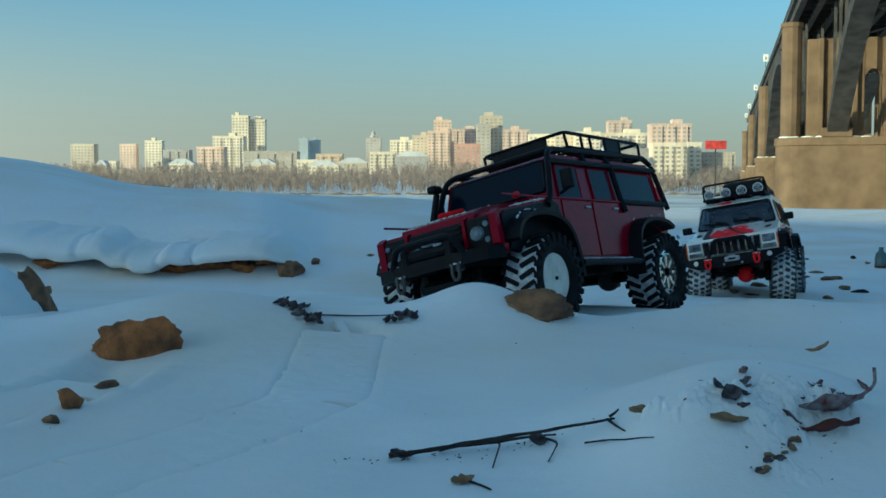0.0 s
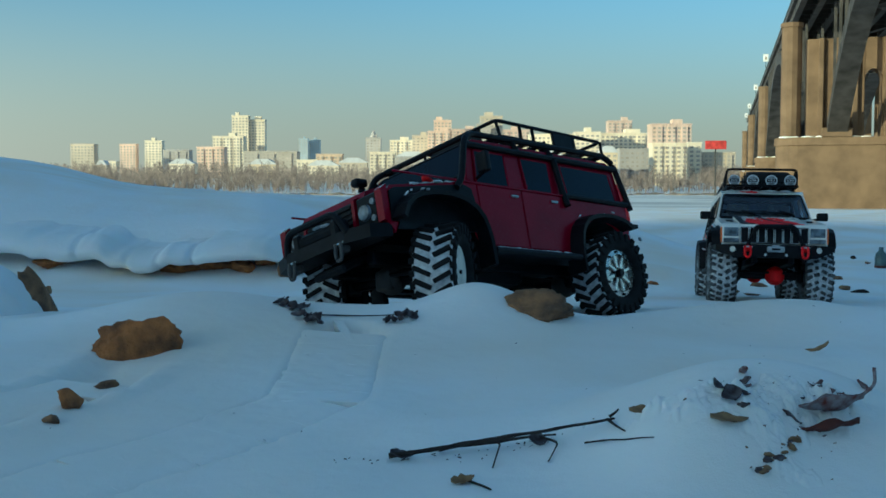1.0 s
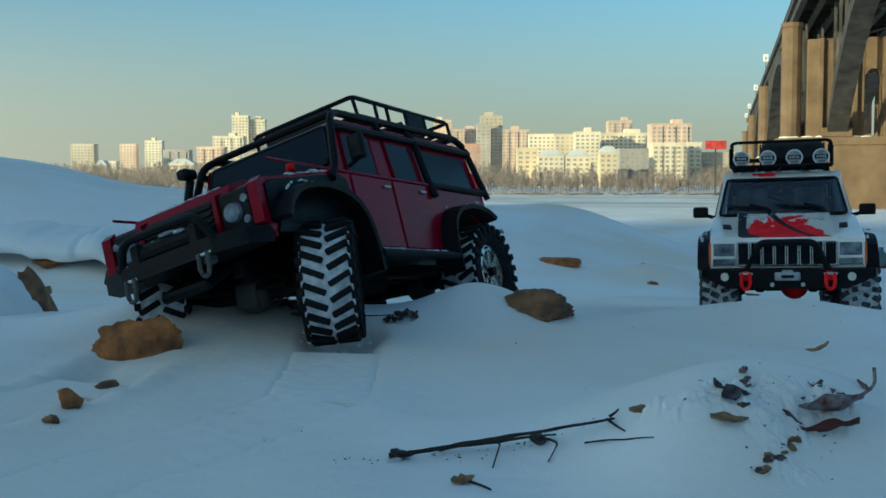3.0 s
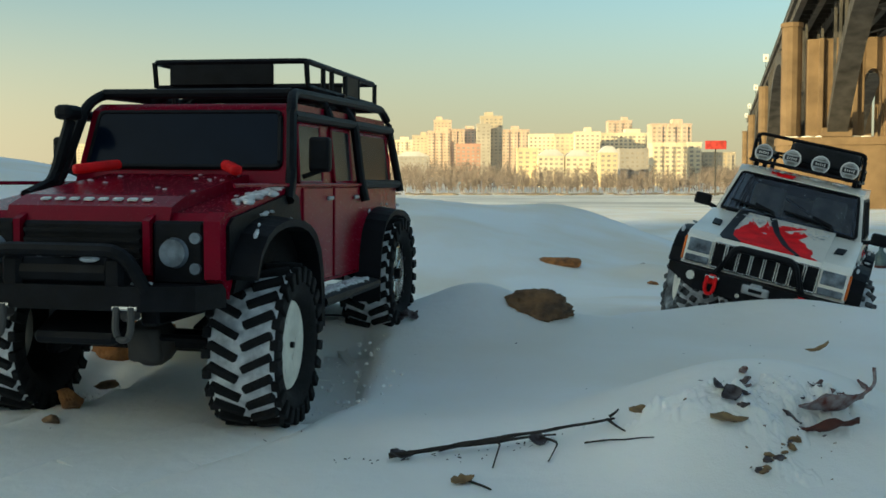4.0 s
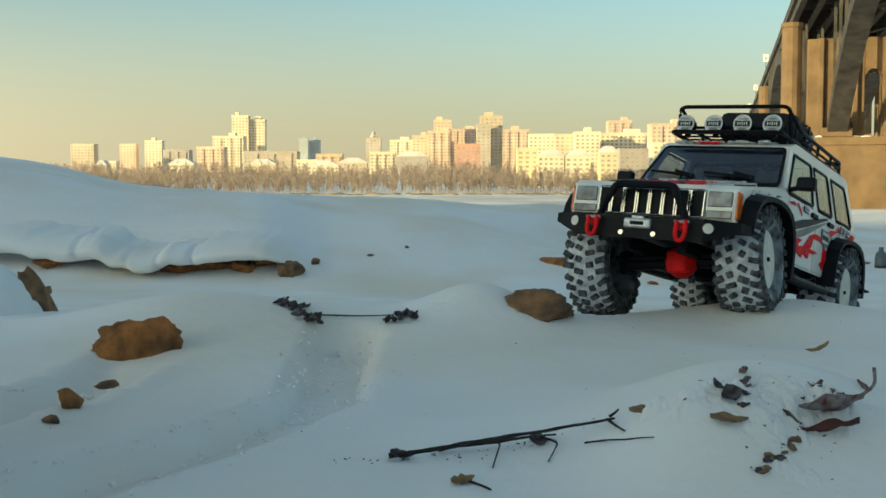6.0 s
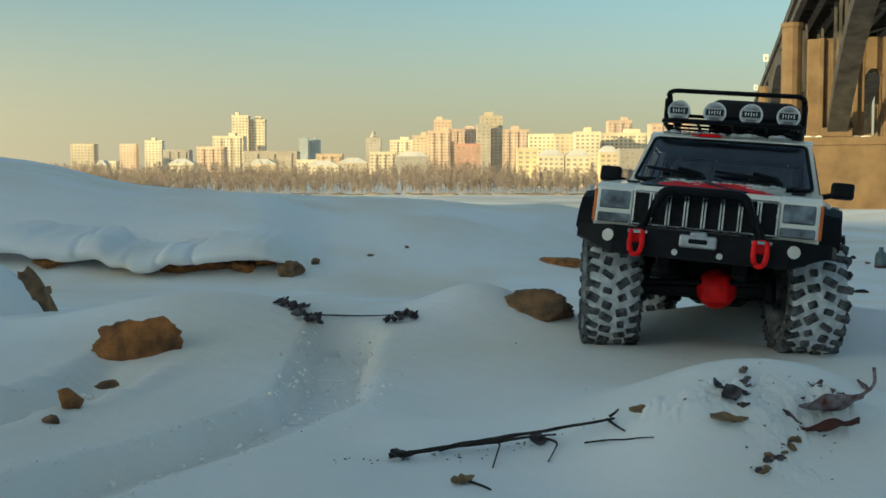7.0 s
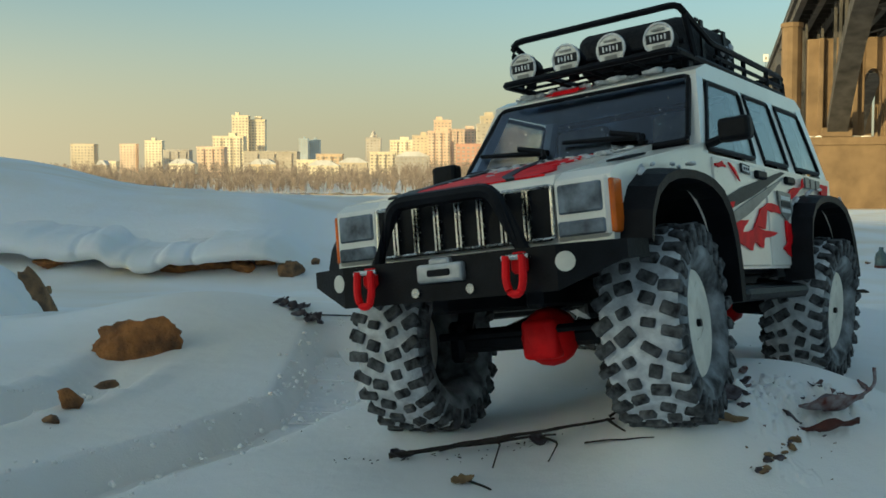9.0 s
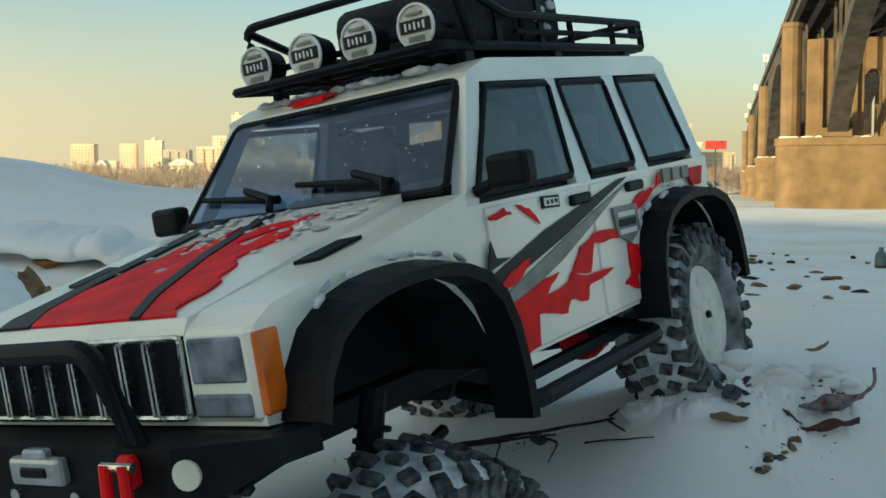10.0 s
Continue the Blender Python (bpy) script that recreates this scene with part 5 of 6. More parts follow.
        tube(bm, [(0.078, s * 0.096, 0.178), (0.077, s * 0.110, 0.182)], 0.003, 6)
        part("wing_mirror", bm, BLACK, car, "black wing mirror")
        flare(car, WB, s * 0.093, 0.079, 0.069, s, 0.021, 0.6, 24, 186)
        flare(car, -WB, s * 0.093, 0.079, 0.069, s, 0.021, 0.6, 4, 176)
        bm = bmesh.new()
        tube(bm, rounded_path([(0.080, s * 0.070, 0.084), (0.078, s * 0.108, 0.076), (-0.080, s * 0.108, 0.076), (-0.082, s * 0.070, 0.084)], 0.012, 3), 0.0048, 8)
        tube(bm, [(0.075, s * 0.085, 0.080), (-0.078, s * 0.085, 0.080)], 0.004, 8)
        part("rock_slider", bm, BLACK, car, "black tubular rock slider")
        for x0, x1 in ((0.078, -0.030), (-0.034, -0.100)):
            bm = bmesh.new()
            box(bm, ((x0 + x1) / 2, s * 0.0975, 0.133), (x0 - x1 - 0.002, 0.0024, 0.074), None, 0.0008)
            part("door", bm, WHITE_PAINT, car, "white door with red splash print")
        for x in (-0.018, -0.090):
            bm = bmesh.new()
            box(bm, (x, s * 0.1002, 0.1635), (0.022, 0.004, 0.006), None, 0.0012)
            part("door_handle", bm, BLACK, car)
    # flank graphics, both sides
    for s in (1, -1):
        fn = (lambda k: lambda u, v, o: (u, k * (0.0990 + o * 1.5), v))(s)
        flash = (("black flash along the doors", BLACK_DECAL, 0.0004, [(0.084, 0.137), (0.080, 0.126), (0.067, 0.132), (0.001, 0.147), (-0.083, 0.1695), (-0.072, 0.1695), (0.025, 0.152)]),
                 ("grey flash along the doors", GREY_DECAL, 0.0005, [(0.080, 0.125), (0.071, 0.119), (0.012, 0.134), (-0.027, 0.147), (-0.080, 0.166), (0.001, 0.146)]),
                 ("black arrow mark", BLACK_DECAL, 0.0006, [(0.078, 0.154), (0.084, 0.140), (0.062, 0.144), (0.075, 0.1455)]))
        for text, m, off, pts in flash:
            decal("graphic", pts, fn, m, car, off, text)
        splashes = ([(0.076, 0.120), (0.069, 0.096), (0.047, 0.097), (0.044, 0.112), (0.029, 0.110), (0.014, 0.107), (0.009, 0.113), (-0.010, 0.109), (-0.016, 0.117), (-0.048, 0.121), (-0.014, 0.122), (0.002, 0.127), (0.010, 0.122), (0.033, 0.120), (0.017, 0.129), (0.040, 0.127)],
                    [(0.082, 0.130), (0.065, 0.137), (0.044, 0.141), (0.055, 0.133), (0.074, 0.128)],
                    [(0.002, 0.126), (-0.011, 0.138), (-0.029, 0.143), (-0.055, 0.142), (-0.060, 0.136), (-0.027, 0.138), (-0.018, 0.123)],
                    [(-0.071, 0.131), (-0.084, 0.129), (-0.086, 0.117), (-0.079, 0.112), (-0.078, 0.103), (-0.060, 0.109), (-0.071, 0.114)],
                    [(-0.074, 0.150), (-0.103, 0.159), (-0.121, 0.159), (-0.130, 0.168), (-0.132, 0.161), (-0.111, 0.155), (-0.081, 0.146)],
                    [(-0.177, 0.166), (-0.206, 0.166), (-0.200, 0.154), (-0.184, 0.154)],
                    [(0.077, 0.165), (0.062, 0.168), (0.055, 0.164), (0.070, 0.163)],
                    [(0.050, 0.168), (0.038, 0.165), (0.029, 0.156), (0.036, 0.160)])
        for k, pts in enumerate(splashes):
            decal("graphic", ragged(pts, 0.0011, 11 + k, 3), fn, RED_DECAL, car, 0.0008, "red splash print")
        decal("sticker", [(0.024, 0.163), (0.006, 0.162), (0.006, 0.1685), (0.024, 0.1695)], fn, BLACK_DECAL, car, 0.0009, "small sticker with a dark rim")
        decal("sticker", [(0.0225, 0.1642), (0.0075, 0.1632), (0.0075, 0.1673), (0.0225, 0.1683)], fn, SIGN_WHITE, car, 0.0011, "pale sticker face")
        for k in range(3):
            decal("print", [(0.0205 - k * 0.0045, 0.1648), (0.018 - k * 0.0045, 0.1647), (0.018 - k * 0.0045, 0.1668), (0.0205 - k * 0.0045, 0.1669)], fn, BLACK_DECAL, car, 0.0013)
        decal("sticker", [(-0.056, 0.154), (-0.088, 0.153), (-0.090, 0.138), (-0.074, 0.131), (-0.058, 0.138)], fn, GREY_DECAL, car, 0.0011, "shield-shaped grey sticker")
        for z0, z1, m in ((0.1505, 0.1475, SIGN_WHITE), (0.1462, 0.142, BLACK_DECAL), (0.1405, 0.1375, SIGN_WHITE)):
            decal("print", [(-0.061, z0), (-0.084, z0 - 0.0006), (-0.084, z1 - 0.0006), (-0.061, z1)], fn, m, car, 0.0014)
        for k, h in enumerate((0.009, 0.0085, 0.008)):
            decal("sticker", [(-0.135 - k * 0.016, 0.1605), (-0.146 - k * 0.016, 0.1605), (-0.147 - k * 0.016, 0.1605 + h), (-0.136 - k * 0.016, 0.1605 + h)], fn, GREY_DECAL, car, 0.0011, "grey printed mark")
    # windscreen glass
    bm = bmesh.new()
    q = [Vector(p) for p in ((0.0905, -0.088, 0.1815), (0.0905, 0.088, 0.1815), (0.0490, 0.077, 0.2335), (0.0490, -0.077, 0.2335))]
    nv = Vector((0.78, 0, 0.62)) * 0.0008
    a, b = [bm.verts.new(p + nv) for p in q], [bm.verts.new(p - nv) for p in q]
    bm.faces.new(a), bm.faces.new(b[::-1])
    for i in range(4):
        bm.faces.new((a[i], b[i], b[(i + 1) % 4], a[(i + 1) % 4]))
    ws = part("windscreen", bm, GLASS, car, "windscreen tinted with the blue of reflected sky, with frost specks")
    ws.visible_shadow = False
    bm = bmesh.new()
    tube(bm, rounded_path([*q, q[0], q[0].lerp(q[1], 0.05)], 0.005, 3), 0.0020, 6)
    part("windscreen_frame", bm, BLACK, ws)
    bm = bmesh.new()
    for k in range(34):
        t, y = rng.random() ** 2, rng.uniform(-0.07, 0.07)
        p = Vector((0.0490, y, 0.2335)).lerp(Vector((0.0905, y * 1.13, 0.1815)), t)
        vs = bmesh.ops.create_icosphere(bm, subdivisions=1, radius=rng.uniform(0.0003, 0.0007))["verts"]
        bmesh.ops.translate(bm, vec=p + nv, verts=vs)
    part("frost", bm, PACKED, ws)
    for y, y2 in ((-0.045, -0.078), (0.03, -0.008)):
        bm = bmesh.new()
        tube(bm, [(0.098, y + 0.028, 0.1845), (0.092, y + 0.024, 0.190), (0.084, y, 0.196)], 0.0022, 6)
        tube(bm, [(0.088, y + 0.026, 0.189), (0.0845, y2, 0.195)], [0.0026, 0.0016], 6)
        part("wiper", bm, BLACK, car, "black windscreen wiper")
    # interior
    bm = bmesh.new()
    box(bm, (-0.06, 0, 0.1725), (0.30, 0.180, 0.003))
    box(bm, (0.066, 0, 0.178), (0.040, 0.165, 0.010), None, 0.003)
    part("cabin_floor", bm, BLACK, car, "dark cabin floor and dashboard")
    for y in (-0.042, 0.042):
        bm = bmesh.new()
        box(bm, (0.010, y, 0.179), (0.050, 0.046, 0.014), None, 0.005, 2)
        box(bm, (-0.018, y, 0.198), (0.013, 0.046, 0.046), Matrix.Rotation(radians(-8), 4, "Y"), 0.005, 2)
        part("seat", bm, TAN, car, "tan seat")
    bm = bmesh.new()
    box(bm, (-0.100, 0, 0.192), (0.014, 0.150, 0.038), None, 0.005, 2)
    part("rear_bench", bm, TAN, car, "tan rear bench")
    bm = bmesh.new()
    for s in (-1, 1):
        tube(bm, rounded_path([(-0.034, s * 0.080, 0.174), (-0.036, s * 0.072, 0.228), (-0.19, s * 0.072, 0.230)], 0.008, 3), 0.0028, 6)
        tube(bm, [(-0.038, s * 0.072, 0.226), (-0.10, s * 0.078, 0.176)], 0.0024, 6)
    tube(bm, [(-0.036, -0.072, 0.228), (-0.036, 0.072, 0.228)], 0.0028, 6)
    tube(bm, [(-0.036, -0.072, 0.226), (-0.036, 0.06, 0.178)], 0.0022, 6)
    part("inner_cage", bm, BLACK, car, "black inner roll bars")
    bm = bmesh.new()
    extrude_poly(bm, [(-0.216, 0.170), (-0.221, 0.172), (-0.204, 0.238), (-0.198, 0.238)], -0.080, 0.080)
    part("tailgate", bm, WHITE_PAINT, car)
    # black sheet added before the tailgate, standing in for the cabin's shade
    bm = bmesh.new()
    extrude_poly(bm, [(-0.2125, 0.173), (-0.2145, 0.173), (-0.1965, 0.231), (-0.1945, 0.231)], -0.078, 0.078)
    part("dark_backing", bm, BLACK, car, "added black sheet standing in for shade in the cabin")
    # tail
    bm = bmesh.new()
    extrude_poly(bm, [(-0.214, -0.108), (-0.236, -0.100), (-0.236, 0.100), (-0.214, 0.108)], 0.090, 0.106, "z")
    soften(bm, 0.002, 1)
    part("rear_bumper", bm, BLACK, car)
    # roof rack
    bm = bmesh.new()
    z0 = 0.2525
    tube(bm, rounded_path([(0.055, 0, z0), (0.055, 0.071, z0), (-0.208, 0.069, z0), (-0.208, -0.069, z0), (0.055, -0.071, z0), (0.055, 0, z0)], 0.006, 3), 0.0026, 6)
    for y in (-0.035, 0, 0.035):
        tube(bm, [(0.055, y, z0 - 0.001), (-0.208, y, z0 - 0.001)], 0.0016, 5)
    for x in (0.02, -0.08, -0.18):
        for s in (-1, 1):
            box(bm, (x, s * 0.066, 0.2475), (0.010, 0.006, 0.010), None, 0.001)
    rack = part("roof_rack", bm, BLACK, car, "black wire roof basket with front hoop")
    for k in range(14):
        x = 0.045 - 0.018 * k
        bm = bmesh.new()
        tube(bm, [(x, -0.070, z0), (x, 0.070, z0)], 0.0013, 5)
        part("wire", bm, BLACK, rack)
    bm = bmesh.new()
    tube(bm, rounded_path([(0.022, -0.0725, z0), (0.036, -0.072, 0.2895), (0.036, 0.072, 0.2895), (0.022, 0.0725, z0)], 0.010, 4), 0.0026, 6)
    for s in (-1, 1):
        tube(bm, rounded_path([(0.036, s * 0.070, 0.2875), (-0.02, s * 0.071, 0.270), (-0.208, s * 0.068, 0.270), (-0.208, s * 0.068, z0)], 0.006, 3), 0.0024, 6)
        for x in (-0.04, -0.1, -0.16):
            tube(bm, [(x, s * 0.069, z0), (x, s * 0.069, 0.270)], 0.0020, 5)
        tube(bm, [(-0.03, s * 0.0695, 0.261), (-0.208, s * 0.068, 0.261)], 0.0018, 5)
        box(bm, (-0.205, s * 0.066, 0.266), (0.012, 0.006, 0.012), None, 0.001)
    tube(bm, [(-0.208, -0.068, 0.270), (-0.208, 0.068, 0.270)], 0.0024, 6)
    tube(bm, [(0.030, -0.069, 0.2635), (0.030, 0.069, 0.2635)], 0.0020, 6)
    part("rail", bm, BLACK, rack, "black tubular rails")
    for y in (-0.0565, -0.0188, 0.0188, 0.0565):
        bm = bmesh.new()
        disc(bm, (0.0385, y, 0.2642), (1, 0, 0.05), 0.0098, 0.012, 20, 0.0114)
        disc(bm, (0.0450, y, 0.2645), (1, 0, 0.05), 0.0118, 0.003, 24)
        box(bm, (0.036, y, 0.2535), (0.006, 0.006, 0.008))
        lamp = part("roof_lamp", bm, BLACK, rack, "round roof spot lamp with printed cover")
        bm = bmesh.new()
        disc(bm, (0.0472, y, 0.2645), (1, 0, 0.05), 0.0108, 0.0015, 24)
        part("cover", bm, SILVER, lamp, "round pale grey lamp cover")
        bm = bmesh.new()
        tube(bm, [(0.0478, y + 0.0112 * math.cos(a), 0.2645 + 0.0112 * math.sin(a)) for a in [2 * math.pi * k / 24 for k in range(25)]], 0.0009, 5)
        part("trim_ring", bm, SIGN_WHITE, lamp, "pale ring")
        bm = bmesh.new()
        box(bm, (0.0482, y, 0.2708), (0.0008, 0.010, 0.0016), None)
        box(bm, (0.0482, y, 0.2582), (0.0008, 0.010, 0.0030), None)
        tagged(part("print", bm, GREY_DECAL, lamp, "grey marks"), kind="stuff")
        bm = bmesh.new()
        box(bm, (0.0482, y, 0.2648), (0.0008, 0.0185, 0.0066), None)
        part("print", bm, BLACK_DECAL, lamp, "black printed band")
        bm = bmesh.new()
        for k in range(5):
            box(bm, (0.0488, y - 0.0056 + k * 0.0028, 0.2648), (0.0006, 0.0011, 0.0040 if k % 2 == 0 else 0.0028))
        part("print", bm, SIGN_WHITE, lamp, "pale marks")
    bm = bmesh.new()
    box(bm, (-0.045, 0.018, 0.272), (0.115, 0.092, 0.036), None, 0.010, 3)
    for v in bm.verts:
        v.co += Vector((0, 0, 0.0022 * math.sin(v.co.x * 90) * math.cos(v.co.y * 70)))
    bag = part("luggage_bag", bm, CANVAS, rack, "black canvas bag strapped to the rack", smooth=True)
    bm = bmesh.new()
    for x in (-0.02, -0.07):
        for e in (-1, 1):
            box(bm, (x, 0.018 + e * 0.0465, 0.272), (0.006, 0.002, 0.034))
        box(bm, (x, 0.018, 0.2905), (0.006, 0.088, 0.002))
    part("strap", bm, BLACK, bag)
    bm = bmesh.new()
    for k in range(8):
        vs = bmesh.ops.create_icosphere(bm, subdivisions=1, radius=1)["verts"]
        q = rng.uniform(0.002, 0.006)
        bmesh.ops.scale(bm, vec=(q * 1.5, 0.0012, q * 0.8), verts=vs)
        bmesh.ops.translate(bm, vec=(rng.uniform(-0.09, -0.06), 0.0645, rng.uniform(0.262, 0.282)), verts=vs)
    tagged(part("snow_patch", bm, PACKED, bag, "snow on the bag", smooth=True), kind="stuff")
    front = make_wheel("wheel", car, "snow-caked black off-road tyre", "snow", True, 0.061, 0.050)
    rear = make_wheel("wheel", car, "snow-caked black off-road tyre", "snow", True, 0.061, 0.050)
    return car, dress(car, front, rear, (WB, -WB), 0.0895, BRIGHT_RED)


white_car, white_gear = build_white()

# ---- stones, twigs and leaves on the snow ----
LEAF_RED = mat("red_brown_leaf", (0.085, 0.022, 0.014), 0.8, scale=60, fine=6, var=0.5, bump=0.6, color2=(0.035, 0.013, 0.010))
LEAF_DARK = mat("dark_leaf", (0.030, 0.016, 0.018), 0.85, scale=190, fine=5, var=0.0, bump=0.8, color2=(0.13, 0.12, 0.13))
LEAF_TAN = mat("tan_leaf", (0.24, 0.16, 0.075), 0.8, scale=60, fine=6, var=0.4, bump=0.6, color2=(0.09, 0.055, 0.03))
LEAF_FROST = mat("frosted_leaf", (0.11, 0.026, 0.017), 0.85, scale=170, fine=5, var=0.0, bump=0.8, color2=(0.28, 0.26, 0.27))
BARK = mat("wet_bark", (0.028, 0.022, 0.018), 0.85, scale=80, fine=6, var=0.5, bump=0.9)
BOTTLE = mat("grey_green_glass", (0.10, 0.14, 0.14), 0.25, scale=40, fine=8, var=0.3, bump=0.05)


def gz(x, y):
    return float(ground(x, y))


def make_rock(x, y, size, material, label, seed, sink=0.3, turn=0.0, cut=0.35, name="rock"):
    """A broken stone, flat-faced, sunk into the snow."""
    rng = random.Random(seed)
    bm = bmesh.new()
    bmesh.ops.create_icosphere(bm, subdivisions=5 if size[0] > 0.06 else 3, radius=1.0)
    planes = []
    for k in range(14):
        n = Vector((rng.gauss(0, 1), rng.gauss(0, 1), rng.gauss(0, 1))).normalized()
        planes.append((n, rng.uniform(0.42, 0.74)))
    off = Vector((seed * 3.1, seed * 1.7, 0))
    for v in bm.verts:
        p = v.co.copy()
        for n, d in planes:
            e = p.dot(n) - d
            if e > 0:
                p -= n * e * 0.985
        p += p.normalized() * (0.06 * noise.noise(p * 2.5 + off) + 0.05 * noise.noise(p * 6 + off) + 0.09 * noise.noise(p * 9 + off) + 0.03 * noise.noise(p * 30 + off))
        v.co = Vector((p.x * size[0] * 0.46, p.y * size[1] * 0.46, p.z * size[2] * 0.46))
    ob = put_mesh(name, bm, material, None, "", True)
    ob.matrix_world = pose(x, y, gz(x, y) + size[2] * (0.5 - sink), 0, 0, turn)
    return tagged(ob, label, "stone")


make_rock(-0.284, 0.980, (0.122, 0.086, 0.092), STONE, "brown angular stone half buried in snow", 3, 0.58, 14)
make_rock(0.103, 1.10, (0.108, 0.060, 0.062), STONE_GREY, "rough grey-brown stone with a dusting of snow", 2, 0.58, -8)
make_rock(-0.270, 0.845, (0.027, 0.018, 0.012), STONE_GREY, "small dark flat stone on the snow", 9, 0.2, 5)
make_rock(-0.277, 0.778, (0.034, 0.026, 0.028), STONE, "small tan broken stone in the snow", 12, 0.30, 35)
make_rock(-0.281, 0.752, (0.016, 0.020, 0.014), STONE_GREY, "small dark chip of stone in the snow", 14, 0.35, 60)
make_rock(0.318, 2.95, (0.235, 0.08, 0.05), STONE, "flat brown stone showing through a snow drift", 17, 0.56, -12)
make_rock(0.575, 3.02, (0.055, 0.04, 0.03), STONE_GREY, "dark stone in the snow", 19, 0.3)
make_rock(0.545, 2.72, (0.045, 0.02, 0.02), STONE, "thin brown stone in the snow", 20, 0.3, -40)
make_rock(-0.385, 2.69, (0.080, 0.06, 0.095), STONE_GREY, "dark brown stone jutting from the snow bank", 22, 0.35, 20)
make_rock(-0.338, 2.78, (0.040, 0.04, 0.026), STONE_GREY, "small stone showing through the snow bank", 24, 0.45, 0)
make_rock(-0.199, 2.87, (0.032, 0.03, 0.022), STONE_GREY, "small stone showing through the snow bank", 26, 0.5, 0)
make_rock(-0.100, 2.95, (0.020, 0.02, 0.014), STONE_GREY, "small stone showing through the snow bank", 28, 0.5, 0)
make_rock(-0.86, 2.28, (0.028, 0.03, 0.035), LEAF_TAN, "small tan stone in the snow", 27, 0.3, 0)
for k, (x, w) in enumerate(((-0.69, 0.16), (-0.60, 0.17), (-0.52, 0.14), (-0.46, 0.09), (-1.02, 0.16))):
    make_rock(x, 2.735 + 0.015 * (k % 2), (w, 0.10, 0.055), STONE, "brown stone under the overhanging snow crust", 30 + k, 0.34, 15 * k, 0.3)


def lobes(name, spots, material, label, category, kind="", square=1.0):
    """Rounded snow forms grown together: one mesh of soft lumps."""
    bm = bmesh.new()
    for x, y, z, a, b, c, q in spots:
        vs = bmesh.ops.create_icosphere(bm, subdivisions=4 if a > 0.03 else 2, radius=1.0)["verts"]
        for v in vs:
            p = v.co.copy()
            p = Vector([math.copysign(abs(q_) ** square, q_) for q_ in p])
            p *= 1 + (0.10 if a > 0.03 else 0.5) * noise.noise(p * 1.8 + Vector((q, 0, 0))) + 0.03 * noise.noise(p * 6 + Vector((q, 3, 0)))
            v.co = Vector((x + p.x * a, y + p.y * b, z + p.z * c))
    return tagged(put_mesh(name, bm, material, None, "", True), label, category, kind=kind)


LIP_X = (-1.9, -1.2, -1.11, -0.97, -0.89, -0.80, -0.74, -0.69, -0.60, -0.52, -0.46, -0.40, -0.35, -0.28)
LIP_Z = (0.05, 0.04, 0.03, 0.012, 0.016, -0.004, -0.012, 0.008, 0.012, 0.016, 0.022, 0.034, 0.030, 0.000)


def build_crust():
    """The overhanging crust of the bank: a long shelf of snow with a rounded, scalloped lip."""
    xs = np.arange(-1.75, -0.285, 0.006)
    zero = xs * 0
    end = smooth(-0.33, -0.46, xs)
    lip = np.interp(xs, LIP_X, LIP_Z) + 0.006 * vnoise(xs, zero, 0.035, 21)
    scallop = np.abs(vnoise(xs, zero, 0.075, 22))
    front = 2.645 + 0.035 * vnoise(xs, zero, 0.19, 23) + 0.018 * (1 - scallop) ** 3 + 0.12 * (1 - end)
    thick = (0.066 + 0.012 * vnoise(xs, zero, 0.16, 24) - 0.007 * (1 - scallop) ** 3) * (0.35 + 0.65 * end)
    rows = []
    for dy, k in ((0.62, -9.0), (0.50, 1.22), (0.36, 1.17), (0.24, 1.10), (0.15, 1.03), (0.085, 0.92), (0.045, 0.78), (0.018, 0.60), (0.004, 0.42), (0.0, 0.28), (0.006, 0.13), (0.022, 0.02), (0.05, 0.0), (0.10, 0.05), (0.16, 0.10)):
        y = front + dy
        g = ground(xs, y)
        if k < 0:
            z = g - 0.03
        else:
            z = lip + thick * k
            if dy > 0.1 and k > 0.5:
                w = (dy - 0.1) / 0.4
                z = z * (1 - w) + (g + 0.006 - 0.016 * w) * w
            z = z * end + (1 - end) * np.minimum(z, g - 0.006)
        rows.append(np.stack([xs, y + 0.006 * vnoise(xs, y, 0.05, 25), z + 0.004 * vnoise(xs, y, 0.06, 26)], -1))
    co = np.stack(rows).reshape(-1, 3)
    nr, nc = len(rows), len(xs)
    faces = [(r * nc + c, r * nc + c + 1, (r + 1) * nc + c + 1, (r + 1) * nc + c) for r in range(nr - 1) for c in range(nc - 1)]
    me = bpy.data.meshes.new("snow_crust")
    me.from_pydata(co.tolist(), [], faces)
    me.materials.append(SNOW)
    me.shade_smooth()
    tagged(new("snow_crust", me), "overhanging rounded snow crust along the bank", "snow bank", kind="structure")


build_crust()

# the snow-capped slab
slab = make_rock(-0.560, 1.50, (0.042, 0.09, 0.20), STONE_GREY, "leaning brown stone slab at the edge of a snow drift", 41, 0.42, 0, 0.25, "boulder")
slab.matrix_world = pose(-0.584, 1.53, 0.020, 0, -24, 4)
cap = lobes("snow_block", [(-0.762, 1.49, 0.000, 0.185, 0.085, 0.104, 3.0)], SNOW, "thick rounded snow cap on a slab", "snow", "", 0.62)

for v in cap.data.vertices:
    v.co.x += (0.02 - v.co.z) * 0.38


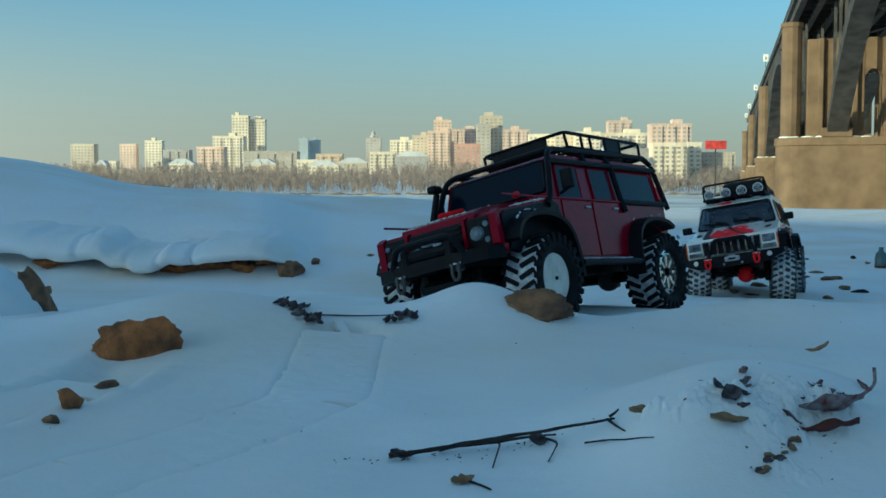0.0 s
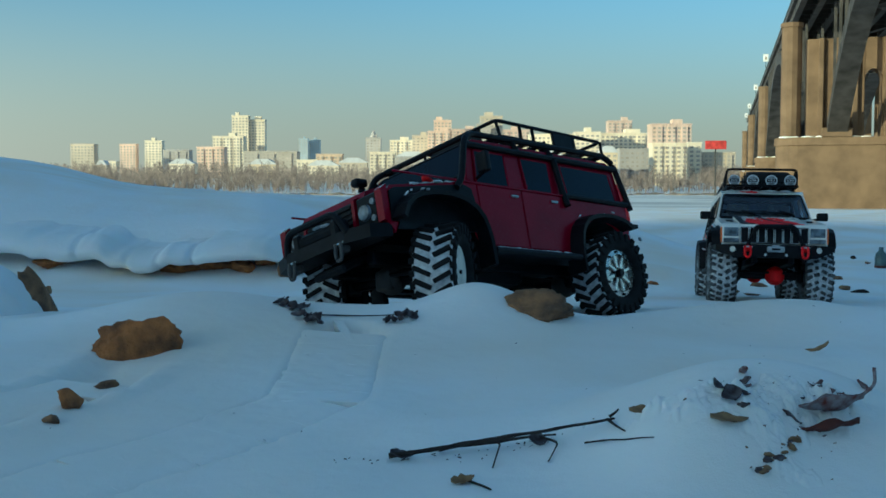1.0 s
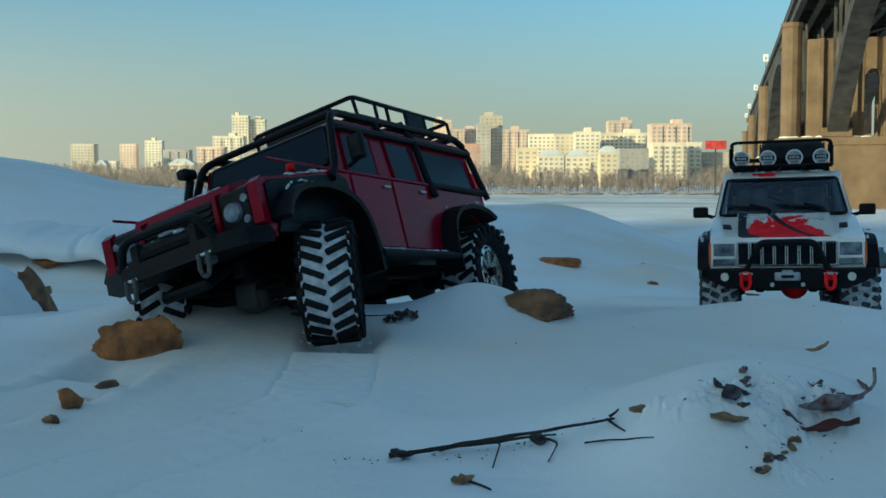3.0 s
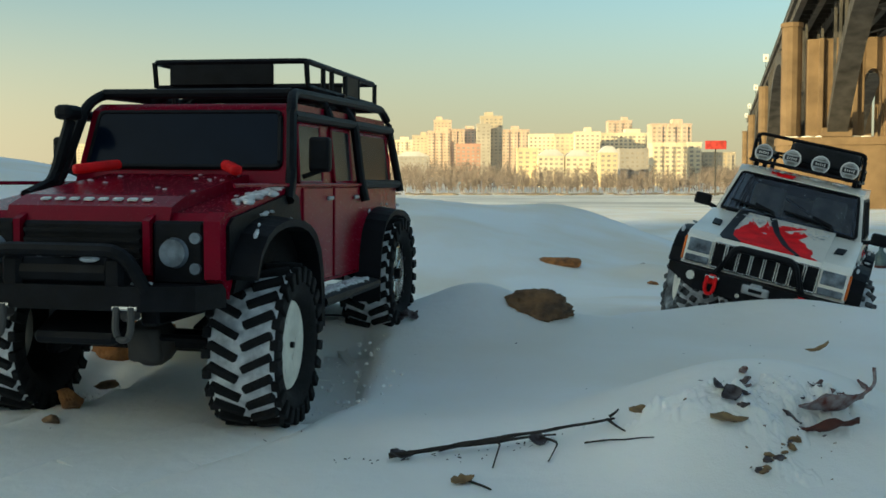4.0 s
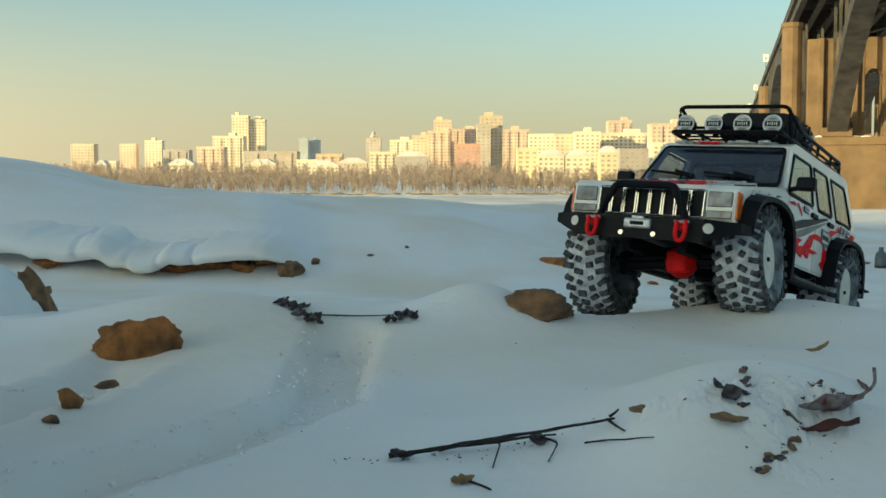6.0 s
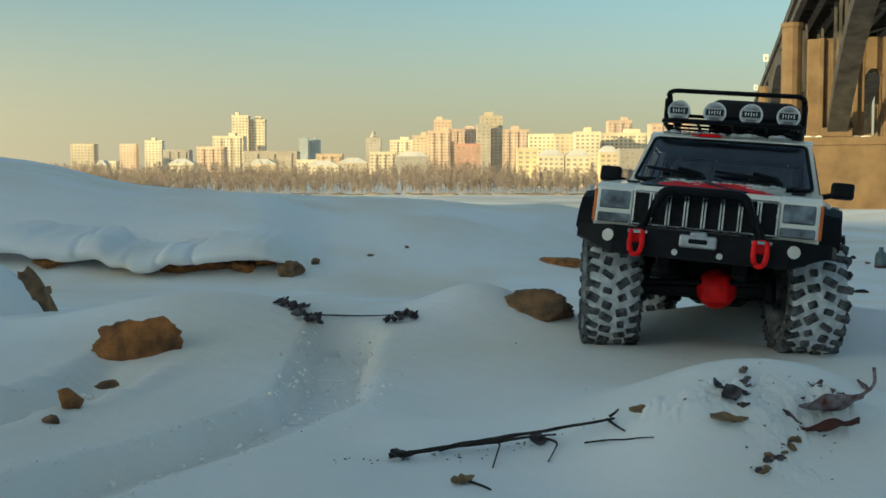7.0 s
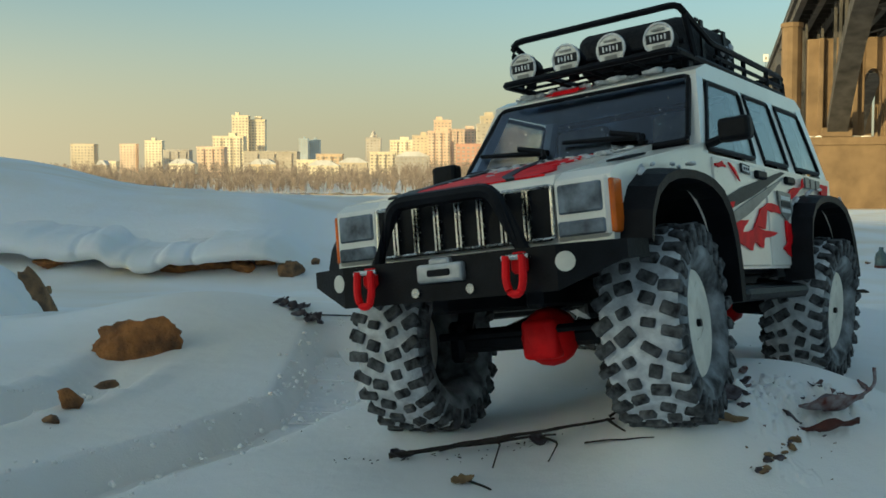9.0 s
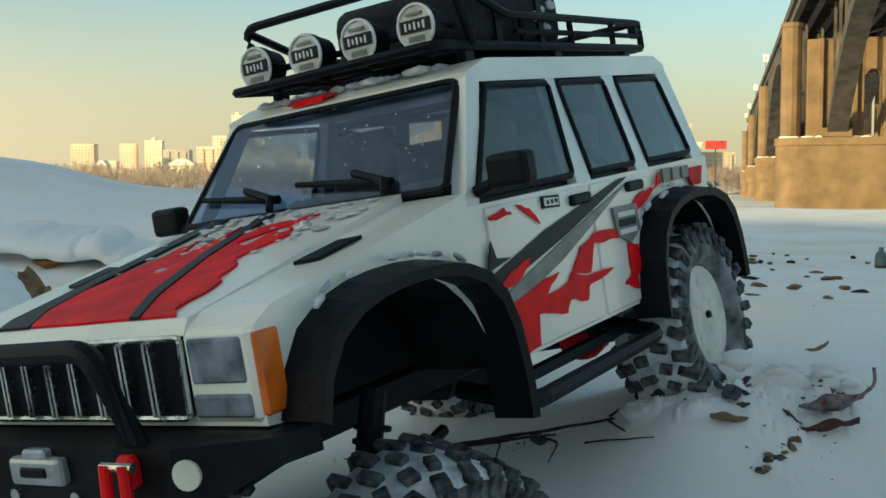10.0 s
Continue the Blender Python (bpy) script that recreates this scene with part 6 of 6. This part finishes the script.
def make_leaf(name, m, length, width, curl, fold, material, label, stem=0.0, tip=0.0):
    """A dry curled leaf with thickness, its stem along -x."""
    bm = bmesh.new()
    nu, nv, th = 12, 6, 0.0006
    grid = {}
    for side in (0, 1):
        for i in range(nu + 1):
            u = i / nu
            w = width * (math.sin(math.pi * min(1, u * 0.94 + 0.05)) ** 0.8) * (1 - 0.25 * u) * (1 + 0.35 * noise.noise(Vector((u * 5.5, length * 700, m.translation.x * 90))))
            for j in range(nv + 1):
                v = (j / nv - 0.5) * 2
                x, y = length * (u - 0.5), w * v / 2
                z = 0.07 * length * noise.noise(Vector((u * 3, v * 1.6, m.translation.y * 300))) + fold * abs(v) ** 1.5 * w + curl * (2 * u - 1) ** 2 * length + 0.02 * length * math.sin(9 * u + 3 * v) + tip * max(0, u - 0.7) ** 2 * length * 6
                grid[side, i, j] = bm.verts.new((x, y, z - side * th))
    for i in range(nu):
        for j in range(nv):
            bm.faces.new([grid[0, a, b] for a, b in ((i, j), (i + 1, j), (i + 1, j + 1), (i, j + 1))])
            bm.faces.new([grid[1, a, b] for a, b in ((i, j), (i, j + 1), (i + 1, j + 1), (i + 1, j))])
    for i in range(nu):
        for j in (0, nv):
            bm.faces.new([grid[0, i, j], grid[0, i + 1, j], grid[1, i + 1, j], grid[1, i, j]])
    for j in range(nv):
        for i in (0, nu):
            bm.faces.new([grid[0, i, j], grid[0, i, j + 1], grid[1, i, j + 1], grid[1, i, j]])
    if stem:
        z0 = curl * length
        tube(bm, rounded_path([(-length / 2 + 0.002, 0, z0), (-length / 2 - stem * 0.6, 0, z0 + stem * 0.35), (-length / 2 - stem * 0.7, 0, z0 + stem)], 0.004, 3), [0.0011] * 6 + [0.0009], 6)
    ob = put_mesh(name, bm, material, None, "", True)
    ob.matrix_world = m
    return tagged(ob, label, "leaf")


def on(x, y, dz=0.0):
    return x, y, gz(x, y) + dz


make_leaf("curled_leaf", pose(*on(0.242, 0.648, 0.012), 14, 6, 194), 0.046, 0.022, 0.11, 0.42, LEAF_FROST, "curled red-brown dry leaf with snow on top", 0.016)
make_leaf("curled_leaf", pose(*on(0.238, 0.641, 0.006), 30, 4, 190), 0.040, 0.015, 0.05, 0.10, LEAF_RED, "red-brown dry leaf under snow", 0.0)
for k, (dx, dy, L) in enumerate(((0.0, 0.0, 0.015), (-0.007, 0.006, 0.011), (0.009, 0.004, 0.010), (0.006, -0.006, 0.009))):
    make_leaf("dry_leaf", pose(*on(0.176 + dx, 0.640 + dy, 0.004), 50 - 12 * k, -12 + 9 * k, 20 + 40 * k), L, L * 0.8, 0.15, 0.35, LEAF_DARK, "dark purple-brown frosted leaf standing in snow")
make_leaf("dry_leaf", pose(0.171, 0.626, gz(0.171, 0.626) + 0.002, 24, 5, 8), 0.024, 0.010, 0.08, 0.2, LEAF_TAN, "tan dry leaf under a snow cap")
make_leaf("dry_leaf", pose(*on(0.126, 0.655, 0.001), 24, 4, 5), 0.020, 0.008, 0.08, 0.2, LEAF_TAN, "tan leaf showing through snow")
make_leaf("dry_leaf", pose(*on(0.337, 0.943, 0.006), 60, 20, 160), 0.022, 0.005, 0.3, 0.3, LEAF_TAN, "thin curled leaf on the snow")
make_leaf("dry_leaf", pose(*on(0.012, 0.630, 0.001), 30, -10, 15), 0.015, 0.008, 0.2, 0.4, LEAF_TAN, "tan crumpled leaf half under snow")
make_leaf("dry_leaf", pose(*on(0.256, 0.668, 0.004), 50, 10, 60), 0.012, 0.008, 0.15, 0.3, LEAF_RED, "reddish leaf half under snow")
for k in range(16):
    r = random.Random(800 + k)
    x, y = r.gauss(0.222, 0.026), r.gauss(0.668, 0.018)
    L = r.uniform(0.007, 0.015)
    make_leaf("dry_leaf", pose(*on(x, y, 0.001), r.uniform(-50, 50), r.uniform(-35, 35), r.uniform(0, 360)), L, L * 0.55, 0.15, 0.3, (LEAF_FROST, LEAF_DARK, LEAF_FROST)[k % 3], "small dark frosted leaf half buried in snow")
# crumbled bark strip and leaf snow caps
rng = random.Random(33)
for k in range(20):
    t = k / 19
    x, y = 0.186 + 0.032 * t + rng.gauss(0, 0.0018), 0.607 + 0.027 * t + rng.gauss(0, 0.0022)
    q = rng.uniform(0.004, 0.009)
    make_rock(x, y, (q * 1.3, q * 0.8, q * 0.7), LEAF_TAN if k % 3 else LEAF_DARK, "crumb of rotten bark half buried in snow", 60 + k, 0.3, rng.uniform(0, 180), 0.35, "bark_crumb")


def build_crumble():
    """Loose crumbly snow heaped over the dry leaves on the mound."""
    xs, ys = np.arange(0.105, 0.305, 0.0009), np.arange(0.596, 0.715, 0.0009)
    gx, gy = np.meshgrid(xs, ys)
    heap = sum(h * gauss(gx, gy, cx, cy, sx, sy) for cx, cy, sx, sy, h in ((0.222, 0.664, 0.036, 0.022, 1.0), (0.197, 0.634, 0.022, 0.013, 1.0), (0.172, 0.652, 0.022, 0.010, 0.9), (0.128, 0.650, 0.018, 0.008, 0.9),
                                                                          (0.200, 0.608, 0.026, 0.008, 0.7), (0.252, 0.670, 0.022, 0.012, 0.9), (0.149, 0.634, 0.016, 0.007, 0.6)))
    heap = np.clip(heap, 0, 1.1)
    lumps = sum(a * np.abs(vnoise(gx + 0.3 * q, gy, q, 40 + i)) for i, (q, a) in enumerate(((0.017, 0.0050), (0.0085, 0.0056), (0.0046, 0.0042), (0.0028, 0.0024))))
    z = ground(gx, gy) - 0.0022 + heap * (lumps * 0.80 + 0.0008)
    co = np.stack([gx, gy, z], -1).reshape(-1, 3)
    ny, nx = gx.shape
    i = np.arange(nx * ny).reshape(ny, nx)
    faces = np.stack([i[:-1, :-1], i[:-1, 1:], i[1:, 1:], i[1:, :-1]], -1).reshape(-1, 4)
    me = bpy.data.meshes.new("snow_heap")
    me.from_pydata(co.tolist(), [], faces.tolist())
    me.materials.append(SNOW)
    me.shade_smooth()
    tagged(new("snow_heap", me), "loose crumbly snow lying on dry leaves", "snow", kind="stuff")


build_crumble()


def make_branch(pts, r, label, twigs=()):
    br = thing("branch", label, "branch", Matrix.Translation(pts[0]))
    o = Vector(pts[0])
    bm = bmesh.new()
    path = rounded_path([Vector(p) - o for p in pts], 0.01, 3)
    n = len(path)
    rr = [r * (1 - 0.5 * i / n) * (1 + 0.25 * noise.noise(Vector((i * 1.7, r * 900, 0)))) for i in range(n)]
    tube(bm, path, rr, 7)
    part("stem", bm, BARK, br, smooth=True)
    for tw in twigs:
        bm = bmesh.new()
        q = rounded_path([Vector(p) - o for p in tw], 0.004, 3)
        tube(bm, q, [r * 0.62 * (1 - 0.5 * i / len(q)) for i in range(len(q))], 6)
        part("twig", bm, BARK, br, smooth=True)
    return br


def along(a, b, n, lift, wob, seed):
    rng = random.Random(seed)
    out = []
    for i in range(n + 1):
        t = i / n
        x, y = a[0] + (b[0] - a[0]) * t, a[1] + (b[1] - a[1]) * t
        out.append((x + rng.uniform(-wob, wob), y + rng.uniform(-wob, wob), gz(a[0], a[1]) * (1 - t) + gz(b[0], b[1]) * t + lift + rng.uniform(-wob, wob) * 0.6))
    return out


make_branch(along((-0.034, 0.665), (0.111, 0.674), 9, 0.0028, 0.0008, 1), 0.0017, "thin black branch lying on the snow", [along((0.107, 0.679), (0.112, 0.647), 3, 0.002, 0.001, 11), along((0.108, 0.678), (0.115, 0.682), 2, 0.004, 0.001, 12)])
b2 = along((-0.004, 0.675), (0.074, 0.683), 6, 0.003, 0.001, 2)
make_branch(b2, 0.0014, "thin forked black twig lying on the snow",
            [[b2[3], (0.037, 0.677, gz(0.037, 0.677) + 0.004), (0.031, 0.651, gz(0.031, 0.651) + 0.001)], [b2[5], (0.074, 0.669, gz(0.074, 0.669) + 0.004), (0.066, 0.653, gz(0.066, 0.653) + 0.001)]])
make_branch(along((0.089, 0.658), (0.126, 0.626), 5, 0.003, 0.0012, 5), 0.0007, "thin bent grass stalk on the snow")
make_branch(along((0.010, 0.638), (0.028, 0.618), 4, 0.001, 0.001, 6), 0.0011, "thin black twig on the snow")
make_branch(along((-0.125, 1.075), (-0.045, 1.085), 5, 0.002, 0.0015, 7), 0.0009, "thin twig on the snow")
make_branch(along((-0.27, 1.30), (-0.16, 1.27), 5, 0.012, 0.002, 8), 0.001, "thin twig on the snow")
make_leaf("dry_leaf", pose(*on(0.061, 0.679, 0.003), 50, 10, 20), 0.014, 0.010, 0.2, 0.3, LEAF_DARK, "dark crumpled leaf on a twig")
make_leaf("dry_leaf", pose(*on(-0.027, 0.667, 0.002), 20, 10, 20), 0.016, 0.010, 0.2, 0.3, LEAF_DARK, "dark crumpled leaf on the snow")
for k in range(30):
    r = random.Random(400 + k)
    x, y = ((-0.168, 1.110), (-0.150, 1.095), (-0.135, 1.062), (-0.128, 1.055), (-0.057, 1.068), (-0.036, 1.082))[k % 6]
    L = r.uniform(0.010, 0.019)
    make_leaf("dry_leaf", pose(*on(x + r.gauss(0, 0.005), y + r.gauss(0, 0.004), 0.003), r.uniform(-60, 60), r.uniform(-40, 40), r.uniform(0, 360)), L, L * 0.6, 0.2, 0.4, LEAF_DARK, "dark crumpled frosted leaf on the snow")


def litter(name, label, seed, n, spread, size, material):
    """Flecks of bark and leaf strewn on the snow."""
    rng = random.Random(seed)
    bm = bmesh.new()
    for k in range(n):
        x, y = spread(rng)
        s = rng.uniform(*size)
        vs = bmesh.ops.create_icosphere(bm, subdivisions=1, radius=1)["verts"]
        e = rng.uniform(1.2, 4.0)
        bmesh.ops.scale(bm, vec=(s * e * 0.6, s * 0.6, s * 0.3), verts=vs)
        bmesh.ops.rotate(bm, cent=(0, 0, 0), matrix=Euler((rng.uniform(-0.5, 0.5), rng.uniform(-0.4, 0.4), rng.uniform(0, 6.28))).to_matrix(), verts=vs)
        bmesh.ops.translate(bm, vec=(x, y, gz(x, y) + s * 0.1), verts=vs)
    tagged(put_mesh(name, bm, material), label, "litter", kind="stuff")


litter("leaf_litter", "dark flecks of leaf and bark on the snow mound", 51, 26, lambda r: (r.gauss(0.215, 0.022), r.gauss(0.664, 0.014)), (0.0006, 0.0016), LEAF_DARK)
litter("leaf_litter", "tan flecks of leaf and bark on the snow", 52, 16, lambda r: (r.gauss(0.20, 0.03), r.gauss(0.625, 0.018)), (0.0006, 0.002), LEAF_TAN)
litter("leaf_litter", "dark flecks along the twigs", 53, 40, lambda r: ((lambda t: (-0.07 + 0.2 * t, 0.662 + 0.03 * t + r.gauss(0, 0.004)))(r.random())), (0.0005, 0.0013), BARK)
litter("leaf_litter", "specks of dirt on the snow", 54, 60, lambda r: (r.uniform(-0.45, 0.45), r.uniform(0.7, 1.5)), (0.0004, 0.0012), LEAF_DARK)
for k in range(26):
    r = random.Random(700 + k)
    y = r.uniform(2.4, 4.6)
    x = y * r.uniform(0.27, 0.42)
    make_rock(x, y, (r.uniform(0.02, 0.08), r.uniform(0.012, 0.03), r.uniform(0.01, 0.022)), (STONE_GREY, LEAF_TAN, BARK)[k % 3], "dark piece of driftwood or bark on the snow", 100 + k, 0.25, r.uniform(-60, 60), 0.3, "driftwood")
# a discarded bottle
bottle = thing("bottle", "grey-green bottle standing in the snow", "bottle", Matrix.Translation(on(1.475, 3.55, -0.008)))
bm = bmesh.new()
prof = [(0.0, 0.0), (0.019, 0.0), (0.020, 0.004), (0.020, 0.045), (0.017, 0.056), (0.008, 0.066), (0.007, 0.078), (0.0, 0.078)]
rings = [[bm.verts.new((max(q, 0.0002) * math.cos(a), max(q, 0.0002) * math.sin(a), z)) for a in [2 * math.pi * k / 16 for k in range(16)]] for q, z in prof]
for a, b in zip(rings, rings[1:]):
    for k in range(16):
        bm.faces.new((a[k], a[(k + 1) % 16], b[(k + 1) % 16], b[k]))
part("glass", bm, BOTTLE, bottle, smooth=True)
bm = bmesh.new()
disc(bm, (0, 0, 0.010), (0, 0, 1), 0.0206, 0.014, 16)
part("label_band", bm, LEAF_RED, bottle, "dark red band")

# ---- snow that the wheels press down ----
RUT_PIECES = []
CLODS = []


def rut_pieces(line, rng):
    """Slabs of untouched snow over a wheel's way, each pressed down as the wheel comes over it."""
    step = 4
    for i in range(0, len(line) - step, step):
        seg = line[i:i + step + 1]
        c = seg[:, :2].mean(0)
        if not 0.42 < c[1] < 1.13 or np.hypot(c[0] + 0.27, c[1] - 0.95) < 0.085:
            continue
        d = seg[-1, :2] - seg[0, :2]
        d = d / (np.hypot(*d) + 1e-9)
        half = np.hypot(*(seg[-1, :2] - seg[0, :2])) / 2 + 0.0015
        side = np.array([-d[1], d[0]])
        us, vs = np.linspace(-0.046, 0.046, 15), np.linspace(-half, half, 7)
        bm = bmesh.new()
        top, low = {}, {}
        zc = gz(*c)
        for a, u in enumerate(us):
            for b, v in enumerate(vs):
                p = c + side * u + d * v
                z = gz(*p) - zc + 0.0003 + 0.0022 * noise.noise(Vector((p[0] * 95, p[1] * 95, 0))) * max(0, 1 - abs(v / half)) ** 0.3 - 0.005 * min(1, max(0, (abs(u) - 0.036) / 0.010)) ** 2
                top[a, b] = bm.verts.new((p[0] - c[0], p[1] - c[1], z))
                low[a, b] = bm.verts.new((p[0] - c[0], p[1] - c[1], z - 0.010))
        for a in range(14):
            for b in range(6):
                bm.faces.new((top[a, b], top[a + 1, b], top[a + 1, b + 1], top[a, b + 1]))
                bm.faces.new((low[a, b], low[a, b + 1], low[a + 1, b + 1], low[a + 1, b]))
        edge = {k: bm.verts.new(v.co) for k, v in top.items() if k[0] in (0, 14) or k[1] in (0, 6)}
        for a in range(14):
            for b in (0, 6):
                bm.faces.new((edge[a, b], edge[a + 1, b], low[a + 1, b], low[a, b]))
        for b in range(6):
            for a in (0, 14):
                bm.faces.new((edge[a, b], edge[a, b + 1], low[a, b + 1], low[a, b]))
        ob = put_mesh("snow_slab", bm, SNOW, None, "", True)
        ob.matrix_world = Matrix.Translation((c[0], c[1], zc))
        tagged(ob, "slab of snow pressed down by a wheel", "snow", "snow slabs along the wheel track")
        RUT_PIECES.append((ob, (c[0], c[1], zc), float(seg[:, 2].mean()), rng.uniform(0.0235, 0.0265), rng.uniform(-2, 2), rng.uniform(-2, 2)))
        # clods that the wheel throws up beside it
        bm = bmesh.new()
        for k in range(22):
            u = rng.choice((-1, 1)) * rng.gauss(0.036, 0.010) if k % 3 else rng.uniform(-0.03, 0.03)
            p = side * u + d * rng.uniform(-half, half) * 1.3
            q = rng.uniform(0.0005, 0.0013) + 0.0016 * rng.random() ** 4
            vs = bmesh.ops.create_icosphere(bm, subdivisions=1, radius=1.0)["verts"]
            for v in vs:
                v.co *= 1 + 0.8 * noise.noise(v.co * 1.6 + Vector((k * 3.0, i * 1.0, 0)))
                v.co = Vector((p[0] + v.co.x * q, p[1] + v.co.y * q * 0.9, gz(*(c + p)) - zc + (q * 0.2 if k % 3 else -0.019) + v.co.z * q * 0.8))
        clods = put_mesh("snow_clods", bm, SNOW, None, "", True)
        tagged(clods, "crumbled snow clods along the wheel track", "snow", "snow clods along the wheel track", "stuff")
        CLODS.append((clods, (c[0], c[1], zc), float(seg[:, 2].mean())))


for n, line in enumerate(RUTS):
    rut_pieces(line, random.Random(90 + n))

HEAPS = []
for k, (x, y, a, b, c, t) in enumerate(((0.150, 0.672, 0.030, 0.020, 0.013, 9.55), (0.188, 0.690, 0.034, 0.022, 0.016, 9.25), (0.220, 0.684, 0.026, 0.018, 0.011, 9.15), (0.255, 0.690, 0.032, 0.020, 0.012, 9.05), (0.128, 0.655, 0.020, 0.012, 0.008, 9.7))):
    r = random.Random(950 + k)
    spots = [(0, 0, 0, a * 0.8, b * 0.8, c, k * 5.0)]
    for j in range(22):
        w, v = r.gauss(0, 0.5), r.gauss(0, 0.45)
        q = r.uniform(0.10, 0.34) * max(0.3, 1 - abs(w))
        spots.append((w * a, v * b, c * max(0, 0.85 - w * w - v * v), a * q, b * q * 1.2, c * q * 1.3, j * 3.0 + k))
    heap = lobes("snow_pile", spots, SNOW, "soft pile of snow thrown up by a wheel", "snow")
    heap["group"] = "snow piles behind the wheel"
    HEAPS.append((heap, (x, y, gz(x, y) - c * 0.15), c * 2.2, t))

RED_STEER = ((0, 0), (0.5, 10), (1, 30), (1.5, 40), (2.7, 36), (3.8, 12), (4.2, -8), (4.5, -14), (5, -8), (10, 0))
WHITE_STEER = ((0, 8), (1, 0), (2.5, -4), (3.8, 15), (4.2, 28), (4.7, 8), (5.5, -6), (6.3, 10), (6.8, 24), (7.2, 5), (7.5, -10), (8.2, 8), (8.9, 10), (9.2, -2), (9.5, -16), (9.8, -12), (10, -12))


# ---- the driving ----
def way_at(way, t):
    rows = np.array(way)
    return [float(np.interp(t, rows[:, 0], rows[:, k])) for k in range(1, 7)]


def drive(car, gear, way, steer, radius, low=0.03, sag=((0, 0), (10, 0))):
    """Key a car's body, its turning, steering and springing wheels, and its axles."""
    walk(car, [(t, pose(*p)) for t, *p in way])
    times = [k * 0.1 for k in range(101)]
    bodies = [pose(*way_at(way, t)) for t in times]
    for x, track, left, right, axle in gear:
        spin, rows = 0.0, ([], [], [])
        for k, (t, m) in enumerate(zip(times, bodies)):
            if k:
                step = m.translation - bodies[k - 1].translation
                spin += step.dot(m.to_3x3() @ Vector((1, 0, 0))) / radius
            heights = []
            for s in (1, -1):
                c = m @ Vector((x, s * track, 0.06))
                want = float(ground(c.x, c.y)) + radius - 0.006
                heights.append(min(0.084, max(low, 0.06 + (want - c.z))) + float(np.interp(t, *zip(*sag))))
            tilt = math.atan2(heights[0] - heights[1], 2 * track)
            turn = float(np.interp(t, *zip(*steer))) if x > 0 else 0.0
            for i, s in enumerate((1, -1)):
                r = Matrix.Translation((x, s * track, heights[i])) @ Matrix.Rotation(tilt, 4, "X") @ Matrix.Rotation(radians(turn), 4, "Z")
                if s < 0:
                    r = r @ Matrix.Rotation(math.pi, 4, "Z")
                rows[i].append((t, r @ Matrix.Rotation(spin * s, 4, "Y")))
            rows[2].append((t, Matrix.Translation((x, 0, sum(heights) / 2)) @ Matrix.Rotation(tilt, 4, "X")))
        for ob, rr in zip((left, right, axle), rows):
            walk(ob, rr)


def motions():
    drive(red_car, red_gear, RED_WAY, RED_STEER, 0.060, 0.051)
    drive(white_car, white_gear, WHITE_WAY, WHITE_STEER, 0.061, 0.03, ((0, 0), (9, 0), (10, -0.012)))
    for ob, (x, y, z), t, drop, rx, ry in RUT_PIECES:
        up, down = pose(x, y, z), pose(x, y, z - drop, rx, ry)
        walk(ob, [(0.0, up), (t - 0.12, up), (t + 0.06, down), (10.0, down)])
    for ob, (x, y, z), t in CLODS:
        low, up = pose(x, y, z - 0.036), pose(x, y, z)
        walk(ob, [(0.0, low), (t - 0.05, low), (t + 0.15, up), (10.0, up)])
    for ob, (x, y, z), sunk, t in HEAPS:
        low, up = pose(x, y, z - sunk), pose(x, y, z)
        walk(ob, [(0.0, low), (t - 0.1, low), (t + 0.25, up), (10.0, up)])


motions()
